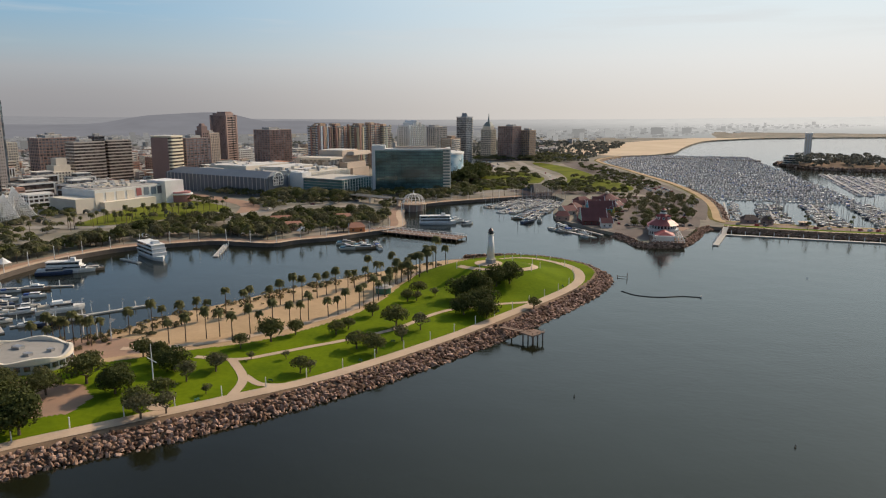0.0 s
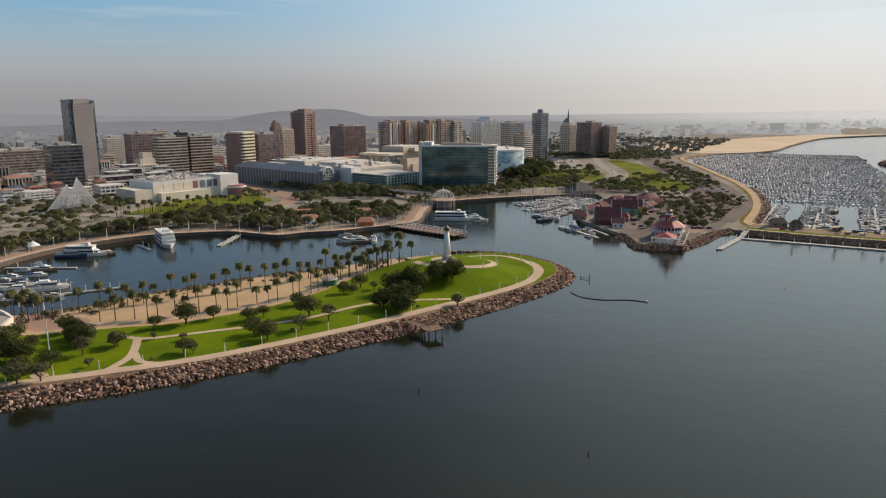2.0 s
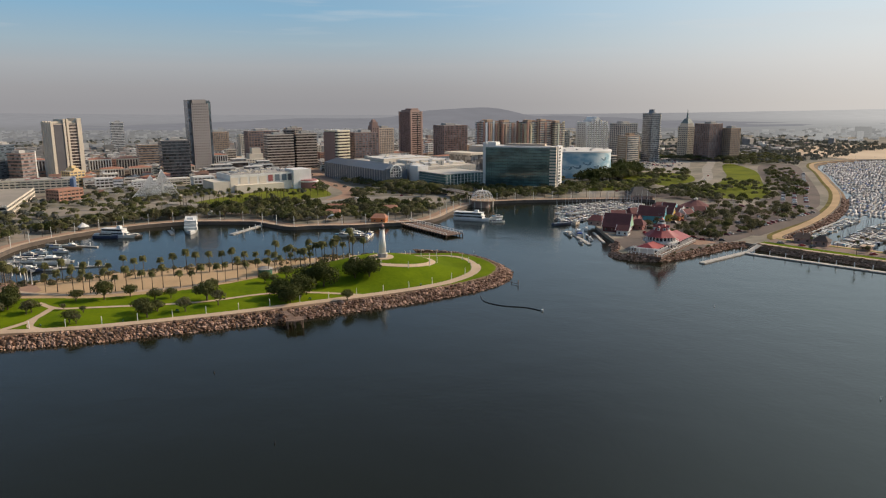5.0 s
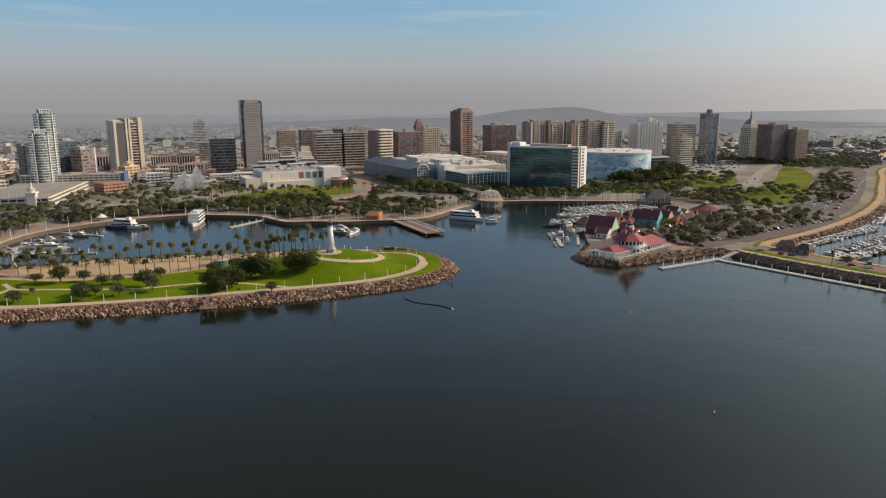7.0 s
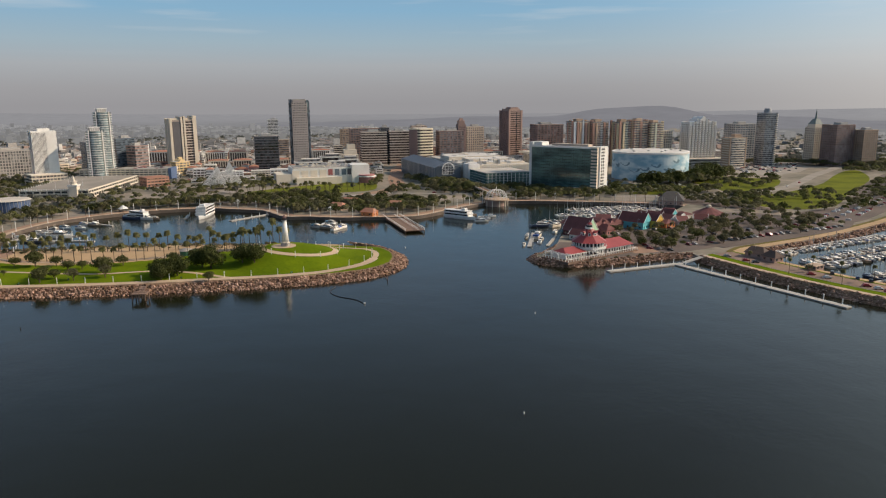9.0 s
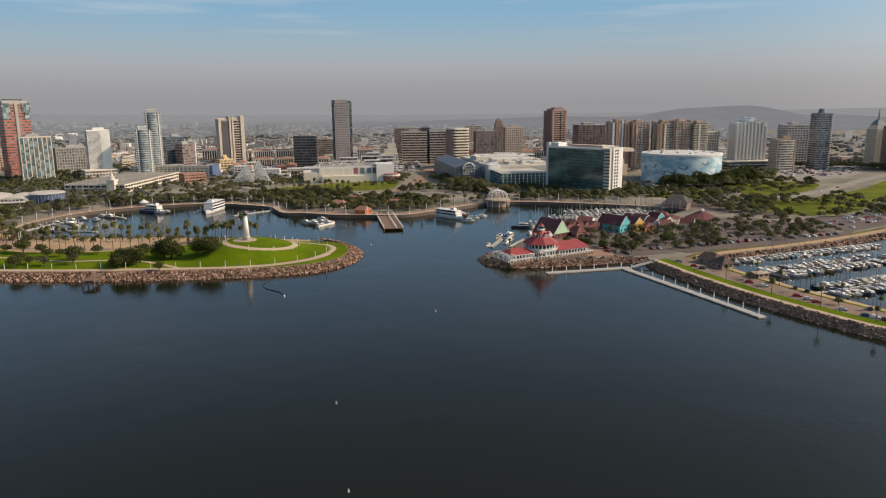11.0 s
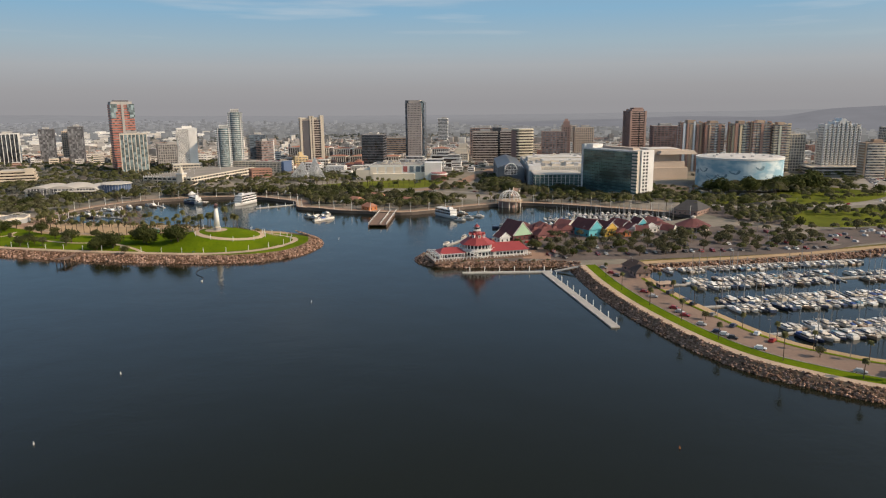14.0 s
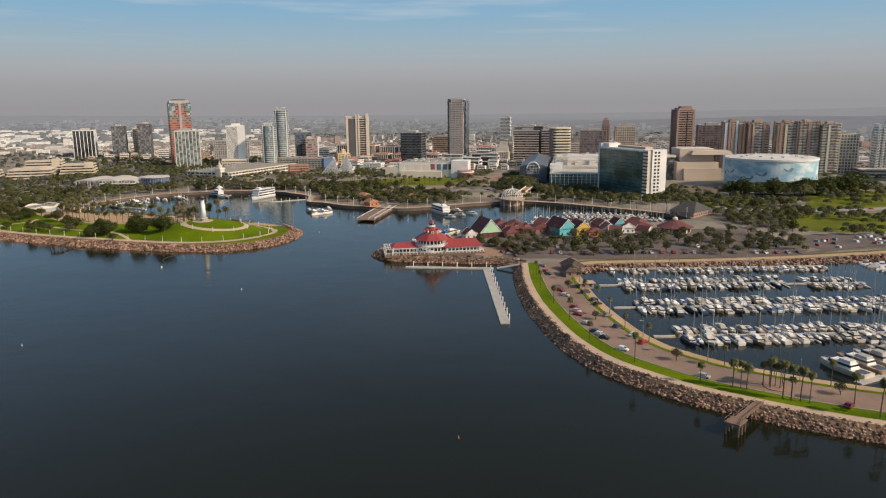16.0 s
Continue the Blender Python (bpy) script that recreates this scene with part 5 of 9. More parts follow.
part("glass_front", Geo().box(132, 22, 0, 52, 40, 16), GLASSTEAL, cv)
for k in range(6):
    part("terrace_band", Geo().box(126, -16, 2.6 + k * 3.3, 62.6, 60.6, 0.45), GREYCON, cv)
    if k < 5:
        part("terrace_band", Geo().box(132, 22, 2.4 + k * 3.3, 52.6, 40.6, 0.45), GREYCON, cv)
part("wing_roof", Geo().box(126, -16, 19, 60, 58, 0.8), PALEROOF, cv)
g = Geo()
for i in range(12):
    g.box(159, -44 + i * 5.2, 0, 0.5, 0.5, 19)
joined(part("colonnade", g, WHITE, cv))
n = 14
VAULT = surface("blue_grey_vault", (0.125, 0.145, 0.17), (0.09, 0.105, 0.125), scale=0.1, rough=0.4)
va = thing("exhibition_vault", "long blue-grey hall with an arched white gable", "building", -554, 751, FLAT, -0.204)
part("wall", Geo().box(0, 0, 0, 178, 36, 21), VAULT, va)
part("roof", Geo().gable(0, 0, 21, 178, 36, 6.4, 0, 8), VAULT, va)
g = Geo()
for i in range(26):
    g.box(-86 + i * 6.9, -18.1, 0, 1.0, 0.5, 21)
joined(part("wall_ribbing", g, GREYCON, va))
part("gable_wall", Geo().box(89.2, 0, 0, 0.8, 30, 23), VAULT, va)
g = Geo()
for i in range(n):
    a0, a1 = math.pi * i / n, math.pi * (i + 1) / n
    g.tube((90.4, 8.0 * math.cos(a0), 19 + 8.0 * math.sin(a0)), (90.4, 8.0 * math.cos(a1), 19 + 8.0 * math.sin(a1)), 0.9)
for yy in (-8, -4, 0, 4, 8):
    g.tube((90.4, yy, 12), (90.4, yy, 18.5 + math.sqrt(max(0, 62 - yy * yy))), 0.3, n=4)
for zz in (12, 15.5, 19, 22.5):
    g.tube((90.4, -7, zz), (90.4, 7, zz), 0.25, n=4)
joined(part("gable_arch", g, WHITE, va))
part("gable_glazing", Geo().cyl(0, 0, 0, 0.5, 7.6, n=24), OFFICEGLASS, va).matrix_basis = pose(89.6, 0, 19, 0, 90, 0)
part("gable_glazing", Geo().box(89.8, 0, 12, 0.5, 15.2, 7), OFFICEGLASS, va)

# cinema box with posters
cn = thing("cinema", "big white cinema box with a cluttered roof", "building", -566, 601, FLAT, -0.2)
part("hall", Geo().box(-14, 0, 0, 56, 96, 21), WHITE, cn)
for yy in (-44, -32, -20, -8):
    part("wall_panel", Geo().box(14.2, yy, 2, 0.5, 9, 16), OFFWHITE, cn)
part("front_wing", Geo().box(18, -14, 0, 9, 60, 9), OFFWHITE, cn)
part("east_box", Geo().box(6, 42, 0, 30, 24, 24), WHITE, cn)
part("side_wing", Geo().box(-8, -58, 0, 44, 22, 14), OFFWHITE, cn)
part("roof", Geo().box(-14, -6, 21, 52, 80, 0.6), ROOFGREY, cn)
POSTER = palette("poster_print", [(0.32, 0.10, 0.10), (0.12, 0.12, 0.14), (0.22, 0.18, 0.17), (0.14, 0.18, 0.22)], 0.6)
for i, yy in enumerate((2, 11, 20, 28)):
    part("poster", Geo().box(14.3, yy, 11, 0.3, 6, 8), POSTER, cn)
for i in range(38):
    part("rooftop_unit", Geo().box(-14 + rng.uniform(-23, 23), rng.uniform(-40, 28), 21.5, rng.uniform(2.5, 5), rng.uniform(2.5, 5), rng.uniform(1.2, 3)), METAL if i % 2 else OFFWHITE, cn)
part("corner_drum", Geo().cyl(20, 50, 0, 11, 11, n=24), PINK, cn)
part("drum_canopy", Geo().cyl(20, 50, 8, 9.5, 13, n=24), WHITE, cn)

# ---- plants ----
def leaves(rng, lobes, count, size):
    """Many small leaf cards on the skins of a few lobes (x, y, z, rx, rz)."""
    g = Geo()
    vol = [l[3] * l[3] * l[4] for l in lobes]
    for _ in range(count):
        x, y, z, rx, rz = rng.choices(lobes, vol)[0]
        d = Vector((rng.gauss(0, 1), rng.gauss(0, 1), rng.gauss(0.15, 1))).normalized()
        r = rng.uniform(0.72, 1.08)
        c = Vector((x + d.x * rx * r, y + d.y * rx * r, z + d.z * rz * r))
        nrm = (d + Vector((rng.uniform(-0.7, 0.7), rng.uniform(-0.7, 0.7), rng.uniform(-0.5, 0.7)))).normalized()
        a = nrm.orthogonal().normalized()
        a.rotate(Matrix.Rotation(rng.uniform(0, 6.28), 3, nrm))
        b = nrm.cross(a)
        s = size * rng.uniform(0.6, 1.3)
        g.add([c - a * s, c - b * s * 0.55, c + a * s, c + b * s * 0.55], [(0, 1, 2, 3)])
    return g


def limbs(rng, h, spread, r, n=4):
    g = Geo().tube((0, 0, -0.4), (0.1, 0.05, h * 0.55), r, r * 0.7, 7)
    for i in range(n):
        a = 6.28 * i / n + rng.uniform(-0.4, 0.4)
        g.tube((0.1, 0.05, h * rng.uniform(0.35, 0.55)), (spread * math.cos(a), spread * math.sin(a), h * rng.uniform(0.75, 1.0)), r * 0.5, r * 0.15, 5)
    return g


def tree_kind(name, label, seed, height, radius, count, size, leaf, trunk_h, flat=0.75, lobes=6):
    rng = random.Random(seed)
    t = thing(name, label, "tree", 0, 0, -500)
    stem = limbs(rng, trunk_h + radius * 0.4, radius * 0.5, 0.05 * radius + 0.12)
    if trunk_h > 0.2:
        part("trunk", stem, BARK, t)
    lb = []
    for i in range(lobes):
        a, q = 6.28 * i / lobes + rng.uniform(-0.5, 0.5), radius * rng.uniform(0.25, 0.6)
        rr = radius * rng.uniform(0.42, 0.62)
        lb.append((q * math.cos(a), q * math.sin(a), trunk_h + (height - trunk_h) * rng.uniform(0.3, 0.62), rr, rr * flat))
    lb.append((0, 0, trunk_h + (height - trunk_h) * 0.62, radius * 0.55, (height - trunk_h) * 0.36))
    part("crown", leaves(rng, lb, count, size), leaf, t)
    return t


def palm_kind(label, seed, height, fronds=44, length=2.9):
    rng = random.Random(seed)
    t = thing("palm_tree", label, "palm tree", 0, 0, -500)
    g, lean = Geo(), (rng.uniform(-0.5, 0.5), rng.uniform(-0.5, 0.5))
    n = 5
    for i in range(n):
        u, v = i / n, (i + 1) / n
        g.tube((lean[0] * u * u, lean[1] * u * u, height * u - (0.4 if i == 0 else 0)), (lean[0] * v * v, lean[1] * v * v, height * v), 0.29 - 0.11 * u, 0.29 - 0.11 * v, 6)
    part("trunk", g, BARK, t)
    g, top = Geo(), Vector((lean[0], lean[1], height))
    for i in range(fronds):
        a, up = 2.4 * i + rng.uniform(-0.2, 0.2), rng.uniform(-0.6, 1.35)
        out = Vector((math.cos(a), math.sin(a), 0))
        side = Vector((-out.y, out.x, 0))
        pts = []
        for k in range(4):
            u = k / 3
            p = top + out * length * u * math.cos(up * 0.7) + Vector((0, 0, length * (u * math.sin(up) - 0.75 * u * u)))
            w = (0.35, 0.85, 0.8, 0.12)[k]
            pts.append((p - side * w - Vector((0, 0, w * 0.35)), p, p + side * w - Vector((0, 0, w * 0.35))))
        vs = [q for tri in pts for q in tri]
        g.add(vs, [(3 * k + j, 3 * k + j + 1, 3 * k + j + 4, 3 * k + j + 3) for k in range(3) for j in range(2)])
    part("crown", g, FROND, t)
    return t


FIGS = [tree_kind("fig_tree", "broad dark-green fig tree on the lawn", s, 12.4, 7.6, 2600, 0.56, DARKLEAF, 1.4, 0.85, 9) for s in (11, 12)]
ROUNDS = [tree_kind("broadleaf_tree", "round green broadleaf tree", s, 7.4, 4.9, 1000, 0.44, LEAF, 1.9, 0.62, 8) for s in (21, 22, 23)]
OLIVES = [tree_kind("coral_tree", "loose olive-green tree with an open crown", s, 7.6, 4.4, 620, 0.46, LEAF2, 2.4, 0.6) for s in (31, 32)]
STREET = [tree_kind("street_tree", "dense green street tree", s, 9.5, 5.4, 560, 0.72, m, 2.2) for s, m in ((41, LEAF), (42, LEAF2), (43, DARKLEAF), (44, LEAF2))]
SHRUB = [tree_kind("shrub", "low scrubby bush on the sand", s, 1.8, 1.7, 150, 0.32, LEAF2, 0.1, 0.6, 4) for s in (51, 52)]
PALMS = [palm_kind("tall fan palm with a ragged crown", s, h) for s, h in ((61, 13.0), (62, 11.2), (63, 14.6), (64, 12.2))]
SLIM = [palm_kind("very tall slim palm beside the parking", s, h, 46, 2.4) for s, h in ((65, 14.5), (66, 12.6), (67, 16.0))]
SEEDS = FIGS + ROUNDS + OLIVES + STREET + SHRUB + PALMS + SLIM
RNG = random.Random(77)


def plant(kinds, x, y, z, size=1.0, group="", wild=0.18):
    k = RNG.choice(kinds)
    s = size * RNG.uniform(1 - wild, 1 + wild)
    o = copy_thing(k, pose(x, y, z, 0, 0, RNG.uniform(0, 360)) @ Matrix.Diagonal((s, s, s * RNG.uniform(0.92, 1.08), 1)))
    if group:
        o["group"] = group
    return o


# park trees: plan place and size
for x, y, s in ((-192, 150, 1.15), (-204, 154, 1.1), (-222, 150, 1.1), (-188, 185, 0.98), (-184, 211, 0.85), (-194, 215, 0.8), (-102, 320, 1.0), (-95, 329, 1.05), (-90, 319, 0.85), (-111, 347, 1.1), (-104, 351, 1.2), (-99, 370, 1.0), (-93, 376, 1.0)):
    plant(FIGS, x, y, pz(x, y), s, "park trees", 0.04)
for x, y, s in ((-205, 189, 1.5), (-170, 176, 1.25), (-170, 188, 1.15), (-206, 219, 1.15), (-211, 172, 1.2), (-170, 218, 0.95), (-240, 165, 1.4), (-252, 178, 1.4), (-236, 150, 1.3), (-196, 196, 0.9), (-230, 176, 1.1), (-214, 200, 1.1), (-168, 253, 1.45), (-163, 265, 0.9), (-146, 271, 0.95), (-144, 279, 0.8), (-129, 257, 1.1), (-125, 263, 0.95), (-119, 255, 1.15), (-125, 290, 1.6),
                (-72, 343, 0.8), (-136, 347, 1.1), (-143, 303, 0.95), (-137, 333, 0.85), (-175, 241, 0.8), (-137, 225, 0.85), (-210, 176, 1.2), (-216, 166, 1.2)):
    plant(ROUNDS, x, y, pz(x, y), s, "park trees", 0.06)
for x, y, s in ((-168, 215, 0.95), (-165, 172, 1.3), (-160, 178, 1.0), (-134, 227, 0.7), (-113, 290, 1.05), (-115, 273, 1.15), (-127, 348, 0.7), (-133, 336, 0.7), (-172, 203, 1.1), (-150, 236, 0.5), (-163, 231, 0.45), (-218, 182, 1.0), (-158, 196, 0.5)):
    plant(OLIVES, x, y, pz(x, y), s, "park trees", 0.06)
ROW_A = [(-206, 236), (-196, 248), (-184, 256), (-176, 271), (-168, 285), (-161, 298), (-155, 312), (-153, 340), (-156, 360), (-154, 381), (-150, 409)]
for x, y, s in ((-152, 372, 1.1), (-150, 384, 1.2), (-148, 392, 1.1), (-155, 378, 1.0), (-147, 404, 1.2), (-151, 410, 1.1), (-144, 414, 1.0), (-156, 364, 1.0), (-150, 396, 1.25)):
    plant(PALMS, x, y, pz(x, y), s, "beach palms", 0.04)
ROW_B = [(-236, 246), (-226, 259), (-220, 270), (-205, 286), (-192, 312), (-181, 334), (-174, 363), (-168, 390)]
for row, gap in ((ROW_A, 6.6), (ROW_B, 7.2)):
    for x, y, _ in even(spline(row, 3), gap):
        x, y = x + RNG.uniform(-2.2, 2.2), y + RNG.uniform(-1.5, 1.5)
        plant(PALMS, x, y, pz(x, y), 0.9, "beach palms", 0.14)
for x, y, _ in even(offset(village_line[-20:-3], 1.5), 9.5):
    plant(SHRUB, x, y, FLAT, 1.1, "bank bushes")
for x, y, _ in even(spline([(-262, 216), (-256, 226), (-244, 236)], 3), 4.5):
    plant(PALMS, x + RNG.uniform(-2, 2), y, pz(x, y), 0.9, "beach palms", 0.1)
for _ in range(75):
    u = RNG.random()
    i = int(u * (len(shore_n) - 1))
    x, y = shore_n[i][0] + RNG.uniform(4, 34), shore_n[i][1] - RNG.uniform(4, 22)
    if inside([x], [y], peninsula)[0] and y < 420:
        plant(SHRUB, x, y, pz(x, y), RNG.uniform(0.6, 1.3), "beach scrub")

# breakwater palms and bushes
for a, gap, kinds, s in ((12.5, 30, SLIM, 0.64), (34.0, 19, SLIM, 0.62), (27, 60, OLIVES, 0.6)):
    for x, y, _ in even(offset(break_line, a), gap, 6):
        if x > 60:
            plant(kinds, x + RNG.uniform(-1.2, 1.2), y + RNG.uniform(-1.2, 1.2), BZ, s, "breakwater palms", 0.12)
for dx, dy in ((0, 0), (1.5, 2), (3, -1), (-2, 1.5), (4, 3), (-1, -2.5), (2, 5)):
    plant(SLIM, 238 + dx * 0.8, 713 + dy * 0.8, BZ, 0.68, "breakwater palms", 0.08)
for x, y in ((239, 699), (240, 701.5), (241.5, 703), (250, 712), (251, 714.5), (252.5, 717), (254, 719.5), (256, 734), (267, 736)):
    plant(SLIM, x, y, BZ, 0.76, "breakwater palms", 0.08)
setting("planted_island", Geo().cyl(239.5, 715, BZ - 0.5, BZ + 0.25, 4.4, n=24), BRICKPAVE, "round planted traffic island")


WOODS = []


def scatter(poly, count, kinds, size, group, gap=4.0, things=1.0, radius=4.6):
    """Trees strewn over a stretch of ground; the share past the countable ones goes to the woods."""
    xs, ys = [p[0] for p in poly], [p[1] for p in poly]
    put, tries = [], 0
    while len(put) < count and tries < count * 30:
        tries += 1
        x, y = RNG.uniform(min(xs), max(xs)), RNG.uniform(min(ys), max(ys))
        if not inside([x], [y], poly)[0] or any((x - a) ** 2 + (y - b) ** 2 < gap * gap for a, b in put):
            continue
        put.append((x, y))
        if RNG.random() < things:
            plant(kinds, x, y, FLAT, size, group)
        else:
            WOODS.append((x, y, FLAT + 1.5, radius * size * RNG.uniform(0.6, 1.15)))


scatter([(-74, 690), (-66, 790), (-64, 850), (-40, 858), (4, 850), (8, 790), (4, 700), (-6, 668), (-30, 660)], 22, STREET, 0.85, "parking trees", 6, 0.5, 4.0)
for x, y in ((-244, 228), (-251, 227), (-240, 226), (-262, 230), (-272, 232)):
    plant(PALMS, x, y, pz(x, y), 0.9, "beach palms", 0.1)
scatter([(-46, 612), (-36, 630), (-26, 640), (-10, 650), (6, 656), (2, 664), (-20, 656), (-50, 640)], 12, STREET, 0.7, "headland trees", 4, 1.0)
# trees round the harbour
scatter([(-418, 300), (-424, 375), (-410, 425), (-380, 455), (-350, 470), (-335, 482), (-360, 500), (-400, 470), (-440, 430), (-452, 350), (-440, 290)], 125, STREET, 1.12, "harbour trees", 3.8, 0.16)
scatter([(-335, 472), (-305, 476), (-300, 495), (-275, 515), (-268, 545), (-256, 575), (-270, 605), (-288, 640), (-320, 640), (-350, 600), (-372, 540), (-365, 490)], 180, STREET, 1.12, "harbour trees", 3.9, 0.17)
scatter([(-395, 480), (-420, 440), (-470, 470), (-432, 520), (-400, 570), (-380, 540)], 50, STREET, 1.12, "harbour trees", 4.5, 0.3)
scatter([(-420, 290), (-400, 262), (-372, 235), (-330, 215), (-300, 205), (-300, 150), (-380, 130), (-470, 200), (-470, 280)], 95, STREET, 1.12, "harbour trees", 5, 0.15)
scatter([(-288, 655), (-292, 690), (-275, 735), (-235, 785), (-250, 800), (-290, 760), (-310, 700), (-305, 660)], 40, STREET, 0.85, "harbour trees", 5, 0.15)
scatter([(-480, 200), (-640, 330), (-560, 440), (-470, 440), (-455, 360), (-450, 260)], 110, STREET, 0.95, "", 6, 0.0)
scatter([(-640, -60), (-480, -60), (-330, 120), (-300, 150), (-420, 160), (-640, 100)], 150, STREET, 1.0, "", 6, 0.0)
for x, y, _ in even(offset(harbour_line, 16)[4:], 16):
    plant(PALMS, x, y, FLAT, 0.8, "harbour palms", 0.15)
# parking trees by the village, and the park beyond
scatter([(-84, 645), (-80, 700), (-78, 790), (-88, 850), (-40, 870), (0, 862), (6, 800), (4, 710), (-6, 668), (-40, 650)], 105, OLIVES, 0.95, "parking trees", 5.5, 0.55, 3.6)
scatter([(-98, 850), (-150, 850), (-185, 930), (-178, 1010), (-140, 930), (-110, 895), (-60, 900), (-40, 960), (-70, 1060), (-120, 1180), (-170, 1290), (-205, 1290), (-120, 1060), (-90, 930), (-50, 880)], 150, STREET, 0.9, "park trees", 6, 0.15)
scatter([(-200, 880), (-270, 830), (-300, 860), (-262, 970), (-240, 1000), (-320, 1040), (-330, 1100), (-260, 1145), (-210, 1030)], 85, STREET, 1.1, "park trees", 6, 0.1)
scatter([(-318, 965), (-298, 1010), (-300, 1060), (-330, 1095), (-360, 1095), (-330, 1050), (-312, 1010)], 40, STREET[2:3], 1.9, "arena trees", 5, 0.5)
scatter([(-440, 640), (-415, 700), (-380, 760), (-330, 760), (-330, 720), (-380, 660), (-400, 610)], 60, STREET, 0.95, "street trees", 5, 0.3)
scatter([(-290, 770), (-250, 830), (-262, 850), (-300, 800), (-350, 790), (-380, 770), (-340, 745)], 46, STREET, 1.0, "street trees", 5, 0.3)
scatter([(-470, 400), (-600, 440), (-640, 500), (-560, 520), (-545, 440), (-500, 390)], 60, STREET, 0.95, "", 5, 0.0)
scatter([(-470, 500), (-455, 600), (-475, 610), (-495, 530), (-520, 440), (-500, 420)], 30, PALMS, 0.9, "street palms", 5, 0.6)
scatter([(-560, 1100), (-330, 1130), (-480, 1300), (-600, 1300)], 60, STREET, 1.0, "", 6, 0.0)

scatter([(-455, 655), (-470, 700), (-425, 740), (-400, 790), (-375, 800), (-360, 770), (-410, 700), (-430, 650)], 60, STREET, 1.0, "", 5, 0.0)
scatter([(-300, 730), (-268, 770), (-240, 815), (-255, 845), (-285, 850), (-330, 790), (-330, 750)], 60, STREET, 1.1, "", 4.5, 0.0)
scatter([(-345, 860), (-300, 850), (-240, 850), (-215, 900), (-205, 950), (-290, 960), (-320, 1000), (-360, 940), (-390, 880)], 55, STREET, 1.0, "", 5, 0.0)
scatter([(-318, 960), (-300, 1010), (-300, 1070), (-330, 1130), (-400, 1140), (-425, 1110), (-380, 1075), (-330, 1040)], 48, STREET, 1.2, "", 5, 0.0)
scatter([(-620, 640), (-600, 700), (-470, 640), (-480, 620), (-560, 660)], 40, STREET, 0.85, "", 5, 0.0)
scatter([(-660, 60), (-560, 210), (-480, 240), (-470, 160), (-560, 60), (-640, -40)], 130, STREET, 1.1, "", 5, 0.0)
scatter([(-690, 150), (-640, 330), (-600, 330), (-600, 200)], 60, STREET, 1.0, "", 5, 0.0)
scatter([(-840, 100), (-700, 90), (-690, 330), (-790, 230)], 70, STREET, 1.0, "", 6, 0.0)
scatter([(-700, 540), (-580, 430), (-560, 520), (-580, 560)], 40, STREET, 0.8, "", 5, 0.0)
for x, y, _ in even([(-505, 470), (-470, 560), (-452, 615)], 7):
    plant(PALMS, x + RNG.uniform(-2, 2), y, FLAT, 0.8, "street palms", 0.15)

scatter([(-150, 930), (-155, 1010), (-180, 1080), (-120, 1040), (-100, 950)], 26, STREET, 1.1, "", 7, 0.0)

scatter([(-318, 925), (-300, 940), (-284, 990), (-288, 1035), (-312, 1012), (-320, 970)], 34, STREET[2:3], 2.0, "arena trees", 5, 0.3)
scatter([(-470, 60), (-400, 150), (-330, 190), (-300, 140), (-380, 40), (-440, 0)], 90, STREET, 1.0, "", 5, 0.0)
scatter([(-300, 150), (-262, 200), (-255, 170), (-290, 90), (-330, 60)], 40, STREET, 0.95, "", 5, 0.0)

scatter([(-1150, -200), (-760, -120), (-700, 40), (-720, 200), (-900, 260), (-1150, 200)], 250, STREET, 1.15, "", 9, 0.0)
scatter([(-700, 40), (-560, 60), (-540, 240), (-700, 250)], 70, STREET, 1.1, "", 7, 0.0)
scatter([(-960, 240), (-720, 200), (-700, 250), (-800, 300), (-960, 330)], 70, STREET, 1.1, "", 8, 0.0)
scatter([(-640, 400), (-520, 400), (-600, 520), (-700, 480)], 46, STREET, 1.0, "", 7, 0.0)

scatter([(-470, 690), (-455, 722), (-420, 728), (-376, 728), (-345, 745), (-350, 715), (-400, 690)], 52, STREET, 1.75, "", 5, 0.0)
scatter([(-560, 715), (-540, 733), (-470, 715), (-470, 700), (-520, 700)], 22, STREET, 1.1, "", 5, 0.0)

scatter([(-225, 868), (-190, 905), (-178, 960), (-140, 930), (-110, 900), (-100, 870), (-150, 852), (-190, 850)], 60, STREET, 0.95, "", 7, 0.0)
scatter([(-300, 840), (-232, 850), (-205, 900), (-215, 960), (-240, 980), (-262, 900)], 36, STREET, 1.1, "", 7, 0.0)

# ---- trees too far to count ----
def far_woods(name, label, places, leaf_size, per, mat):
    rng = random.Random(9)
    V, F = [], []
    for x, y, z, r in places:
        for _ in range(per):
            d = Vector((rng.gauss(0, 1), rng.gauss(0, 1), abs(rng.gauss(0, 0.8)))).normalized()
            c = Vector((x, y, z + r * 0.55)) + Vector((d.x * r, d.y * r, d.z * r * 0.7))
            a = d.orthogonal().normalized()
            a.rotate(Matrix.Rotation(rng.uniform(0, 6.28), 3, d))
            b, s = d.cross(a), r * leaf_size * rng.uniform(0.7, 1.3)
            o = len(V)
            V += [tuple(c - a * s), tuple(c - b * s * 0.7), tuple(c + a * s), tuple(c + b * s * 0.7)]
            F.append((o, o + 1, o + 2, o + 3))
    g = Geo()
    g.v, g.f = V, F
    return tagged(part(name, g, mat), label, "trees", "", "stuff")


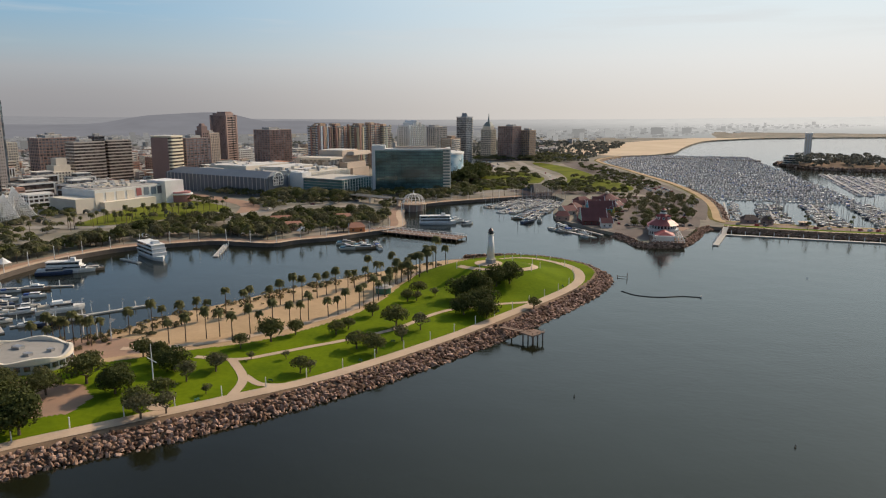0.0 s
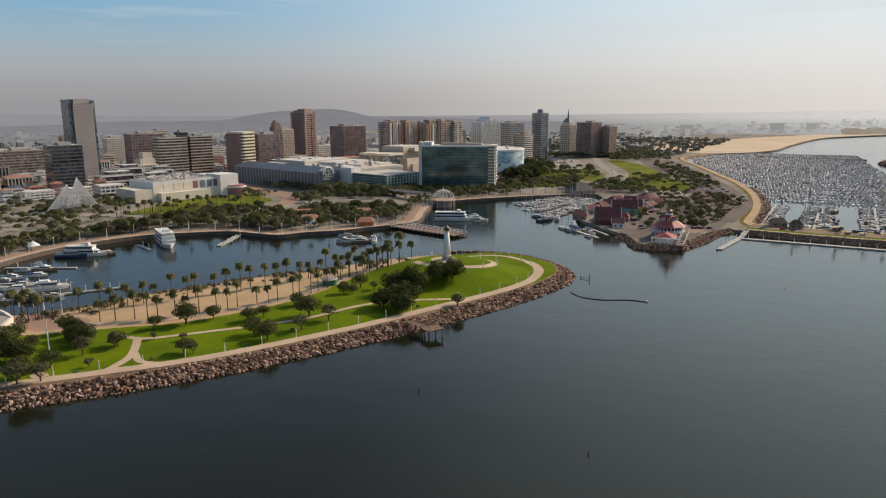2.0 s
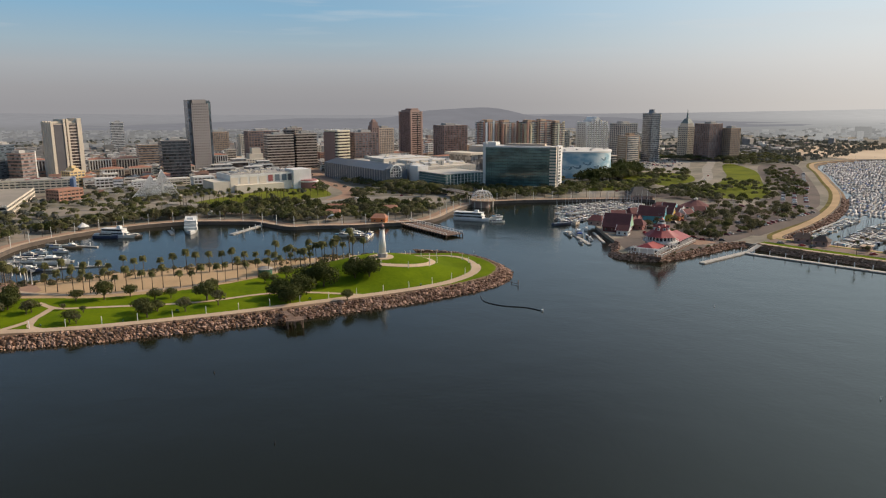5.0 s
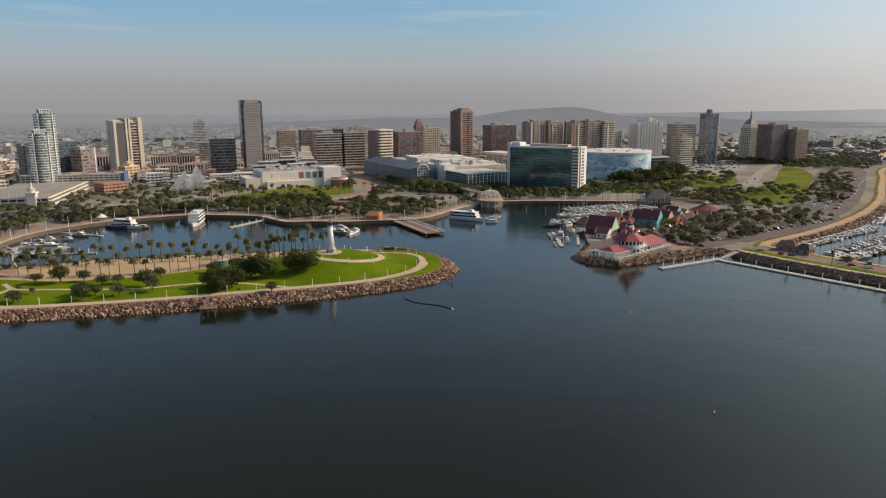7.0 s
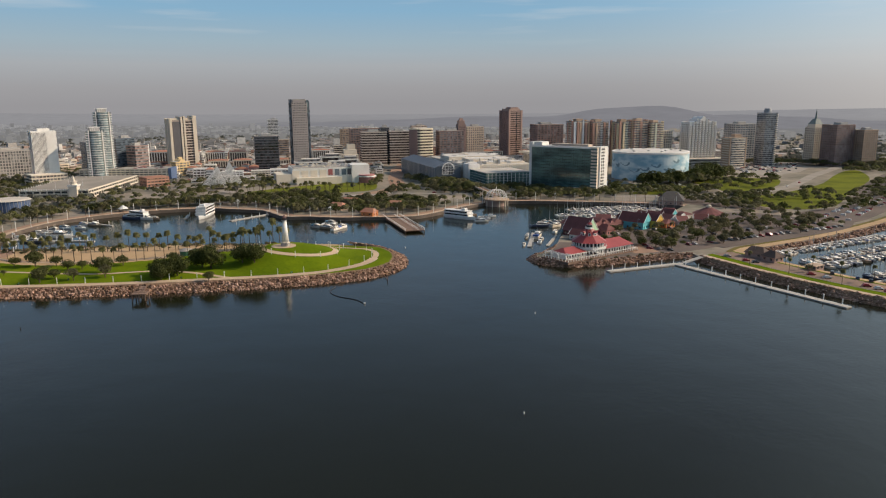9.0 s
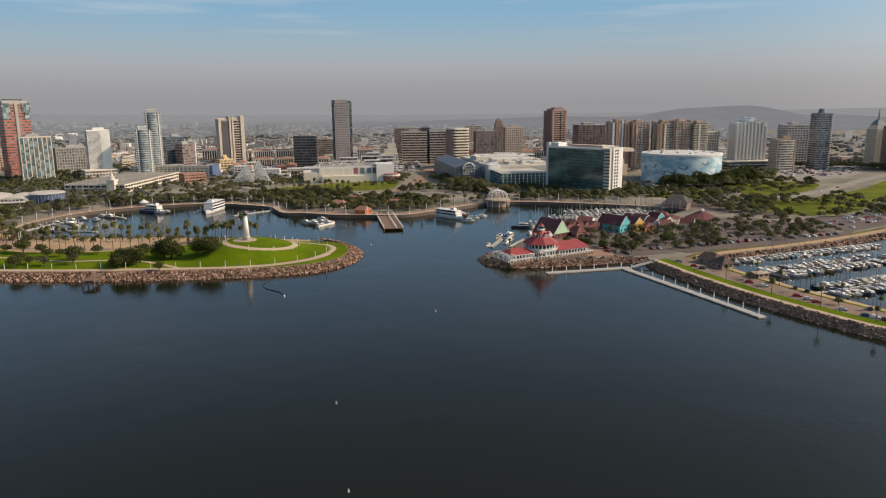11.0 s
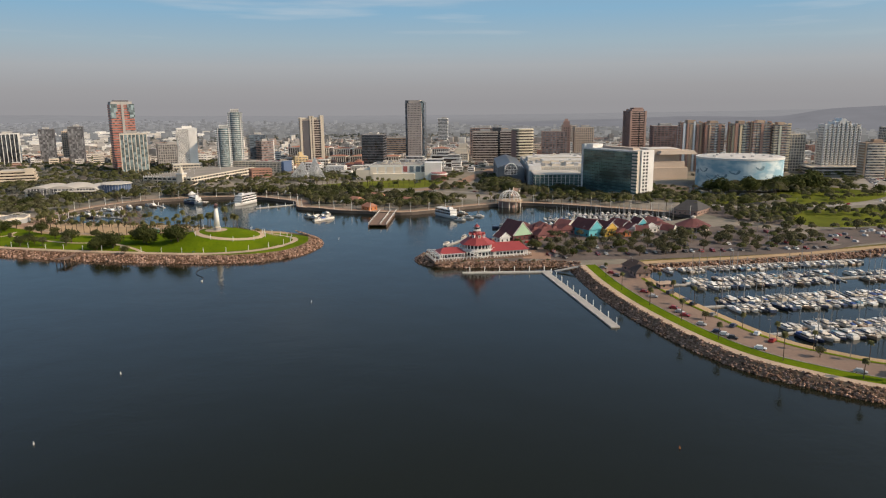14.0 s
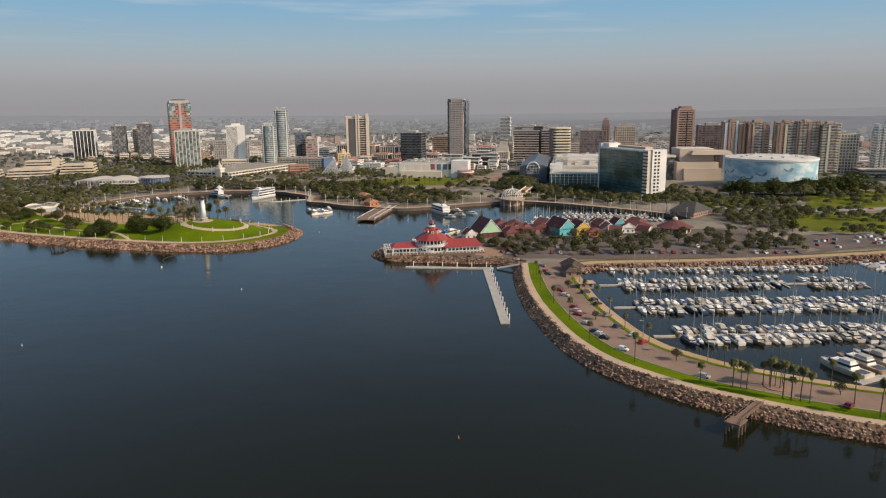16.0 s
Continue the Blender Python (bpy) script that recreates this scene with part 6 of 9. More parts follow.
scatter([(-500, 1275), (-440, 1290), (-380, 1360), (-300, 1385), (-270, 1430), (-330, 1450), (-400, 1385), (-470, 1300)], 90, STREET, 1.5, "", 5, 0.0)
scatter([(-290, 1300), (-230, 1330), (-200, 1480), (-330, 1600), (-400, 1620), (-330, 1480), (-290, 1400)], 120, STREET, 1.2, "", 6, 0.0)
far_woods("harbour_woods", "dense olive-green trees behind the harbour and in the parks", WOODS[::2], 0.2, 120, LEAF2)
far_woods("harbour_woods", "dense dark green trees behind the harbour and in the parks", WOODS[1::2], 0.2, 120, LEAF)
SCRUB = surface("dry_beach_scrub", (0.20, 0.165, 0.075), (0.11, 0.095, 0.045), scale=0.3, rough=0.9, fine=1.5, island=0.35, spec=0.1, through=0.3)
rng = random.Random(19)
low = []
for _ in range(150):
    x, y = shore_n[rng.randrange(8, len(shore_n) - 4)]
    x, y = x + rng.uniform(3, 30) * rng.random() ** 0.6, y - rng.uniform(1, 14)
    if inside([x], [y], peninsula)[0] and y < 430:
        low.append((x, y, pz(x, y) - 0.5, rng.uniform(0.9, 2.2)))
far_woods("dry_scrub", "low dry olive-brown scrub on the sand", low, 0.22, 60, SCRUB)
rng = random.Random(15)
spots = []
while len(spots) < 6500:
    u = rng.random() ** 0.8
    x, y = -480 - 1700 * u, rng.uniform(-900, 2600) + u * rng.uniform(-600, 1500)
    if y - x < 4250 and math.hypot(x - 150, y - 400) < 2300:
        spots.append((x, y, FLAT, rng.uniform(2.2, 4.6)))
for _ in range(900):
    x = rng.uniform(-600, -190)
    spots.append((x, 1400 + rng.random() ** 1.2 * 800, FLAT, rng.uniform(3, 6)))
for _ in range(420):
    spots.append((rng.uniform(-640, -420), rng.uniform(-260, 330), FLAT, rng.uniform(3, 6)))
far_woods("distant_trees", "trees greyed by painted haze, scattered through the distant town", spots, 0.55, 16, FARLEAF)
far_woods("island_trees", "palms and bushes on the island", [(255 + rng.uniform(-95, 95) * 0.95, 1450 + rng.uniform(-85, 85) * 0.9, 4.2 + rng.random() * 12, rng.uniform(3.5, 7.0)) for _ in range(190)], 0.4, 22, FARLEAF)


# ---- boulders ----
def boulder(rng, r):
    """Twelve-cornered lumps, squashed and dented."""
    t = (1 + 5 ** 0.5) / 2
    base = [(-1, t, 0), (1, t, 0), (-1, -t, 0), (1, -t, 0), (0, -1, t), (0, 1, t), (0, -1, -t), (0, 1, -t), (t, 0, -1), (t, 0, 1), (-t, 0, -1), (-t, 0, 1)]
    faces = [(0, 11, 5), (0, 5, 1), (0, 1, 7), (0, 7, 10), (0, 10, 11), (1, 5, 9), (5, 11, 4), (11, 10, 2), (10, 7, 6), (7, 1, 8), (3, 9, 4), (3, 4, 2), (3, 2, 6), (3, 6, 8), (3, 8, 9), (4, 9, 5), (2, 4, 11), (6, 2, 10), (8, 6, 7), (9, 8, 1)]
    rot = Euler((rng.uniform(0, 6), rng.uniform(0, 6), rng.uniform(0, 6))).to_matrix()
    sx, sy, sz = rng.uniform(0.75, 1.45), rng.uniform(0.6, 1.15), rng.uniform(0.5, 0.95)
    vs = []
    for p in base:
        k = r * rng.uniform(0.62, 1.2) / 1.9
        q = rot @ Vector(p)
        vs.append(Vector((q.x * sx * k, q.y * sy * k, q.z * sz * k)))
    return vs, faces


def riprap(name, label, line, width, top, gap, size, rng, near=None, limit=0, from_top=True):
    """Boulders tipped down a bank: those on a near stretch are pieces of their own, the rest joined."""
    meshes = []
    for i in range(10):
        vs, fs = boulder(random.Random(100 + i), 1.0)
        meshes.append(Geo().add(vs, fs).mesh("boulder", ROCK))
    root = tagged(new(name, Geo().add([(0, 0, -3), (0.1, 0, -3), (0, 0.1, -3)], [(0, 1, 2)]).mesh(name, ROCKS)), label, "", "", "structure")
    g, made = Geo(), 0
    rows = max(2, round(width / gap))
    for j in range(rows):
        u = (j + 0.5) / rows
        for x, y, a in even(offset(line, width * u - 0.8), gap):
            x, y = x + rng.uniform(-0.45, 0.45) * gap, y + rng.uniform(-0.45, 0.45) * gap
            z = -0.5 + (top + 0.3) * u + rng.uniform(-0.15, 0.35)
            r = size * rng.uniform(0.65, 1.35)
            if near and made < limit and inside([x], [y], near)[0]:
                o = part("boulder", rng.choice(meshes), ROCK, root)
                o.matrix_basis = pose(x, y, z, rng.uniform(0, 360), rng.uniform(0, 360), rng.uniform(0, 360)) @ Matrix.Scale(r, 4)
                made += 1
            else:
                vs, fs = boulder(rng, r)
                g.add([v + Vector((x, y, z)) for v in vs], fs)
    tagged(part("joined_boulders", g, ROCKS, root), "", "", "", "stuff")
    return root


riprap("park_riprap", "bank of reddish-brown granite boulders", shore_s, 9.8, 4.0, 1.38, 0.96, random.Random(3), [(-185, 120), (-110, 190), (-90, 240), (-120, 262), (-200, 150)], 300)
riprap("breakwater_riprap", "bank of grey-brown boulders below the walk", break_line, 6.2, 4.2, 0.92, 0.74, random.Random(4), [(190, 640), (240, 650), (300, 720), (270, 730), (225, 690), (190, 660)], 90)
riprap("headland_riprap", "bank of brown boulders round the restaurant", offset(village_line[-34:], -4.0), 6.2, 3.4, 1.2, 0.92, random.Random(5))
riprap("marina_riprap", "bank of brown rocks below the marina walk", offset(marina_line[:40], -6.5), 8.0, 2.6, 2.1, 1.3, random.Random(6))
isl_line = isl + isl[:1]
riprap("island_riprap", "ring of dark rocks round the island", offset(isl_line, -3), 5, 5, 4.5, 3.2, random.Random(8))

# ---- lighthouse ----
lz = top_z + 0.25
lh = thing("lighthouse", "slim white lighthouse with a red-brown lantern on a grey base", "lighthouse", LIGHT_X, LIGHT_Y, lz)
part("base", Geo().cyl(0, 0, 0, 2.3, 3.2, 3.0, 6), GREYCON, lh, "six-sided grey stone base")
part("base_cap", Geo().cyl(0, 0, 2.3, 2.6, 3.3, 3.3, 6), OFFWHITE, lh)
part("door", Geo().box(2.75, 0, 0, 0.3, 1.2, 2.0), BLACK, lh)
part("tower", Geo().cyl(0, 0, 2.6, 17.2, 2.45, 1.45, 24), WHITE, lh, smooth=True)
gal = part("gallery", Geo().cyl(0, 0, 17.2, 17.6, 1.5, 2.1, 20), WHITE, lh)
g = Geo()
for i in range(14):
    a, b = 2 * math.pi * i / 14, 2 * math.pi * (i + 1) / 14
    g.tube((2.05 * math.cos(a), 2.05 * math.sin(a), 17.6), (2.05 * math.cos(a), 2.05 * math.sin(a), 18.5), 0.06, n=4)
    g.tube((2.05 * math.cos(a), 2.05 * math.sin(a), 18.5), (2.05 * math.cos(b), 2.05 * math.sin(b), 18.5), 0.06, n=4)
part("railing", g, BLACK, gal)
LANTERN = surface("dark_red_lantern", (0.17, 0.085, 0.07), (0.12, 0.06, 0.05), scale=0.5, rough=0.5)
lan = part("lantern", Geo().cyl(0, 0, 17.6, 19.6, 1.3, 1.3, 10), GLASSDARK, lh)
g = Geo()
for i in range(10):
    a = 2 * math.pi * i / 10
    g.tube((1.3 * math.cos(a), 1.3 * math.sin(a), 17.6), (1.3 * math.cos(a), 1.3 * math.sin(a), 19.6), 0.1, n=4)
part("glazing_bars", g, LANTERN, lan)
part("lantern_roof", Geo().cyl(0, 0, 19.6, 21.2, 1.75, 0.25, 16), LANTERN, lan)
part("finial", Geo().cyl(0, 0, 21.2, 22.0, 0.12, 0.05, 6), BLACK, lh)

# white bollard lamps along the walks
lamp = thing("lamp_post", "short white lamp post beside the walk", "lamp post", 0, 0, -500, 0, "walk lamps")
lamp_shaft = part("post", Geo().cyl(0, 0, -0.3, 3.6, 0.2, 0.17, 8), WHITE, lamp)
part("cap", Geo().cyl(0, 0, 3.6, 3.85, 0.26, 0.12, 8), WHITE, lamp_shaft)
tall = thing("street_lamp", "tall slim street lamp with a short arm", "street lamp", 0, 0, -500, 0, "street lamps")
part("pole", Geo().cyl(0, 0, -0.3, 9, 0.14, 0.08, 6), METAL, tall)
lamp_arm = part("arm", Geo().tube((0, 0, 8.8), (1.4, 0, 9.2), 0.06, n=5), METAL, tall)
part("head", Geo().box(1.6, 0, 9.05, 0.8, 0.3, 0.18), GREYCON, lamp_arm)
pole = thing("light_pole", "white pole on the harbour promenade", "light pole", 0, 0, -500, 0, "promenade poles")
part("shaft", Geo().cyl(0, 0, -0.3, 8.5, 0.28, 0.2, 8), WHITE, pole)
part("finial", Geo().cyl(0, 0, 8.5, 9.6, 0.35, 0.05, 8), WHITE, pole)
SEEDS += [lamp, tall, pole]
for x, y, _ in even(offset(walk_line[:split], 3.4), 15.9, 11):
    copy_thing(lamp, pose(x, y, pz(x, y)))
for x, y, _ in even(offset(walk_line[split:], 2.6), 11, 5):
    if y > 380:
        copy_thing(lamp, pose(x, y, pz(x, y)))
for a in np.linspace(-2.2, 2.6, 9):
    x, y = -112 + 28 * math.cos(a), 412 + 28 * math.sin(a)
    copy_thing(lamp, pose(x, y, pz(x, y)))
for x, y, a in even(offset(break_line, 33.8), 34, 20):
    copy_thing(tall, pose(x, y, BZ, 0, 0, math.degrees(a) - 90))
for x, y, a in even(offset(harbour_line, 2.0)[8:], 21):
    copy_thing(pole, pose(x, y, FLAT))
for x, y in ((-74, 690), (-50, 720), (-60, 780), (-30, 760), (-25, 820), (-70, 840), (-10, 800), (-150, 900), (-190, 960), (-205, 880)):
    copy_thing(tall, pose(x, y, FLAT, 0, 0, RNG.uniform(0, 360)))

# cross-armed mast on the lawn
mast = thing("flag_mast", "tall white mast with a yard", "mast", -178, 193, pz(-178, 193))
part("shaft", Geo().cyl(0, 0, -0.4, 17, 0.3, 0.12, 8), WHITE, mast)
part("yard", Geo().tube((-3.4, 1.6, 11), (3.4, -1.6, 11), 0.13, n=6), WHITE, mast)

# park benches
bench = thing("park_bench", "green metal park bench on the lawn edge", "bench", 0, 0, -500, 0, "park benches")
PAINTGREEN = surface("green_bench_paint", (0.05, 0.16, 0.10), (0.04, 0.12, 0.08), scale=0.5, rough=0.6)
part("seat", Geo().box(0, 0, 0.42, 2.0, 0.5, 0.08), PAINTGREEN, bench)
part("backrest", Geo().box(0, 0.27, 0.55, 2.0, 0.08, 0.45), PAINTGREEN, bench)
for sx in (-0.8, 0.8):
    part("leg", Geo().box(sx, 0, -0.1, 0.1, 0.45, 0.52), BLACK, bench)
SEEDS.append(bench)
for x, y in ((-157, 190), (-143, 214), (-121, 244), (-88, 330), (-66, 392), (-118, 270)):
    copy_thing(bench, pose(x, y, pz(x, y), 0, 0, RNG.uniform(0, 360)))


# ---- piers and docks ----
def pier(name, label, pts, wid, z, platform, rot):
    t = thing(name, label, "pier", 0, 0, 0)
    (x0, y0), (x1, y1) = pts
    L, a = math.hypot(x1 - x0, y1 - y0), math.atan2(y1 - y0, x1 - x0)
    n = round(L / 1.1)
    me = Geo().box(0, 0, 0, 1.06, wid, 0.3).mesh("plank", TIMBER)
    for i in range(n):
        o = part("plank", me, TIMBER, t)
        o.matrix_basis = pose(x0 + (x1 - x0) * (i + 0.5) / n, y0 + (y1 - y0) * (i + 0.5) / n, z, 0, 0, math.degrees(a))
    for s in (-1, 1):
        part("rail", Geo().box((x0 + x1) / 2 - s * wid / 2 * math.sin(a), (y0 + y1) / 2 + s * wid / 2 * math.cos(a), z + 1.0, L, 0.12, 0.14, a), TIMBER, t)
    part("platform", Geo().box(x1, y1, z - 0.1, platform, platform * 0.8, 0.5, rot), TIMBER, t)
    g = Geo()
    for i in (-1, 0, 1):
        for j in (-1, 1):
            px = x1 + i * platform * 0.42 * math.cos(rot) - j * platform * 0.32 * math.sin(rot)
            py = y1 + i * platform * 0.42 * math.sin(rot) + j * platform * 0.32 * math.cos(rot)
            part("stilt", Geo().cyl(px, py, -2, z, 0.32, n=8), TIMBER, t)
            part("rail_post", Geo().cyl(px * 1.0, py, z + 0.4, z + 1.5, 0.09, n=6), TIMBER, t)
    for k in (0.35, 0.7):
        part("stilt", Geo().cyl(x0 + (x1 - x0) * k, y0 + (y1 - y0) * k, -2, z, 0.3, n=8), TIMBER, t)
    for s in (-1, 1):
        part("platform_rail", Geo().box(x1 - s * platform * 0.4 * math.sin(rot), y1 + s * platform * 0.4 * math.cos(rot), z + 1.3, platform, 0.12, 0.12, rot), TIMBER, t)
    return t


pier("fishing_pier", "brown timber fishing pier on piles", ((-80, 308), (-64, 304)), 3.2, 3.7, 8.6, 1.1)
pier("breakwater_pier", "brown timber pier off the breakwater", ((252, 703), (267, 688)), 3.0, 3.9, 6.5, 2.36)


def dock(label, p, q, wid, posts, z=0.7, group="floating docks", white=True):
    t = thing("floating_dock", label, "dock", 0, 0, 0, 0, group)
    L, a = math.hypot(q[0] - p[0], q[1] - p[1]), math.atan2(q[1] - p[1], q[0] - p[0])
    n = max(1, round(L / 13))
    me = Geo().box(0, 0, 0, L / n - 0.12, wid, 0.8).mesh("deck_section", DOCKGREY)
    for i in range(n):
        o = part("deck_section", me, DOCKGREY, t)
        o.matrix_basis = pose(p[0] + (q[0] - p[0]) * (i + 0.5) / n, p[1] + (q[1] - p[1]) * (i + 0.5) / n, z - 0.75, 0, 0, math.degrees(a))
    if posts:
        me = Geo().cyl(0, 0, -2, 3.4, 0.3, 0.3, 8).cyl(0, 0, 3.4, 4.0, 0.36, 0.05, 8).mesh("mooring_post", WHITE)
        for i in range(posts):
            u = (i + 0.5) / posts
            o = part("mooring_post", me, WHITE, t)
            o.location = (p[0] + (q[0] - p[0]) * u - math.sin(a) * (wid / 2 + 0.3), p[1] + (q[1] - p[1]) * u + math.cos(a) * (wid / 2 + 0.3), 0)
    return t


dock("long grey concrete float with white posts", (19, 574), (27, 632), 4.2, 6)
dock("long grey concrete float with a row of white posts", (27, 627), (146, 626), 4.6, 11)
gw = thing("gangway", "grey steel gangway down to the float", "gangway", 0, 0, 0)
part("deck", Geo().add([(25, 634, 0.75), (29, 634, 0.75), (31, 652, 4.1), (27, 652, 4.1)], [(0, 1, 2, 3)]).add([(25, 634, 0.5), (29, 634, 0.5), (31, 652, 3.85), (27, 652, 3.85)], [(3, 2, 1, 0)]), DOCKGREY, gw)
for s in (0, 4):
    part("handrail", Geo().tube((25 + s, 634, 1.8), (27 + s, 652, 5.1), 0.09, n=5), METAL, gw)

# harbour docks and the timber landing
for p, q, w, n in (((-384, 290), (-343, 314), 2.2, 3), ((-352, 258), (-326, 276), 2.2, 3), ((-334, 248), (-303, 283), 2.4, 4), ((-305, 240), (-270, 294), 2.4, 5), ((-300, 232), (-340, 256), 2.2, 0), ((-338, 455), (-316, 412), 4, 5), ((-386, 352), (-366, 346), 3, 0), ((-374, 385), (-352, 378), 3, 2)):
    dock("narrow grey harbour float with white posts", p, q, w, n)
ld = thing("landing_pier", "wide timber landing pier with rails", "pier", 0, 0, 0)
L, a = math.hypot(82, 17), math.atan2(-17, 82)
me = Geo().box(0, 0, 0, 1.96, 17.0, 0.6).mesh("plank", TIMBER)
for i in range(42):
    u = (i + 0.5) / 42
    part("plank", me, TIMBER, ld).matrix_basis = pose(-254 + 82 * u, 549.5 - 17 * u, 1.6, 0, 0, math.degrees(a))
me = Geo().cyl(0, 0, -2, 1.7, 0.4, n=8).mesh("stilt", TIMBER)
post = Geo().box(0, 0, 0, 0.32, 0.32, 1.7).mesh("rail_post", WHITE)
for i in range(20):
    u = i / 19
    for s_ in (-8.2, 8.2):
        x, y = -254 + 82 * u - s_ * math.sin(a), 549.5 - 17 * u + s_ * math.cos(a)
        part("stilt", me, TIMBER, ld).location = (x, y, 0)
    for s_ in (-8.2, 8.2, 2.6):
        part("rail_post", post, OFFWHITE, ld).location = (-254 + 82 * u - s_ * math.sin(a), 549.5 - 17 * u + s_ * math.cos(a), 2.2)
for s_ in (-8.2, 8.2, 2.6):
    part("rail", Geo().box(-213 - s_ * math.sin(a), 541 + s_ * math.cos(a), 3.7, 82, 0.36, 0.32, a), WHITE, ld)

# floating boom and channel stick, buoys
boom = thing("floating_boom", "dark floating boom on the water", "boom", 0, 0, 0)
g = Geo()
bl = spline([(-35, 409), (-26, 402), (-14, 402), (-2, 408), (8, 409)], 1.5)
for (x0, y0), (x1, y1) in zip(bl, bl[1:]):
    g.tube((x0, y0, 0.12), (x1, y1, 0.12), 0.28, n=6)
part("float_line", g, BLACK, boom)
part("end_float", Geo().cyl(8, 409, -0.2, 0.9, 0.5, n=10), WHITE, boom)
stick = thing("channel_marker", "dark wooden channel marker with a crossbar", "marker", -35, 443, 0)
part("stilt", Geo().cyl(0, 0, -2, 3.2, 0.22, n=8), TIMBER, stick)
part("crossbar", Geo().tube((-6, 1, 0.7), (0, 0, 0.7), 0.16, n=6), TIMBER, stick)
part("second_pile", Geo().cyl(-6, 1, -2, 1.4, 0.2, n=8), TIMBER, stick)
for x, y, c in ((-36, 246, BLACK), (35, 229, BLACK), (166, 402, WHITE), (227, 391, WHITE), (70, 478, WHITE), (-119, 497, WHITE), (267, 597, ORANGE)):
    b = thing("buoy", "small white water buoy" if c is WHITE else ("small orange water buoy" if c is ORANGE else "small dark water buoy"), "buoy", x, y, 0)
    fl_b = part("float", Geo().cyl(0, 0, -0.3, 0.35, 0.32, 0.26, 10), c, b)
    part("topmark", Geo().cyl(0, 0, 0.35, 1.1, 0.15, 0.08, 8), c, fl_b)


# ---- boats ----
def hull(L, B, H, rake=0.12, bluff=0.5):
    """A lofted hull, bow towards +x, waterline at z = 0."""
    g, rows = Geo(), []
    n = 9
    for i in range(n):
        u = i / (n - 1)
        x = -L / 2 + L * u
        half = B / 2 * (1 - max(0, (u - bluff) / (1 - bluff)) ** 2.2) * (0.9 + 0.1 * min(1, u / 0.3))
        half = max(half, 0.04)
        sheer = H * (1 + 0.28 * max(0, u - 0.35) ** 1.5)
        xr = x + rake * L * max(0, u - 0.7)
        rows.append([(x, -half * 0.75, -0.5), (xr, -half, sheer * 0.55), (xr, -half, sheer), (xr, half, sheer), (xr, half, sheer * 0.55), (x, half * 0.75, -0.5)])
    for r in rows:
        g.v += r
    for i in range(n - 1):
        for j in range(5):
            a = i * 6 + j
            g.f.append((a, a + 6, a + 7, a + 1))
    g.f.append((0, 1, 2, 3, 4, 5))
    g.f.append(tuple(range((n - 1) * 6 + 5, (n - 1) * 6 - 1, -1)))
    return g


def motor_boat(seed, L, B, label, fly=True, cover=False, dark=False):
    rng = random.Random(seed)
    t = thing("motor_boat", label, "boat", 0, 0, -500, 0, "moored boats")
    H = 0.085 * L + 0.3
    part("hull", hull(L, B, H), HULLDARK if dark else HULLMIX, t)
    ch = 0.065 * L + 0.45
    cab = part("cabin", Geo().box(0.04 * L, 0, H * 0.95, 0.5 * L, B * 0.76, ch, 0, 0.86), CABINMIX, t)
    part("window_band", Geo().box(0.045 * L, 0, H + ch * 0.38, 0.475 * L, B * 0.76, ch * 0.42), GLASSDARK, cab, "dark tinted windows")
    g = Geo()
    for sy in (-1, 1):
        g.tube((0.46 * L, sy * 0.06 * B, H + 0.75), (0.2 * L, sy * 0.42 * B, H + 0.65), 0.05, n=4)
        g.tube((0.46 * L, sy * 0.06 * B, H), (0.46 * L, sy * 0.06 * B, H + 0.75), 0.05, n=4)
        g.tube((0.2 * L, sy * 0.42 * B, H), (0.2 * L, sy * 0.42 * B, H + 0.65), 0.05, n=4)
    part("bow_rail", g, METAL, t)
    if not cover:
        part("cockpit", Geo().box(-0.36 * L, 0, H * 0.97, 0.2 * L, B * 0.62, 0.1), GLASSDARK, t, "dark open cockpit")
    if fly:
        part("flybridge", Geo().box(-0.03 * L, 0, H + ch * 0.95, 0.26 * L, B * 0.58, 0.05 * L, 0, 0.85).cyl(-0.13 * L, 0, H + ch, H + ch + 0.26 * L, 0.09, 0.05, 5), CABINMIX, t)
    if cover:
        part("canvas_cover", Geo().box(-0.32 * L, 0, H * 0.9, 0.3 * L, B * 0.78, ch * 0.8, 0, 0.8), CANVAS, t)
    return t


def sail_boat(seed, L, B, label, dark=False):
    t = thing("sailing_boat", label, "boat", 0, 0, -500, 0, "moored boats")
    H = 0.09 * L + 0.2
    part("hull", hull(L, B, H, 0.16, 0.3), HULLDARK if dark else HULLMIX, t)
    part("cabin", Geo().box(0.02 * L, 0, H * 0.95, 0.42 * L, B * 0.55, 0.7, 0, 0.85), CABINMIX, t)
    spar = part("mast", Geo().cyl(0.08 * L, 0, H, H + 1.5 * L, 0.24, 0.13, 6).tube((0.08 * L - 1.1, 0, H + 0.85 * L), (0.08 * L + 1.1, 0, H + 0.85 * L), 0.07, n=4), METAL, t)
    part("furled_sail", Geo().tube((0.05 * L, 0, H + 1.95), (-0.34 * L, 0, H + 1.85), 0.24, n=6), CANVAS, spar)
    return t


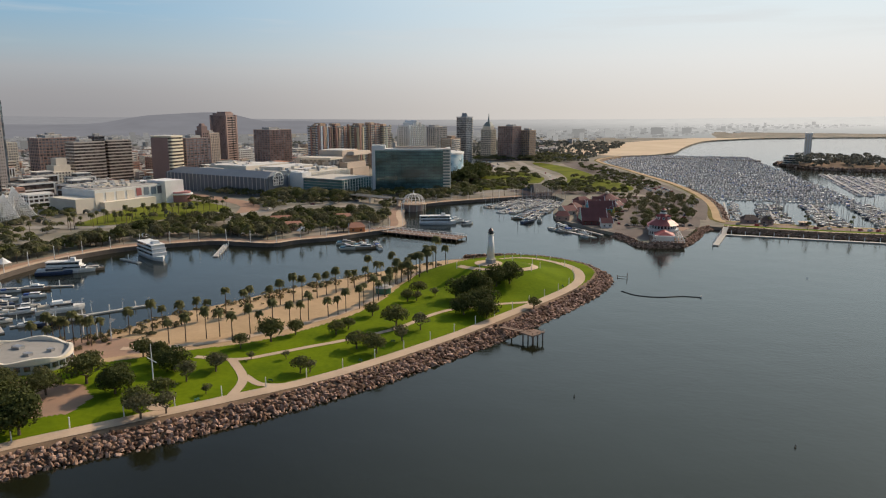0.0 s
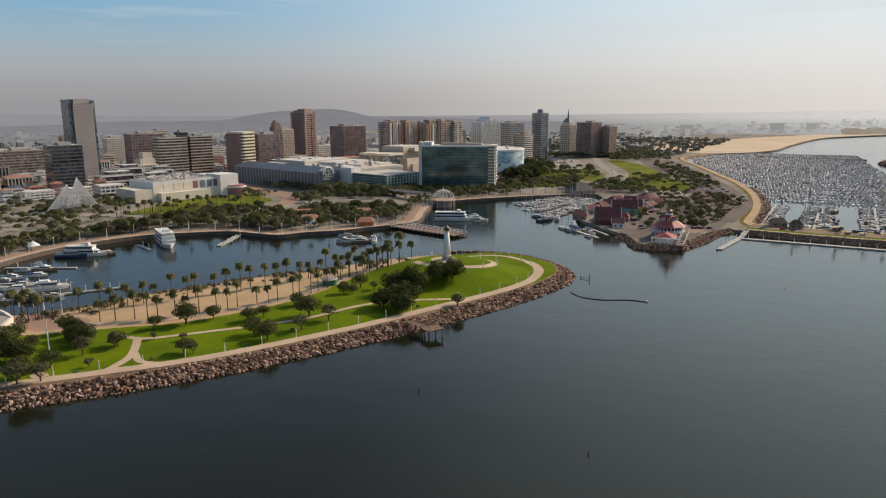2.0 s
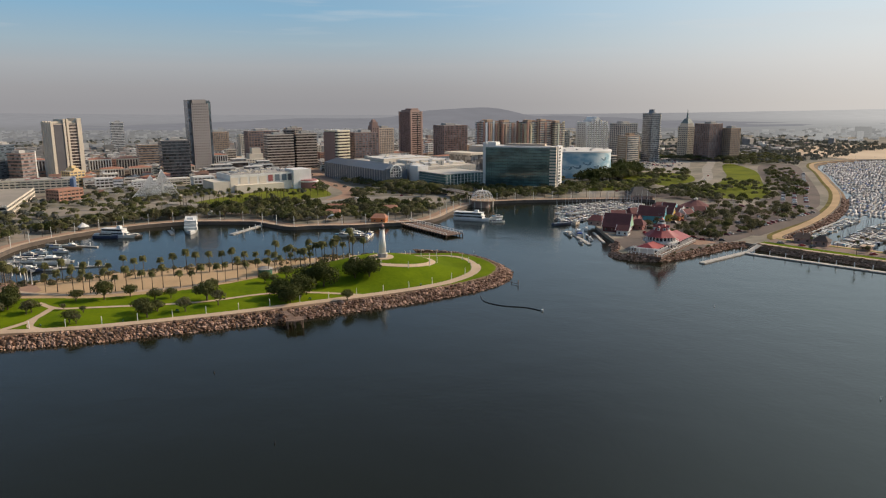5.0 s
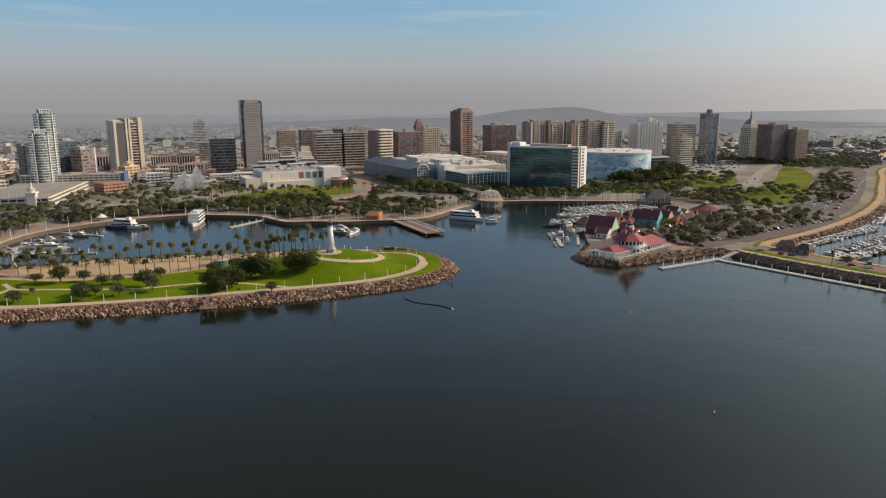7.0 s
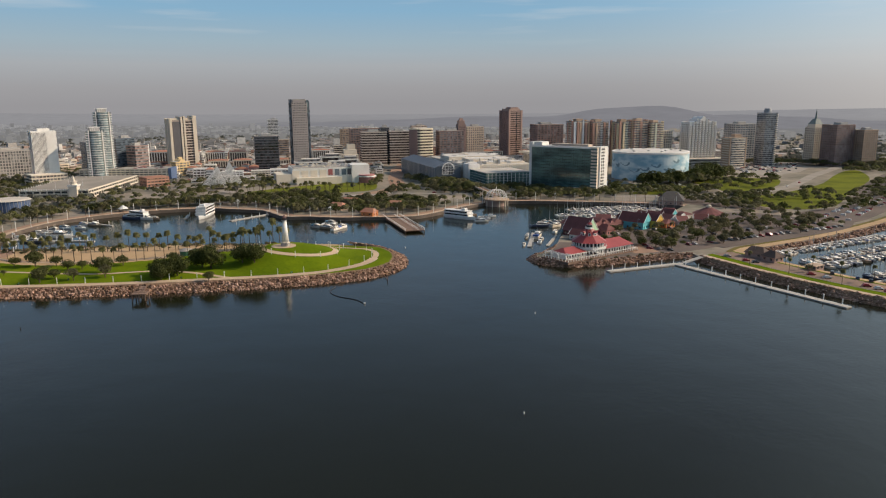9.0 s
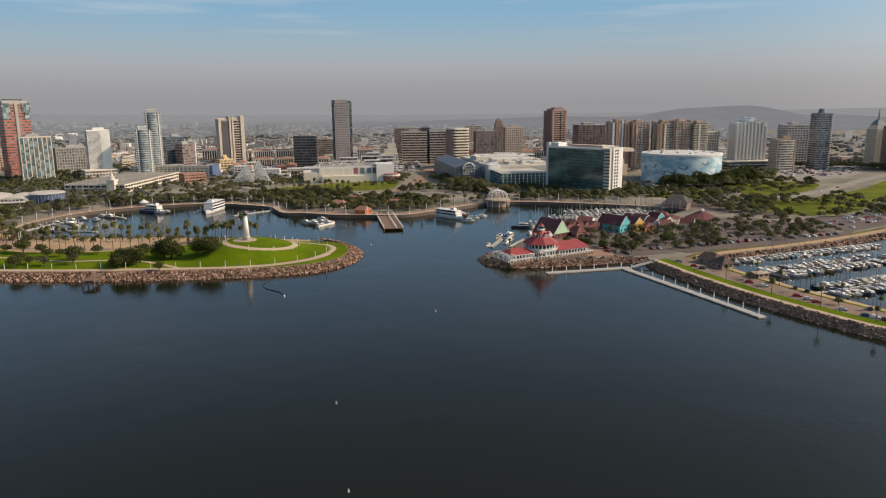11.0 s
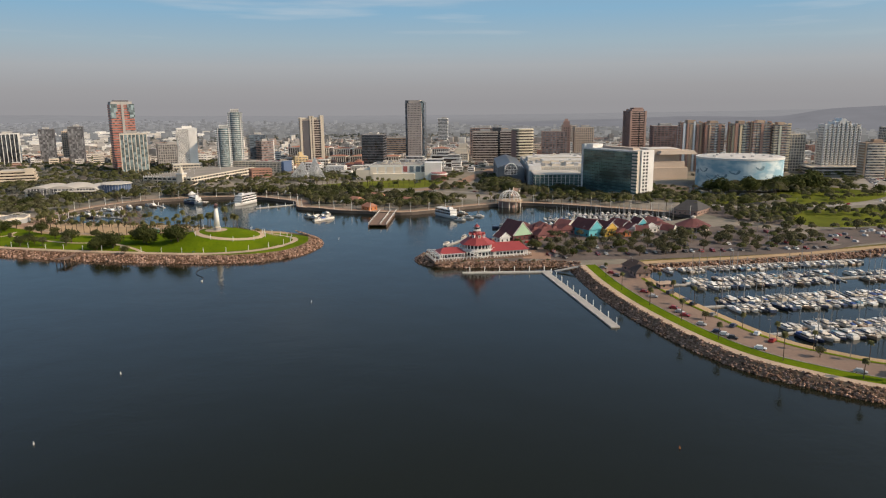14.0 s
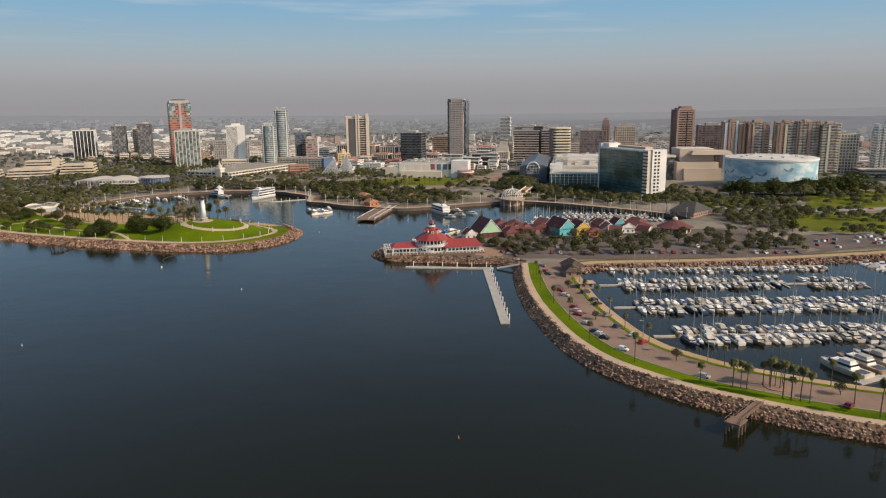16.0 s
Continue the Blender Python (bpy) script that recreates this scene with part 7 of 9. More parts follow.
BOATS = [motor_boat(1, 12.5, 4.0, "white motor cruiser with a flybridge and canvas", True, True), motor_boat(2, 10.5, 3.6, "white motor cruiser with a canvas cover", False, True), motor_boat(3, 14.5, 4.5, "large white motor yacht with a flybridge"),
         motor_boat(4, 9.0, 3.2, "small white cabin boat under a canvas cover", False, True), motor_boat(5, 12.0, 3.9, "white cruiser with covered cockpit", True, True),
         sail_boat(6, 11.5, 3.5, "white sailing boat with a furled sail"), sail_boat(7, 9.5, 3.1, "small white sailing boat"), sail_boat(8, 12.5, 3.7, "dark-hulled sailing boat at its berth", True)]
SEEDS += BOATS


def moor(kinds, x, y, rot, s=1.0):
    k = RNG.choice(kinds)
    z = RNG.uniform(0.93, 1.07) * s
    return copy_thing(k, pose(x, y, 0, 0, 0, math.degrees(rot)) @ Matrix.Diagonal((z, s, s, 1)))


# marina rows: docks along y with boats on both sides
for x, y0, y1 in ((75, 704, 800), (78, 814, 846), (122, 700, 858), (170, 706, 862)):
    dock("long marina dock between moored boats", (x, y0 - 14), (x, y1 + 2), 2.4, 0, group="marina docks")
    y = y0
    while y < y1:
        for s in (-1, 1):
            if RNG.random() < 0.97:
                moor(BOATS, x + s * (7.4 + RNG.uniform(-1.5, 1.5)), y + RNG.uniform(-0.4, 0.4), (0 if s < 0 else math.pi) + RNG.choice((0, math.pi, math.pi)) + RNG.uniform(-0.09, 0.09), RNG.uniform(0.74, 1.1))
        y += RNG.uniform(3.8, 4.7)
    t = thing("finger_docks", "row of short grey finger docks", "dock", 0, 0, 0, 0, "marina docks")
    me = Geo().box(0, 0, 0.1, 11, 0.9, 0.5).mesh("finger", DOCKGREY)
    yy = y0 + 2.5
    while yy < y1:
        for s in (-1, 1):
            part("finger", me, DOCKGREY, t).location = (x + s * 6.6, yy, 0)
        yy += 9.2
y = 706
while y < 845:
    if RNG.random() < 0.93:
        moor(BOATS[:5], 42 + RNG.uniform(-0.8, 0.8), y, RNG.choice((0, math.pi)), RNG.uniform(0.66, 0.85))
    y += RNG.uniform(4.0, 5.0)
dock("long marina dock under the bank", (33.5, 702), (33.5, 848), 2.0, 0, group="marina docks")
dock("broad marina dock at the bend", (229, 752), (207, 800), 3.2, 0, group="marina docks")
for k in range(5):
    moor(BOATS[2:3], 215.5 - 4.4 * k, 755 + 9.4 * k, 3.55 + RNG.uniform(-0.05, 0.05), 1.5)
    moor(BOATS[:5], 233 - 4.4 * k, 764 + 9.4 * k, 0.45, 1.0)
# white sail-shaped lamps along the dock walk
sail_lamp = thing("sail_lamp", "white curved sail-shaped lamp on a tapered mast", "lamp post", 0, 0, -500, 0, "sail lamps")
part("mast", Geo().cyl(0, 0, -0.5, 8.6, 0.34, 0.2, 8), WHITE, sail_lamp)
part("sail", Geo().add([(0, 0.12, 9.4), (2.6, 0.12, 8.3), (1.4, 0.12, 7.7), (0, 0.12, 7.0), (0, -0.12, 9.4), (2.6, -0.12, 8.3), (1.4, -0.12, 7.7), (0, -0.12, 7.0)], [(0, 1, 2, 3), (7, 6, 5, 4), (0, 4, 5, 1), (1, 5, 6, 2), (2, 6, 7, 3), (3, 7, 4, 0)]), WHITE, sail_lamp)
SEEDS.append(sail_lamp)
for x, y in ((-242, 239), (-250, 239), (-259, 240), (-268, 240), (-278, 238), (-300, 262), (-290, 275), (-278, 284), (-268, 291), (-312, 250), (-322, 268), (-300, 279)):
    copy_thing(sail_lamp, pose(x, y, 2.2 if y < 241 else 0.6, 0, 0, RNG.uniform(20, 70)) @ Matrix.Scale(1.0 if y < 241 else 0.55, 4))
dock("floating dock below the headland", (-118, 616), (-72, 578), 3.0, 4)
for k in (0, 1, 4):
    moor(BOATS[:5], -113 + 8 * k, 606 - 6.6 * k, -0.7, RNG.uniform(0.75, 1.0))
# inlet behind the village
for n_row, (x0, y0, x1, y1) in enumerate(((-150, 655, -142, 800), (-176, 690, -160, 808), (-200, 722, -180, 800))):
    L = math.hypot(x1 - x0, y1 - y0)
    dock("inlet dock between moored boats", (x0, y0), (x1, y1), 2.0, 0, group="inlet docks")
    for s in (-1, 1):
        y = 2
        while y < L:
            u = y / L
            moor(BOATS + BOATS[5:7] if n_row else BOATS[5:] + BOATS[:2], x0 + (x1 - x0) * u + s * 6.6, y0 + (y1 - y0) * u, (0 if s > 0 else math.pi) - 0.1, RNG.uniform(0.7, 0.9))
            y += RNG.uniform(4.6, 6.2)
for x, y, r, s in ((-134, 652, 1.8, 1.2), (-142, 642, 1.2, 1.3)):
    moor(BOATS[:3], x, y, r, s)
dock("village float along the rocks with moored cruisers", (-68, 592), (-98, 624), 2.0, 0, group="inlet docks")
for x, y, r, k in ((-103, 609, 2.3, 1.5), (-92, 605, 2.3, 0.8), (-84, 597, 2.35, 0.7), (-112, 634, 2.2, 1.0)):
    moor(BOATS[:3], x, y, r, k)
# harbour boats
for x, y, r, s in ((-240, 470, 0.4, 1.2), (-230, 476, 0.5, 1.3), (-236, 484, 0.4, 1.1), (-226, 488, 2.2, 1.3), (-246, 478, 2.4, 1.0), (-220, 480, 2.2, 1.0), (-252, 488, 0.5, 1.2), (-380, 334, 0.6, 1.9), (-372, 344, 0.6, 1.7), (-366, 352, 0.6, 1.5),
                   (-306, 270, 0.9, 1.9), (-322, 262, 0.9, 1.2), (-330, 270, 0.9, 1.1), (-344, 288, 0.6, 1.3), (-356, 300, 0.6, 1.2), (-292, 252, 0.9, 1.1), (-300, 246, 0.9, 1.0), (-318, 244, 0.9, 1.0), (-286, 262, 0.9, 0.9), (-366, 292, 0.6, 1.0), (-345, 268, 0.6, 1.0),
                   (-352, 276, 0.6, 1.1), (-334, 256, 0.9, 1.0), (-204, 622, 0.9, 1.3), (-192, 612, 0.9, 1.2), (-228, 620, 0.9, 1.2), (-212, 634, 1.0, 1.1)):
    moor(BOATS[:5], x, y, r, s)


def passenger_ship(label, x, y, rot, L, B, decks):
    t = thing("passenger_ship", label, "ship", x, y, 0, rot)
    H = 0.05 * L + 1.2
    part("hull", hull(L, B, H, 0.08, 0.6), HULLWHITE, t)
    for k in range(decks):
        z, l = H * 0.98 + 2.7 * k, L * (0.84 - 0.03 * k)
        part("deck_house", Geo().box(-0.06 * L - 0.012 * L * k, 0, z, l, B * (0.94 - 0.03 * k), 2.4), HULLWHITE, t)
        part("window_band", Geo().box(-0.06 * L - 0.012 * L * k, 0, z + 0.8, l * 0.97, B * (0.94 - 0.03 * k) + 0.1, 1.25), GLASSDARK, t, "dark window band")
        part("deck", Geo().box(-0.06 * L - 0.012 * L * k, 0, z + 2.4, l * 1.05, B * (0.99 - 0.03 * k), 0.25), WHITE, t)
    part("wheelhouse", Geo().box(0.16 * L, 0, H + 2.7 * decks, 0.12 * L, B * 0.5, 2.0, 0, 0.85), HULLWHITE, t)
    part("mast", Geo().cyl(0.05 * L, 0, H + 2.7 * decks, H + 2.7 * decks + 5, 0.15, 0.06, 6), WHITE, t)
    return t


passenger_ship("big white dinner ship with three open decks", -357, 397, -0.5, 35, 10.5, 3)
passenger_ship("long white harbour ferry at the quay", -218, 604, 0.4, 33, 8.5, 2)
passenger_ship("white excursion boat at the quay", -376, 341, 0.55, 24, 7, 2)

# boats beyond counting in the far marina
rng = random.Random(21)
g, gm, COVERS, PLANKS = Geo(), Geo(), Geo(), Geo()
WALL_Y, WALL_X = [840, 930, 1037, 1150, 1282, 1390, 1480, 1590, 1700], [21, 5, -25, -68, -118, -162, -178, -150, -110]


def far_boat(x, y, rot):
    L = rng.uniform(6.4, 9.6)
    g.box(x, y, 0, L * 0.3, L, 1.1, rot, 0.82)
    k = rng.random()
    if k < 0.5:
        g.box(x, y + rng.uniform(-1, 1), 1.0, L * 0.22, L * 0.45, 1.2, rot, 0.8)
    elif k < 0.75:
        COVERS.box(x, y, 1.0, L * 0.24, L * 0.6, 0.9, rot, 0.7)
    if rng.random() < 0.07:
        gm.box(x, y, 1, 0.18, 0.18, rng.uniform(8, 12))


y = 884.0
while y < 1672:
    x0, x1 = float(np.interp(y, WALL_Y, WALL_X)) + 12, float(np.interp(y, [840, 1044, 1251, 1495, 1690], [176, 168, 146, 123, 110]))
    PLANKS.box((x0 + x1) / 2, y, 0.1, x1 - x0, 1.8, 0.5)
    for side in (-4.6, 4.6):
        x = x0
        while x < x1:
            if rng.random() < 0.9:
                far_boat(x, y + side + rng.uniform(-0.8, 0.8), rng.uniform(-0.05, 0.05))
            x += rng.uniform(3.5, 4.8)
    y += 27.0
for x in (196, 214, 234, 254):
    y0, y1 = 960 + (x - 190) * 1.6, 1275 - (x - 190) * 0.8
    PLANKS.box(x, (y0 + y1) / 2, 0.1, 1.8, y1 - y0, 0.5)
    y = y0
    while y < y1:
        for side in (-5.6, 5.6):
            far_boat(x + side, y, math.pi / 2 + rng.uniform(-0.05, 0.05))
        y += rng.uniform(4, 5)
FARHULL = palette("far_hulls", [(0.62, 0.60, 0.57), (0.42, 0.40, 0.38), (0.74, 0.72, 0.69), (0.20, 0.19, 0.20), (0.50, 0.45, 0.40), (0.40, 0.40, 0.41), (0.68, 0.66, 0.62)], 0.6, False)
far_marina = tagged(part("distant_boats", g, FARHULL), "hundreds of white boats in the far marina", "boats", "", "stuff")
tagged(part("mast_forest", gm, METAL, far_marina), "", "", "", "stuff")
tagged(part("boat_covers", COVERS, palette("far_canvas", [(0.05, 0.10, 0.28), (0.5, 0.46, 0.4), (0.08, 0.08, 0.09), (0.12, 0.2, 0.3)], 0.8, False), far_marina), "", "", "", "stuff")
part("far_dock", PLANKS, DOCKGREY, far_marina)

# island drilling tower
isl_t = thing("island_tower", "pale disguised drilling tower on the island", "tower", 196, 1480, 4.5)
part("shaft", Geo().box(0, 0, 0, 11, 10, 52), WHITE, isl_t)
part("top", Geo().box(0, 0, 52, 12.2, 11.2, 2.5), WHITE, isl_t)
for sx in (-6, 0, 6):
    part("fin", Geo().box(sx * 0.7, -5.2, 0, 1.4, 0.6, 51.5), OFFWHITE, isl_t)
block("island_house", "low pale building on the island", 165, 1440, 26, 18, 12, 3, OFFWHITE, GLASSDARK, z=4.5)

# ---- headland restaurant ----
def posts_and_rail(t, x0, y0, x1, y1, z, n, h=1.1):
    me = Geo().box(0, 0, 0, 0.34, 0.34, h).mesh("rail_post", WHITE)
    for i in range(n + 1):
        part("rail_post", me, WHITE, t).location = (x0 + (x1 - x0) * i / n, y0 + (y1 - y0) * i / n, z)
    a = math.atan2(y1 - y0, x1 - x0)
    part("handrail", Geo().box((x0 + x1) / 2, (y0 + y1) / 2, z + h, math.hypot(x1 - x0, y1 - y0), 0.26, 0.28, a), WHITE, t)


rz = FLAT
rs_t = thing("restaurant", "white waterside restaurant with bright red roofs and a cupola", "restaurant", -21, 592, rz, 0.12)
part("deck", Geo().box(1.5, 0.5, -0.6, 25, 71, 1.6), TIMBER, rs_t)
part("lower_drum", Geo().cyl(0, 0, 1, 5.2, 10.5, n=8, turn=math.pi / 8), WHITE, rs_t)
part("window_band", Geo().cyl(0, 0, 2.0, 4.2, 10.65, n=8, turn=math.pi / 8), GLASSDARK, rs_t)
me = Geo().box(0, 0, 1, 0.7, 0.7, 4.2).mesh("column", WHITE)
for i in range(24):
    a = 2 * math.pi * i / 24
    part("column", me, WHITE, rs_t).location = (10.4 * math.cos(a), 10.4 * math.sin(a), 0)
bal = part("balcony", Geo().cyl(0, 0, 5.2, 5.8, 12.6, n=8, turn=math.pi / 8), WHITE, rs_t)
part("upper_drum", Geo().cyl(0, 0, 5.8, 10.0, 10.2, n=8, turn=math.pi / 8), WHITE, rs_t)
part("window_band", Geo().cyl(0, 0, 6.8, 9.2, 10.35, n=8, turn=math.pi / 8), GLASSDARK, rs_t)
for i in range(24):
    a = 2 * math.pi * i / 24
    part("column", me, WHITE, rs_t).location = (10.1 * math.cos(a), 10.1 * math.sin(a), 5)
g = Geo()
for i in range(24):
    a, b = 2 * math.pi * i / 24, 2 * math.pi * (i + 1) / 24
    g.tube((12.3 * math.cos(a), 12.3 * math.sin(a), 6.8), (12.3 * math.cos(b), 12.3 * math.sin(b), 6.8), 0.12, n=4)
    g.tube((12.3 * math.cos(a), 12.3 * math.sin(a), 5.8), (12.3 * math.cos(a), 12.3 * math.sin(a), 6.8), 0.1, n=4)
part("balcony_rail", g, WHITE, bal)
part("main_roof", Geo().cyl(0, 0, 9.6, 13.8, 12.8, 6.2, 8, turn=math.pi / 8), REDROOF, rs_t)
part("second_roof", Geo().cyl(0, 0, 13.8, 18.4, 6.2, 2.3, 8, turn=math.pi / 8), REDROOF, rs_t)
for i in range(8):
    a = i * math.pi / 4
    d = part("dormer", Geo().box(4.6 * math.cos(a), 4.6 * math.sin(a), 13.8, 2.4, 1.9, 2.0, a), WHITE, rs_t)
    part("dormer_pane", Geo().box(5.82 * math.cos(a), 5.82 * math.sin(a), 14.2, 0.1, 1.0, 1.2, a), GLASSDARK, d)
    part("dormer_roof", Geo().gable(4.6 * math.cos(a), 4.6 * math.sin(a), 15.8, 2.8, 2.3, 1.2, a), REDROOF, d)
cup = part("cupola", Geo().cyl(0, 0, 18.4, 21.2, 1.9, 1.8, 8), WHITE, rs_t)
part("cupola_glazing", Geo().cyl(0, 0, 19.3, 20.7, 1.93, 1.86, 8), GLASSDARK, cup)
part("cupola_gallery", Geo().cyl(0, 0, 18.2, 18.6, 2.9, 2.9, 8), WHITE, cup)
g = Geo()
for i in range(16):
    a, b = 2 * math.pi * i / 16, 2 * math.pi * (i + 1) / 16
    g.tube((2.75 * math.cos(a), 2.75 * math.sin(a), 18.6), (2.75 * math.cos(a), 2.75 * math.sin(a), 19.5), 0.08, n=4)
    g.tube((2.75 * math.cos(a), 2.75 * math.sin(a), 19.5), (2.75 * math.cos(b), 2.75 * math.sin(b), 19.5), 0.08, n=4)
part("cupola_rail", g, WHITE, cup)
part("cupola_roof", Geo().cyl(0, 0, 21.2, 23.0, 2.3, 0.2, 8), REDROOF, cup)
part("cupola_finial", Geo().cyl(0, 0, 23.0, 24.2, 0.12, 0.05, 6), WHITE, cup)
# white pergola on the open west end of the deck
for px in (-8.5, -2.5, 3.5, 10.5):
    for py in (-33.5, -28.5):
        part("pergola_post", Geo().box(px, py, 1, 0.4, 0.4, 3.6), WHITE, rs_t)
    part("pergola_beam", Geo().box(px, -31, 4.5, 0.35, 7, 0.4), WHITE, rs_t)
for py in (-33.5, -32, -30.2, -28.5):
    part("pergola_rafter", Geo().box(1, py, 4.9, 21, 0.3, 0.3), WHITE, rs_t)
part("west_wing", Geo().box(0, -20, 1, 13, 18, 3.4), WHITE, rs_t)
part("west_wing_roof", Geo().gable(0, -20, 4.4, 18, 13, 3.2, math.pi / 2, 5, 1.2), REDROOF, rs_t)
part("east_wing", Geo().box(0, 21.5, 1, 18, 25, 3.6), WHITE, rs_t)
part("east_wing_roof", Geo().gable(0, 21.5, 4.6, 26, 18, 4.4, math.pi / 2, 4, 1.4), REDROOF, rs_t)
part("window_band", Geo().box(9.1, 21.5, 1.8, 0.3, 22, 1.8), GLASSDARK, rs_t)
part("window_band", Geo().box(6.6, -20, 1.8, 0.3, 16, 1.8), GLASSDARK, rs_t)
part("gable_dormer", Geo().box(-4, 12, 5, 6, 6, 3.2), WHITE, rs_t)
part("gable_dormer_roof", Geo().gable(-4, 12, 8.2, 7, 7, 2.8, 0, 0, 0.4), REDROOF, rs_t)
me = Geo().box(0, 0, 1, 0.5, 0.5, 3.4).mesh("veranda_post", WHITE)
for i in range(10):
    part("veranda_post", me, WHITE, rs_t).location = (11.5, 10 + i * 2.6, 0)
for i in range(8):
    part("veranda_post", me, WHITE, rs_t).location = (9.0, -29 + i * 2.4, 0)
posts_and_rail(rs_t, 13.8, -34.5, 13.8, 35.5, 1.0, 28, 1.6)
posts_and_rail(rs_t, 13.8, 35.5, -10, 35.5, 1.0, 8, 1.6)
posts_and_rail(rs_t, 13.8, -34.5, -10, -34.5, 1.0, 9, 1.5)
posts_and_rail(rs_t, 10.5, -31, 10.5, -8, 3.2, 8, 1.6)
for k in range(12):
    part("stair_step", Geo().box(12.6, -9 + k * 0.85, 5.3 - k * 0.38, 1.8, 0.9, 0.22), WHITE, rs_t)
for sx in (11.7, 13.5):
    part("stair_rail", Geo().tube((sx, -9.4, 6.6), (sx, 0.8, 2.1), 0.1, n=5), WHITE, rs_t)


BROWNROOF = surface("weathered_brown_shingles", (0.115, 0.078, 0.064), (0.07, 0.048, 0.04), scale=0.3, rough=0.88, fine=2.0, bump=0.25)
SLATEROOF = surface("dark_slate_roof", (0.075, 0.07, 0.068), (0.045, 0.042, 0.04), scale=0.3, rough=0.8, fine=2.0, bump=0.2)


# ---- village of coloured gabled houses ----
def cottage(label, x, y, w, d, h, rot, wall, roof, rise, gable_wall=None, hip=0.0, name="shop_house"):
    t = thing(name, label, "shop", x, y, FLAT, rot, "village houses")
    shell = part("wall", Geo().box(0, 0, -0.3, w, d, h + 0.3), wall, t)
    part("roof", Geo().gable(0, 0, h, w, d, rise, 0, hip, 0.9), roof, t)
    if not hip:
        for s in (-1, 1):
            k = s * (w / 2 + 0.92)
            gw_ = part("gable_wall", Geo().add([(k, -d / 2, h), (k, d / 2, h), (k, 0, h + rise * 0.92)], [(0, 1, 2) if s > 0 else (2, 1, 0)]), gable_wall or wall, t)
            part("barge_board", Geo().tube((k + 0.05 * s, -d / 2 - 0.9, h), (k + 0.05 * s, 0, h + rise), 0.22, n=4).tube((k + 0.05 * s, d / 2 + 0.9, h), (k + 0.05 * s, 0, h + rise), 0.22, n=4), WHITE, gw_)
    n = max(2, int(w / 4.5))
    me = Geo().box(0, 0, 0, 1.5, 0.15, 1.5).mesh("window", GLASSDARK)
    for i in range(n):
        for s in (-1, 1):
            part("window", me, GLASSDARK, shell).location = (-w / 2 + w * (i + 0.5) / n, s * (d / 2 + 0.02), 1.1)
    me = Geo().box(0, 0, 0, 0.15, 1.4, 1.6).mesh("window", GLASSDARK)
    for i in range(max(1, int(d / 4))):
        part("window", me, GLASSDARK, shell).location = (w / 2 + 0.02, -d / 2 + d * (i + 0.5) / max(1, int(d / 4)), 1.1)
    return t


cottage("steep maroon-roofed house with a mint gable", -82.5, 636, 21, 17, 4.0, 0.32, MAROON, MAROON, 10.5, MINT)
cottage("white-gabled low house in front of the big roof", -69, 622, 9, 9, 4, 0.3, WHITE, MAROON, 4.0)
cottage("long maroon-roofed row with dormers", -90, 661, 18, 25, 5, 0.05, PINK, MAROON, 6.0, None, 5)
for k in (-8, 0, 8):
    dm = thing("roof_dormer", "pink dormer window on the maroon roof", "dormer", -83.5, 661 + k, FLAT + 6.4, 0.1, "dormers")
    part("cheek", Geo().box(0, 0, 0, 3.5, 3, 2.2), PINK, dm)
    part("dormer_roof", Geo().gable(0, 0, 2.2, 4.2, 3.6, 1.5), MAROON, dm)
cottage("low connecting house with a maroon roof", -95, 683, 14, 18, 4, 0.1, PINK, MAROON, 3.8, None, 4)
cottage("turquoise gabled house with a maroon roof", -84.5, 697, 22, 14, 6.0, 0.35, TURQ, MAROON, 7.4, TURQ)
cottage("yellow gabled shop house", -80, 711, 16, 11, 6.5, 0.25, YELLOW, MAROON, 5.4, YELLOW)
cottage("orange-fronted shop under a maroon roof", -74, 722, 11, 12, 4, 0.1, ORANGE, MAROON, 3.0, None, 3)
cottage("white shop house with a maroon roof", -84, 735, 14, 12, 4.5, 0.1, OFFWHITE, MAROON, 4.5, WHITE)
cottage("pink gabled shop house", -96, 733, 13, 11, 5.5, 0.3, PINK, MAROON, 4.5, PINK)
cottage("small blue gabled shop house", -92, 745, 11, 8, 7, 0.2, TURQ, MAROON, 4.6, TURQ)
cottage("white gabled shop house", -88, 751, 12, 12, 4.5, 0.1, WHITE, MAROON, 4.0, WHITE)
ch = thing("carousel_hall", "round carousel hall under a maroon tent-shaped roof", "pavilion", -88, 792, FLAT)
part("wall", Geo().cyl(0, 0, -0.3, 4.2, 12.4, n=12), OFFWHITE, ch)
me = Geo().box(0, 0, 0.3, 0.25, 4.4, 3.1).mesh("window", GLASSDARK)
for i in range(12):
    a = math.pi * (2 * i + 1) / 12
    part("window", me, GLASSDARK, ch).matrix_basis = pose(12.0 * math.cos(a), 12.0 * math.sin(a), 0, 0, 0, math.degrees(a))
part("roof", Geo().cyl(0, 0, 4.1, 9.8, 15.0, 2.4, 12), MAROON, ch)
part("roof_lantern", Geo().cyl(0, 0, 9.7, 11.0, 2.0, 2.0, 12), OFFWHITE, ch)
part("lantern_roof", Geo().cyl(0, 0, 11.0, 12.4, 2.5, 0.2, 12), OFFWHITE, ch)
cottage("pale low-roofed village shop", -96, 767, 12, 14, 4.5, 0.0, OFFWHITE, MAROON, 2.5, None, 5)
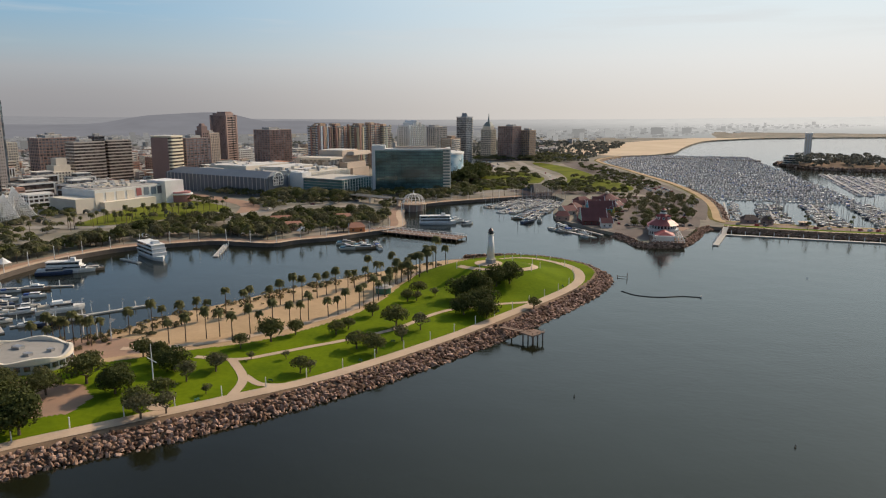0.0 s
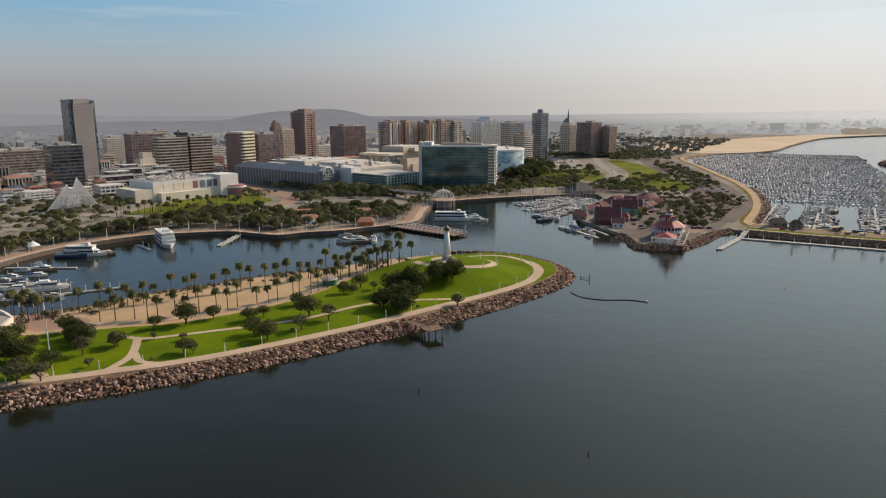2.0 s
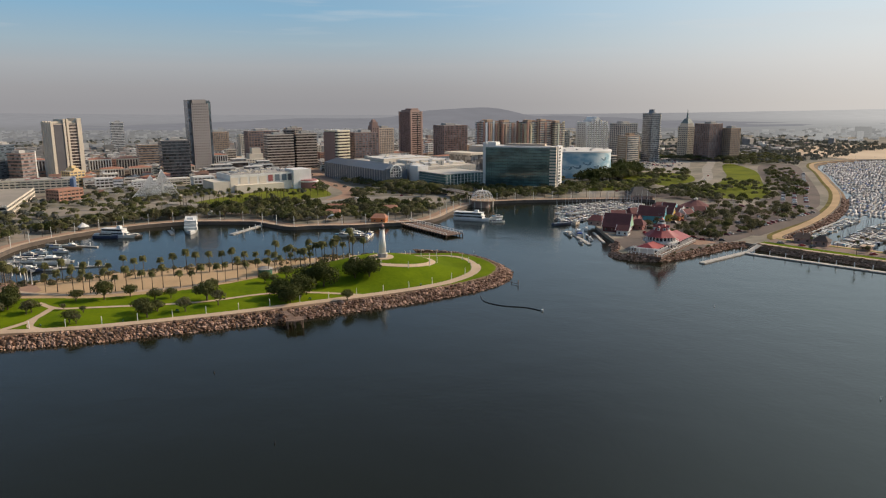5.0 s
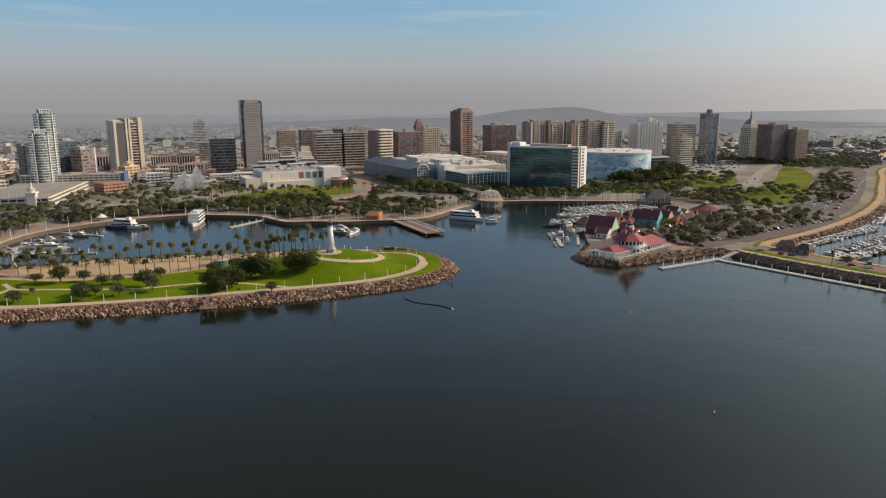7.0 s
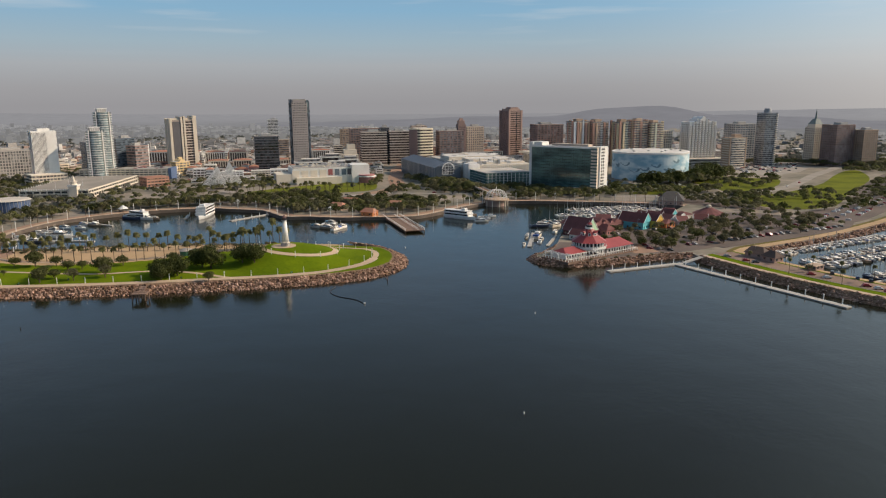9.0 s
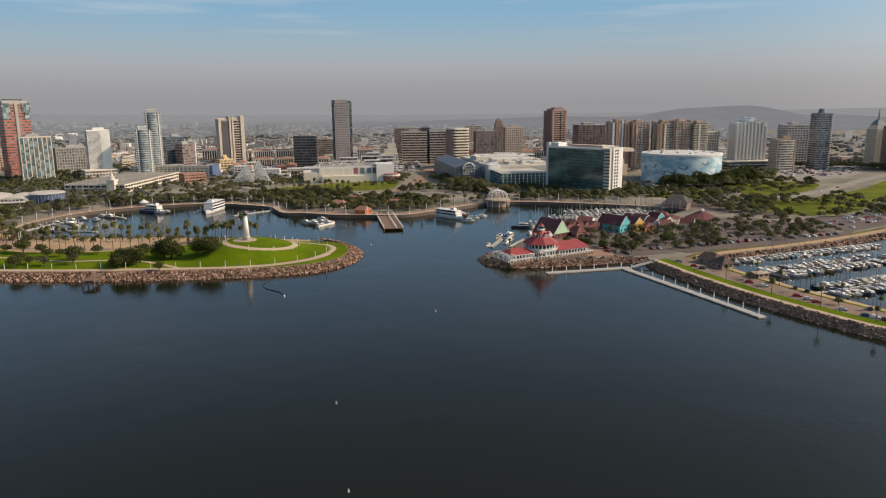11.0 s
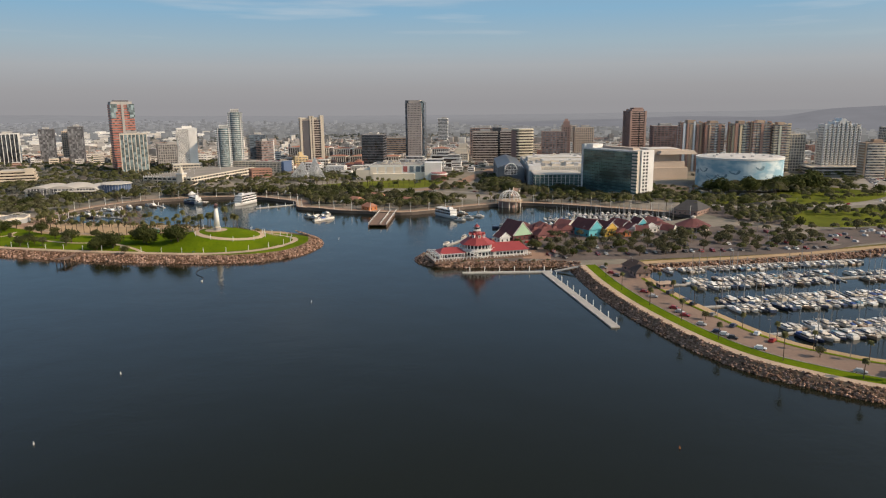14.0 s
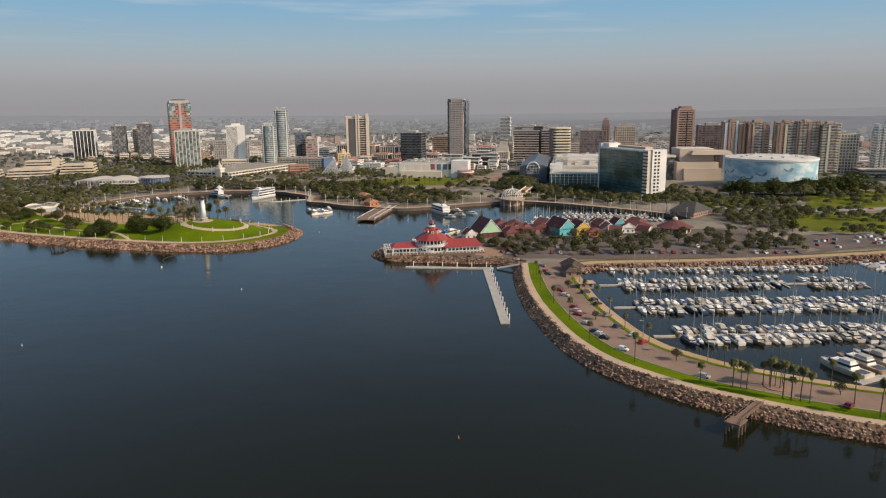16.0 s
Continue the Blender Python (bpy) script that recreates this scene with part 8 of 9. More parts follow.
for k, (x, y, w, d, wall, lab) in enumerate(((-112, 660, 12, 12, BROWNPANEL, "brown"), (-114, 698, 12, 14, OFFWHITE, "cream"), (-112, 722, 13, 12, PINK, "pink"), (-110, 742, 11, 10, OFFWHITE, "cream"), (-112, 776, 13, 14, TAN, "tan"), (-72, 748, 9, 9, WHITE, "white"), (-74, 664, 10, 10, PINK, "pink"), (-70, 770, 10, 9, OFFWHITE, "cream"))):
    cottage(f"{lab} village house with a maroon roof", x, y - 9, w, d, 4.2, 0.2 + (k % 3) * 0.5, wall, MAROON, 4.2, None, 0 if k % 2 else 3)
cottage("dark-roofed hall with steep hips beside the inlet", -176, 838, 24, 34, 4.5, 0.72, BROWNPANEL, SLATEROOF, 8.0, None, 8, "boat_hall")
cottage("small brown-roofed marina kiosk", 49, 679, 12, 10, 3.4, 0.3, BROWNPANEL, BROWNROOF, 3.8, None, 3)
cottage("brown hip-roofed marina office", 63, 676, 10, 9, 3.4, 0.0, BROWNPANEL, BROWNROOF, 3.8, None, 4)
cottage("low brick washroom with a flat roof", 92, 678, 6, 8, 3, 0.0, BROWNPANEL, TAN, 0.5, None, 2)
# moved up on to the breakwater
for o in list(scene.objects):
    if o.name.startswith("shop_house") and o.location.x > 40:
        o.location.z = BZ

# carousel arch on the harbour: white ribbed pavilion
ap = thing("arched_pavilion", "white domed steel lattice pavilion over the waterfront", "pavilion", -272, 681, FLAT + 3.6, 0.95)
ap.scale = (0.86, 0.86, 0.8)
for k in range(16):
    g, az = Geo(), 2 * math.pi * k / 16
    for i in range(8):
        pts = []
        for u in (i / 8, (i + 1) / 8):
            r, z = 13.5 * math.cos(u * math.pi / 2) ** 0.8, 1.5 + 12.5 * math.sin(u * math.pi / 2)
            pts.append((r * math.cos(az), r * math.sin(az), z))
        g.tube(pts[0], pts[1], 0.34, n=4)
    part("rib", g, WHITE, ap)
for r, z in ((13.0, 4.5), (11.3, 8.0), (8.4, 11.2), (4.6, 13.3)):
    g = Geo()
    for k in range(24):
        a0, a1 = 2 * math.pi * k / 24, 2 * math.pi * (k + 1) / 24
        g.tube((r * math.cos(a0), r * math.sin(a0), z), (r * math.cos(a1), r * math.sin(a1), z), 0.26, n=4)
    part("ring", g, WHITE, ap)
part("finial", Geo().cyl(0, 0, 13.6, 18, 0.9, 0.15, 8), WHITE, ap)
part("deck", Geo().cyl(0, 0, 0.4, 1.6, 16, 16, 28), PAVE, ap)
for k in range(10):
    a = 2 * math.pi * k / 10
    part("pillar", Geo().cyl(14 * math.cos(a), 14 * math.sin(a), -8.5, 0.5, 0.7, n=8), OFFWHITE, ap)
# solid drum added to stand in for the shade under the deck
part("under_hall", Geo().cyl(-2, 0, -8, 0.5, 12, n=24), BROWNPANEL, ap, "dark brown drum filling the shade below the deck")
fb = thing("footbridge", "long ramped footbridge with red paving", "bridge", 0, 0, 0)
ramp_x, ramp_y = -357, 712
run, turn = math.hypot(ramp_x + 282, ramp_y - 689), math.atan2(ramp_y - 689, ramp_x + 282)
part("deck", Geo().box((ramp_x - 282) / 2, (ramp_y + 689) / 2, 8.9, run, 8, 0.8, turn), BRICKPAVE, fb)
for s_ in (-4, 4):
    part("parapet", Geo().box((ramp_x - 282) / 2 - s_ * math.sin(turn), (ramp_y + 689) / 2 + s_ * math.cos(turn), 9.6, run, 0.35, 1.2, turn), OFFWHITE, fb)
for k in (0.15, 0.4, 0.65, 0.9):
    part("pillar", Geo().box(-282 + (ramp_x + 282) * k, 689 + (ramp_y - 689) * k, FLAT - 0.2, 2, 5, 6.6, turn), OFFWHITE, fb)

# tented kiosks and cafes on the promenade
for x, y, w, d, m, lab in ((-264, 531, 13, 10, ORANGE, "orange waterfront cafe with a tiled roof"), (-318, 520, 16, 12, TAN, "low waterfront house with a red roof"), (-345, 545, 22, 14, TAN, "low promenade restaurant with a red-brown roof"), (-300, 575, 18, 12, BEIGE, "small promenade house with a red roof")):
    cottage(lab, x, y, w, d, 4, 0.6, m, TILEROOF, 3.5, None, 3, "cafe_house")
tent = thing("tent_canopy", "white peaked tent canopy on the promenade", "canopy", 0, 0, -500, 0, "tent canopies")
part("canopy", Geo().cyl(0, 0, 3, 6.5, 5, 0.2, 8), WHITE, tent)
for i in range(4):
    a = math.pi / 4 + i * math.pi / 2
    part("leg", Geo().cyl(4.5 * math.cos(a), 4.5 * math.sin(a), -0.2, 3.1, 0.1, n=6), METAL, tent)
SEEDS.append(tent)
for x, y in ((-338, 480), (-402, 440), (-418, 330), (-300, 505)):
    copy_thing(tent, pose(x, y, FLAT))

# round white park building with a scalloped roof
rb_t = thing("park_pavilion", "curved blue-grey park building with a scalloped cream parapet", "building", -246, 199, pz(-246, 199))
BLUEGREY = surface("blue_grey_stucco", (0.42, 0.44, 0.45), (0.32, 0.335, 0.345), scale=0.15, rough=0.85, fine=1.0)
arc = [(19 * math.cos(a), 15 * math.sin(a)) for a in np.linspace(0, 2 * math.pi, 61)[:-1]]
part("wall", Geo().prism(arc, -0.5, 4), BLUEGREY, rb_t)
part("roof", Geo().prism([(0.93 * x, 0.93 * y) for x, y in arc], 4, 4.2), ROOFGREY, rb_t)
g, n = Geo(), len(arc)
rise = [0.5 + 1.5 * abs(math.sin(2.5 * 2 * math.pi * i / n)) ** 1.5 for i in range(n)]
for k, zz in ((1.01, None), (1.01, 1), (0.93, 1), (0.93, None)):
    g.v += [(x * k, y * k, 4 + (rise[i] if zz else -0.4)) for i, (x, y) in enumerate(arc)]
g.f += [(j * n + i, j * n + (i + 1) % n, ((j + 1) % 4) * n + (i + 1) % n, ((j + 1) % 4) * n + i) for j in range(4) for i in range(n)]
part("scalloped_parapet", g, OFFWHITE, rb_t, "cream scalloped parapet")
for x, y, w in ((-6, 2, 4), (5, -3, 3), (9, 4, 2.5), (-11, -4, 3)):
    part("rooftop_unit", Geo().box(x, y, 4.2, w, w * 0.7, 1.2), METAL, rb_t)
me = Geo().box(0, 0, 0, 2.2, 0.25, 1.8).mesh("window", GLASSDARK)
for i in range(16):
    a = -2.6 + i * 0.2
    part("window", me, GLASSDARK, rb_t).matrix_basis = pose(19.05 * math.cos(a), 15.05 * math.sin(a), 1.4, 0, 0, math.degrees(math.atan2(15 * math.cos(a), -19 * math.sin(a))))
wp = thing("walkway_pavilion", "small green-grey shelter by the palm walk", "shelter", -156, 345, pz(-156, 345), 0.2)
part("wall", Geo().cyl(0, 0, -0.3, 3.4, 4.2, n=14), PAINTGREEN, wp)
part("roof", Geo().cyl(0, 0, 3.4, 4.3, 4.9, 3.0, 14), GREYCON, wp)


# ---- cars ----
def car_kind(name, label, L, W, H, van=False):
    t = thing(name, label, "car", 0, 0, -500, 0, "parked cars")
    prof = [(-L / 2, 0.35), (-L / 2, 0.85), (-L * 0.42, 0.95), (-L * 0.3, H), (L * 0.12, H), (L * 0.26, 0.95), (L * 0.48, 0.8), (L / 2, 0.6), (L / 2, 0.35)]
    if van:
        prof = [(-L / 2, 0.35), (-L / 2, H * 0.95), (-L * 0.46, H), (L * 0.2, H), (L * 0.36, 1.1), (L * 0.48, 0.95), (L / 2, 0.7), (L / 2, 0.35)]
    g = Geo()
    n = len(prof)
    g.v = [(x, s * W / 2 * (0.86 if z > 1.0 else 1.0), z) for s in (-1, 1) for x, z in prof]
    g.f = [tuple(range(n))[::-1] if False else tuple(range(n)), tuple(range(2 * n - 1, n - 1, -1))] + [(i, n + i, n + (i + 1) % n, (i + 1) % n) for i in range(n)]
    shell = part("body", g, CARPAINT, t)
    wz = 0.98
    part("window_band", Geo().box(-L * 0.08, 0, wz, L * (0.42 if not van else 0.62), W * 0.93, (H - wz) * 0.75, 0, 0.88), GLASSDARK, shell)
    part("windscreen", Geo().add([(L * 0.265, -W * 0.4, 0.98), (L * 0.265, W * 0.4, 0.98), (L * 0.135, W * 0.37, H - 0.08), (L * 0.135, -W * 0.37, H - 0.08)], [(0, 1, 2, 3)]), GLASSDARK, shell)
    for sx in (-0.31, 0.31):
        for sy in (-1, 1):
            part("wheel", Geo().tube((sx * L, sy * W * 0.42, 0.33), (sx * L, sy * W * 0.5, 0.33), 0.34, n=10), TYRE, t)
    return t


CARS = [car_kind("parked_car", "parked saloon car with dark windows", 5.0, 2.1, 1.75), car_kind("parked_car", "parked hatchback car with dark windows", 4.7, 2.1, 1.8), car_kind("parked_van", "parked van with tinted windows", 5.6, 2.3, 2.2, True)]
SEEDS += CARS


def park_car(x, y, z, rot, kinds=None):
    o = copy_thing(RNG.choices(kinds or CARS, (5, 4, 1))[0], pose(x, y, z, 0, 0, math.degrees(rot)))
    return o


for x, y in ((39, 662), (54, 661.5), (61, 662), (133, 663), (140, 662.5), (146, 662), (161, 662.5), (173, 664), (177, 665), (182, 666), (197, 670), (229, 692), (110, 662.5), (100, 662)):
    park_car(x, y, BZ, RNG.uniform(-0.1, 0.1) + 0.9)
for x, y in ((166, 676), (189, 681), (148, 676), (179, 680), (120, 676), (258, 731), (128, 676), (270, 748), (105, 675)):
    park_car(x, y, BZ, RNG.uniform(-0.1, 0.1) + 2.2)
for a, b, n in (((-8, 665), (4, 850), 26), ((-30, 665), (-18, 850), 16), ((-66, 650), (-62, 850), 10)):
    for i in range(n):
        if RNG.random() < 0.72:
            u = (i + RNG.uniform(0.3, 0.7)) / n
            park_car(a[0] + (b[0] - a[0]) * u, a[1] + (b[1] - a[1]) * u, FLAT + 0.05, RNG.uniform(-0.1, 0.1))
for x, y in ((-12, 642), (-6, 646), (0, 650), (-22, 648), (-28, 650), (-36, 640), (-52, 632), (-46, 636), (-60, 640), (-14, 660)):
    park_car(x, y, FLAT + 0.05, RNG.choice((0.3, 1.8)))
for x, y in ((-226, 168), (-232, 172), (-222, 160), (-240, 160), (-214, 152)):
    park_car(x, y, pz(x, y), 0.6)
# cars on the drives, and far parking
for x, y, a in even(offset(spline([(-441, 513), (-412, 579), (-395, 640), (-350, 700), (-321, 740), (-262, 805), (-222, 865), (-193, 934), (-187, 1019), (-232, 1159)], 8), 3.5), 52, 9):
    park_car(x, y, FLAT + 0.2, a)
g = Geo()
rng = random.Random(31)
for _ in range(240):
    x, y = rng.uniform(-470, -330), rng.uniform(1180, 1370)
    if inside([x], [y], [(-470, 1315), (-400, 1380), (-345, 1295), (-312, 1160), (-365, 1172)])[0]:
        g.box(x, y, FLAT + 0.1, 4.6, 1.9, 1.4, rng.choice((0.2, 1.77)), 0.8)
for _ in range(160):
    x, y = rng.uniform(-60, 0), rng.uniform(870, 1250)
    lim = np.interp(y, [870, 972, 1065, 1161, 1290], [10, -25, -52, -88, -130])
    g.box(lim - 18 - 12 * rng.choice((0, 1, 2)), y, FLAT + 0.1, 4.6, 1.9, 1.4, 0.2, 0.8)
tagged(part("distant_cars", g, palette("far_car_paint", [(0.6, 0.6, 0.6), (0.04, 0.04, 0.05), (0.7, 0.7, 0.68), (0.25, 0.04, 0.04), (0.2, 0.2, 0.22)], 0.35, False)), "rows of parked cars in far lots", "cars", "", "stuff")

# ---- low town ----
rng = random.Random(41)
TAKEN = [(x, y, max(w, d) * 0.6) for _, _, x, y, w, d, *_ in TOWERS] + [(-828, 651, 26), (-812, 156, 26), (-762, 1037, 28), (-690, 811, 26), (-864, 465, 32), (-766, 344, 18), (-724, 330, 18), (-580, 830, 58), (-490, 810, 58), (-545, 752, 30), (-600, 765, 30), (-640, 775, 26), (-490, 740, 30), (-410, 790, 40), (-575, 570, 34), (-575, 620, 34), (-500, 958, 44), (-500, 910, 34), (-378, 1010, 60), (-331, 822, 50), (-752, 268, 34), (-782, 388, 16), (-641, 307, 50), (-590, 300, 44), (-690, 325, 44), (-750, 372, 40), (-790, 330, 26), (-715, 410, 26)]


def free(x, y, r):
    return all((x - a) ** 2 + (y - b) ** 2 > (r + q) ** 2 for a, b, q in TAKEN)


def on_road(x, y):
    return distance([x], [y], [(-412, 590), (-455, 650), (-560, 700), (-660, 750), (-900, 860), (-1400, 870)])[0] < 26 or distance([x], [y], [(-690, -300), (-690, 700), (-660, 900), (-620, 1200), (-600, 1600)])[0] < 16


WALLS = (OFFWHITE, BEIGE, WHITE, GREYCON, WHITE, OFFWHITE, TAN, REDBRICK, WHITE)
kinds_of = {OFFWHITE: "cream", BEIGE: "beige", TAN: "tan", GREYCON: "grey", WHITE: "white", REDBRICK: "red-brick"}


def plaza_house(label, x, y, w, d, h, wall, top, rot=GRID):
    """A mid-rise with a brick base, a pale colonnaded top storey and a tiled roof."""
    t = thing("plaza_house", label, "building", x, y, FLAT, rot, "plaza houses")
    part("base", Geo().box(0, 0, -0.3, w, d, h * 0.45), wall, t)
    part("glazing", Geo().box(0, 0, h * 0.44, w - 1.4, d - 1.4, h * 0.5), BROWNGLASS, t)
    g = Geo()
    for i in range(round(d / 4) + 1):
        for sx in (-1, 1):
            g.box(sx * (w / 2 - 0.5), -d / 2 + 0.6 + (d - 1.2) * i / round(d / 4), h * 0.44, 1.1, 1.3, h * 0.5)
    joined(part("colonnade", g, top, t))
    part("cornice", Geo().box(0, 0, h * 0.92, w + 1, d + 1, 1.6), top, t)
    part("roof", Geo().gable(0, 0, h * 0.92 + 1.6, w, d, 2.4, 0, min(w, d) * 0.4, 0.6), TILEROOF, t)
    for k in range(2):
        part("window_band", Geo().box(0, 0, 2 + k * h * 0.21, w + 0.2, d + 0.2, 1.7), OFFICEGLASS, t)
    TAKEN.append((x, y, max(w, d) * 0.55))
    return t


def framed(label, x, y, w, d, h, rot):
    """A glass house held in broad white frames, with a set-back top storey."""
    t = thing("office_block", label, "building", x, y, FLAT, rot, "white-framed offices")
    part("glazing", Geo().box(0, 0, -0.3, w - 2, d - 2, h), BROWNGLASS, t)
    for z in (h * 0.42, h - 1.6):
        part("frame_slab", Geo().box(0, 0, z, w, d, 1.7), WHITE, t)
    for sx in (-1, 1):
        for sy in (-1, 1):
            part("frame_post", Geo().box(sx * (w / 2 - 0.9), sy * (d / 2 - 0.9), 0, 1.8, 1.8, h), WHITE, t)
    part("top_storey", Geo().box(-w * 0.1, d * 0.1, h, w * 0.6, d * 0.6, 3.6), OFFICEGLASS, t)
    part("top_roof", Geo().box(-w * 0.1, d * 0.1, h + 3.6, w * 0.66, d * 0.66, 0.8), ROOFWHITE, t)
    part("roof", Geo().box(0, 0, h, w - 1, d - 1, 0.3), ROOFGREY, t)
    TAKEN.append((x, y, max(w, d) * 0.55))
    return t


for lab, x, y, w, d, h, wall, top in (
        ("brick and white colonnaded block", -925, 440, 30, 34, 29, REDBRICK, WHITE), ("brick and white colonnaded block", -905, 482, 30, 36, 29, REDBRICK, WHITE),
        ("tan and white colonnaded block", -892, 522, 26, 30, 27, TAN, WHITE), ("pink block with a pale colonnade", -880, 558, 26, 28, 27, PINK, OFFWHITE),
        ("low terracotta-roofed brick block", -822, 512, 26, 30, 17, REDBRICK, OFFWHITE), ("low terracotta-roofed tan block", -812, 548, 26, 28, 17, TAN, OFFWHITE),
        ("low pink terracotta-roofed block", -790, 604, 26, 26, 17, PINK, OFFWHITE), ("cream block on the avenue", -880, 705, 26, 30, 24, OFFWHITE, WHITE),
        ("brick row on the boulevard", -735, 968, 30, 50, 20, REDBRICK, OFFWHITE), ("cream row on the boulevard", -640, 1010, 30, 44, 16, OFFWHITE, WHITE)):
    plaza_house(lab, x, y, w, d, h, wall, top)
framed("glass office in broad white frames", -742, 634, 26, 44, 15, GRID)
framed("low glass office with a white roof slab", -700, 662, 26, 40, 13, GRID)
framed("glass office in white frames with a set-back top", -790, 690, 26, 34, 18, GRID)
framed("white-framed glass office on the avenue", -735, 700, 22, 30, 17, GRID)
# stepped white office with many small windows
so = thing("office_block", "stepped white stucco office with small windows", "building", -800, 727, FLAT, GRID)
for k, (w, d, h) in enumerate(((26, 30, 20), (20, 22, 28), (14, 14, 37))):
    part("tier", Geo().box(-2 * k, 2 * k, -0.3, w, d, h), OFFWHITE, so)
g = Geo()
for k in range(5):
    for i in range(7):
        g.box(13.1, -12.5 + i * 4.1, 2 + k * 3.7, 0.3, 1.6, 1.8)
        g.box(-10 + i * 3.6, -15.1, 2 + k * 3.7, 1.6, 0.3, 1.8)
joined(part("fenestration", g, GLASSDARK, so))
TAKEN.append((-800, 727, 20))
cb = block("corner_building", "yellow stucco corner building with an arched top", -780, 446, 18, 22, 20, 5, PALEYELLOW, OFFICEGLASS, ROOFWHITE, True, 4.0, 0.5, 1.5, 0.3, ())
part("arched_top", Geo().tube((-8, 0, 20), (8, 0, 20), 5, n=16), PALEYELLOW, cb)
part("lantern", Geo().box(0, 0, 24, 5, 6, 3.5), PALEYELLOW, cb)
# white shopping blocks along the mall, with red-tiled houses behind
for lab, x, y, w, d, h, wall in (
        ("white shopping block with fine window bands", -735, 470, 20, 26, 12, WHITE), ("white shopping block with upright ribs", -700, 505, 18, 30, 9, WHITE),
        ("white shopping block with a sloped canopy", -690, 545, 18, 30, 9, OFFWHITE), ("plain cream shopping block", -760, 486, 16, 18, 15, OFFWHITE), ("white shopping block beside the cinema", -650, 560, 22, 26, 13, WHITE)):
    block("shopping_block", lab, x, y, w, d, h, 3, wall, BROWNGLASS, ROOFWHITE, True, 4.0, 0.5, 1.7, GRID, ())
    TAKEN.append((x, y, 18))
for k in range(30):
    x, y = rng.uniform(-810, -690), rng.uniform(440, 590)
    if not free(x, y, 5) or on_road(x, y):
        continue
    w, d, h = rng.uniform(10, 18), rng.uniform(10, 18), rng.uniform(8, 14)
    wall = rng.choice((OFFWHITE, TAN, PINK, WHITE, BEIGE))
    t = thing("shop_block", f"{'pink' if wall is PINK else kinds_of[wall]} shop block with a terracotta roof", "building", x, y, FLAT, GRID, "shopping quarter")
    part("wall", Geo().box(0, 0, -0.3, w, d, h), wall, t)
    part("roof", Geo().gable(0, 0, h - 0.3, w, d, 2.6, 0, min(w, d) * 0.4, 0.8), TILEROOF, t)
    g = Geo()
    for j in range(int(h / 4)):
        g.box(0, 0, 1.2 + j * 4, w + 0.15, d + 0.15, 1.5)
    part("window_band", g, OFFICEGLASS, t)
    TAKEN.append((x, y, 8))
block("office_block", "dark low block under a pale flat roof", -640, 880, 30, 84, 22, 5, DARKWALL, OFFICEGLASS, ROOFWHITE, True, 0, 0.5, 1.3, GRID)
TAKEN.append((-640, 880, 40))
# blocks of the town between the towers
made = 0
for gx in range(-610, -1250, -44):
    for gy in range(-120, 1480, 46):
        x, y = gx + rng.uniform(-9, 9), gy + rng.uniform(-9, 9)
        if made >= 90 or not free(x, y, 14) or on_road(x, y) or rng.random() < 0.2 or (x > -640 and (850 < y < 1000 or y < 430)) or (x > -930 and 400 < y < 720) or (x > -930 and y < 320):
            continue
        w, d = rng.uniform(14, 26), rng.uniform(16, 34)
        fl = rng.choice((2, 2, 3, 3, 4, 5, 7)) if x < -700 else rng.choice((2, 2, 3, 3))
        wall = rng.choice(WALLS)
        block("town_house", f"{kinds_of[wall]} town building of {fl} storeys with a flat roof", x, y, w, d, fl * 3.9, fl, wall, BROWNGLASS if made % 2 else OFFICEGLASS, rng.choice((ROOFGREY, ROOFWHITE, TILEROOF, ROOFGREY)), True, rng.choice((0, 3.0, 4.0)), 0.4, 1.9, GRID if y > 430 else GATE, ((0.3, 0.3, 2.5),) if fl > 3 else ())
        TAKEN.append((x, y, max(w, d) * 0.45))
        made += 1
# small houses in the gaps, too many to count
houses, panes, tops, caps = Geo(), Geo(), Geo(), Geo()
for _ in range(5200):
    x, y = -580 - 640 * rng.random() ** 0.9, rng.uniform(-160, 1500)
    w, d, h = rng.uniform(6, 15), rng.uniform(7, 17), rng.choice((3.8, 4.4, 5, 7.5, 8, 11, 13))
    if (x > -690 and y < 440) or (x > -640 and y < 720) or (y < 320 and x > -960) or not free(x, y, 6) or on_road(x, y):
        continue
    r = GRID if y > 430 else GATE
    houses.box(x, y, FLAT - 0.2, w, d, h, r)
    tops.box(x, y, FLAT + h - 0.25, w - 1.0, d - 1.0, 0.4, r)
    for k in range(1 + int(h > 7) + int(h > 10)):
        panes.box(x, y, FLAT + 1.2 + 3.6 * k, w + 0.12, d * 0.86, 1.5, r)
    if rng.random() < 0.6:
        caps.box(x + rng.uniform(-2, 2), y + rng.uniform(-2, 2), FLAT + h, rng.uniform(1.5, 4), rng.uniform(1.5, 4), rng.uniform(1, 2.6), r)
small = tagged(part("small_houses", houses, palette("house_walls", [(0.60, 0.56, 0.50), (0.70, 0.67, 0.61), (0.46, 0.36, 0.29), (0.74, 0.72, 0.68), (0.40, 0.37, 0.35), (0.38, 0.24, 0.19), (0.66, 0.58, 0.46), (0.78, 0.76, 0.72)], 0.85, False)), "small pale flat-roofed houses between the towers", "houses", "", "stuff")
tagged(part("house_windows", panes, BROWNGLASS, small), "", "", "", "stuff")
tagged(part("house_roofs", tops, palette("house_roof_sheets", [(0.34, 0.32, 0.30), (0.58, 0.56, 0.52), (0.26, 0.25, 0.24), (0.66, 0.63, 0.58), (0.36, 0.18, 0.12), (0.46, 0.43, 0.39)], 0.9, False), small), "", "", "", "stuff")
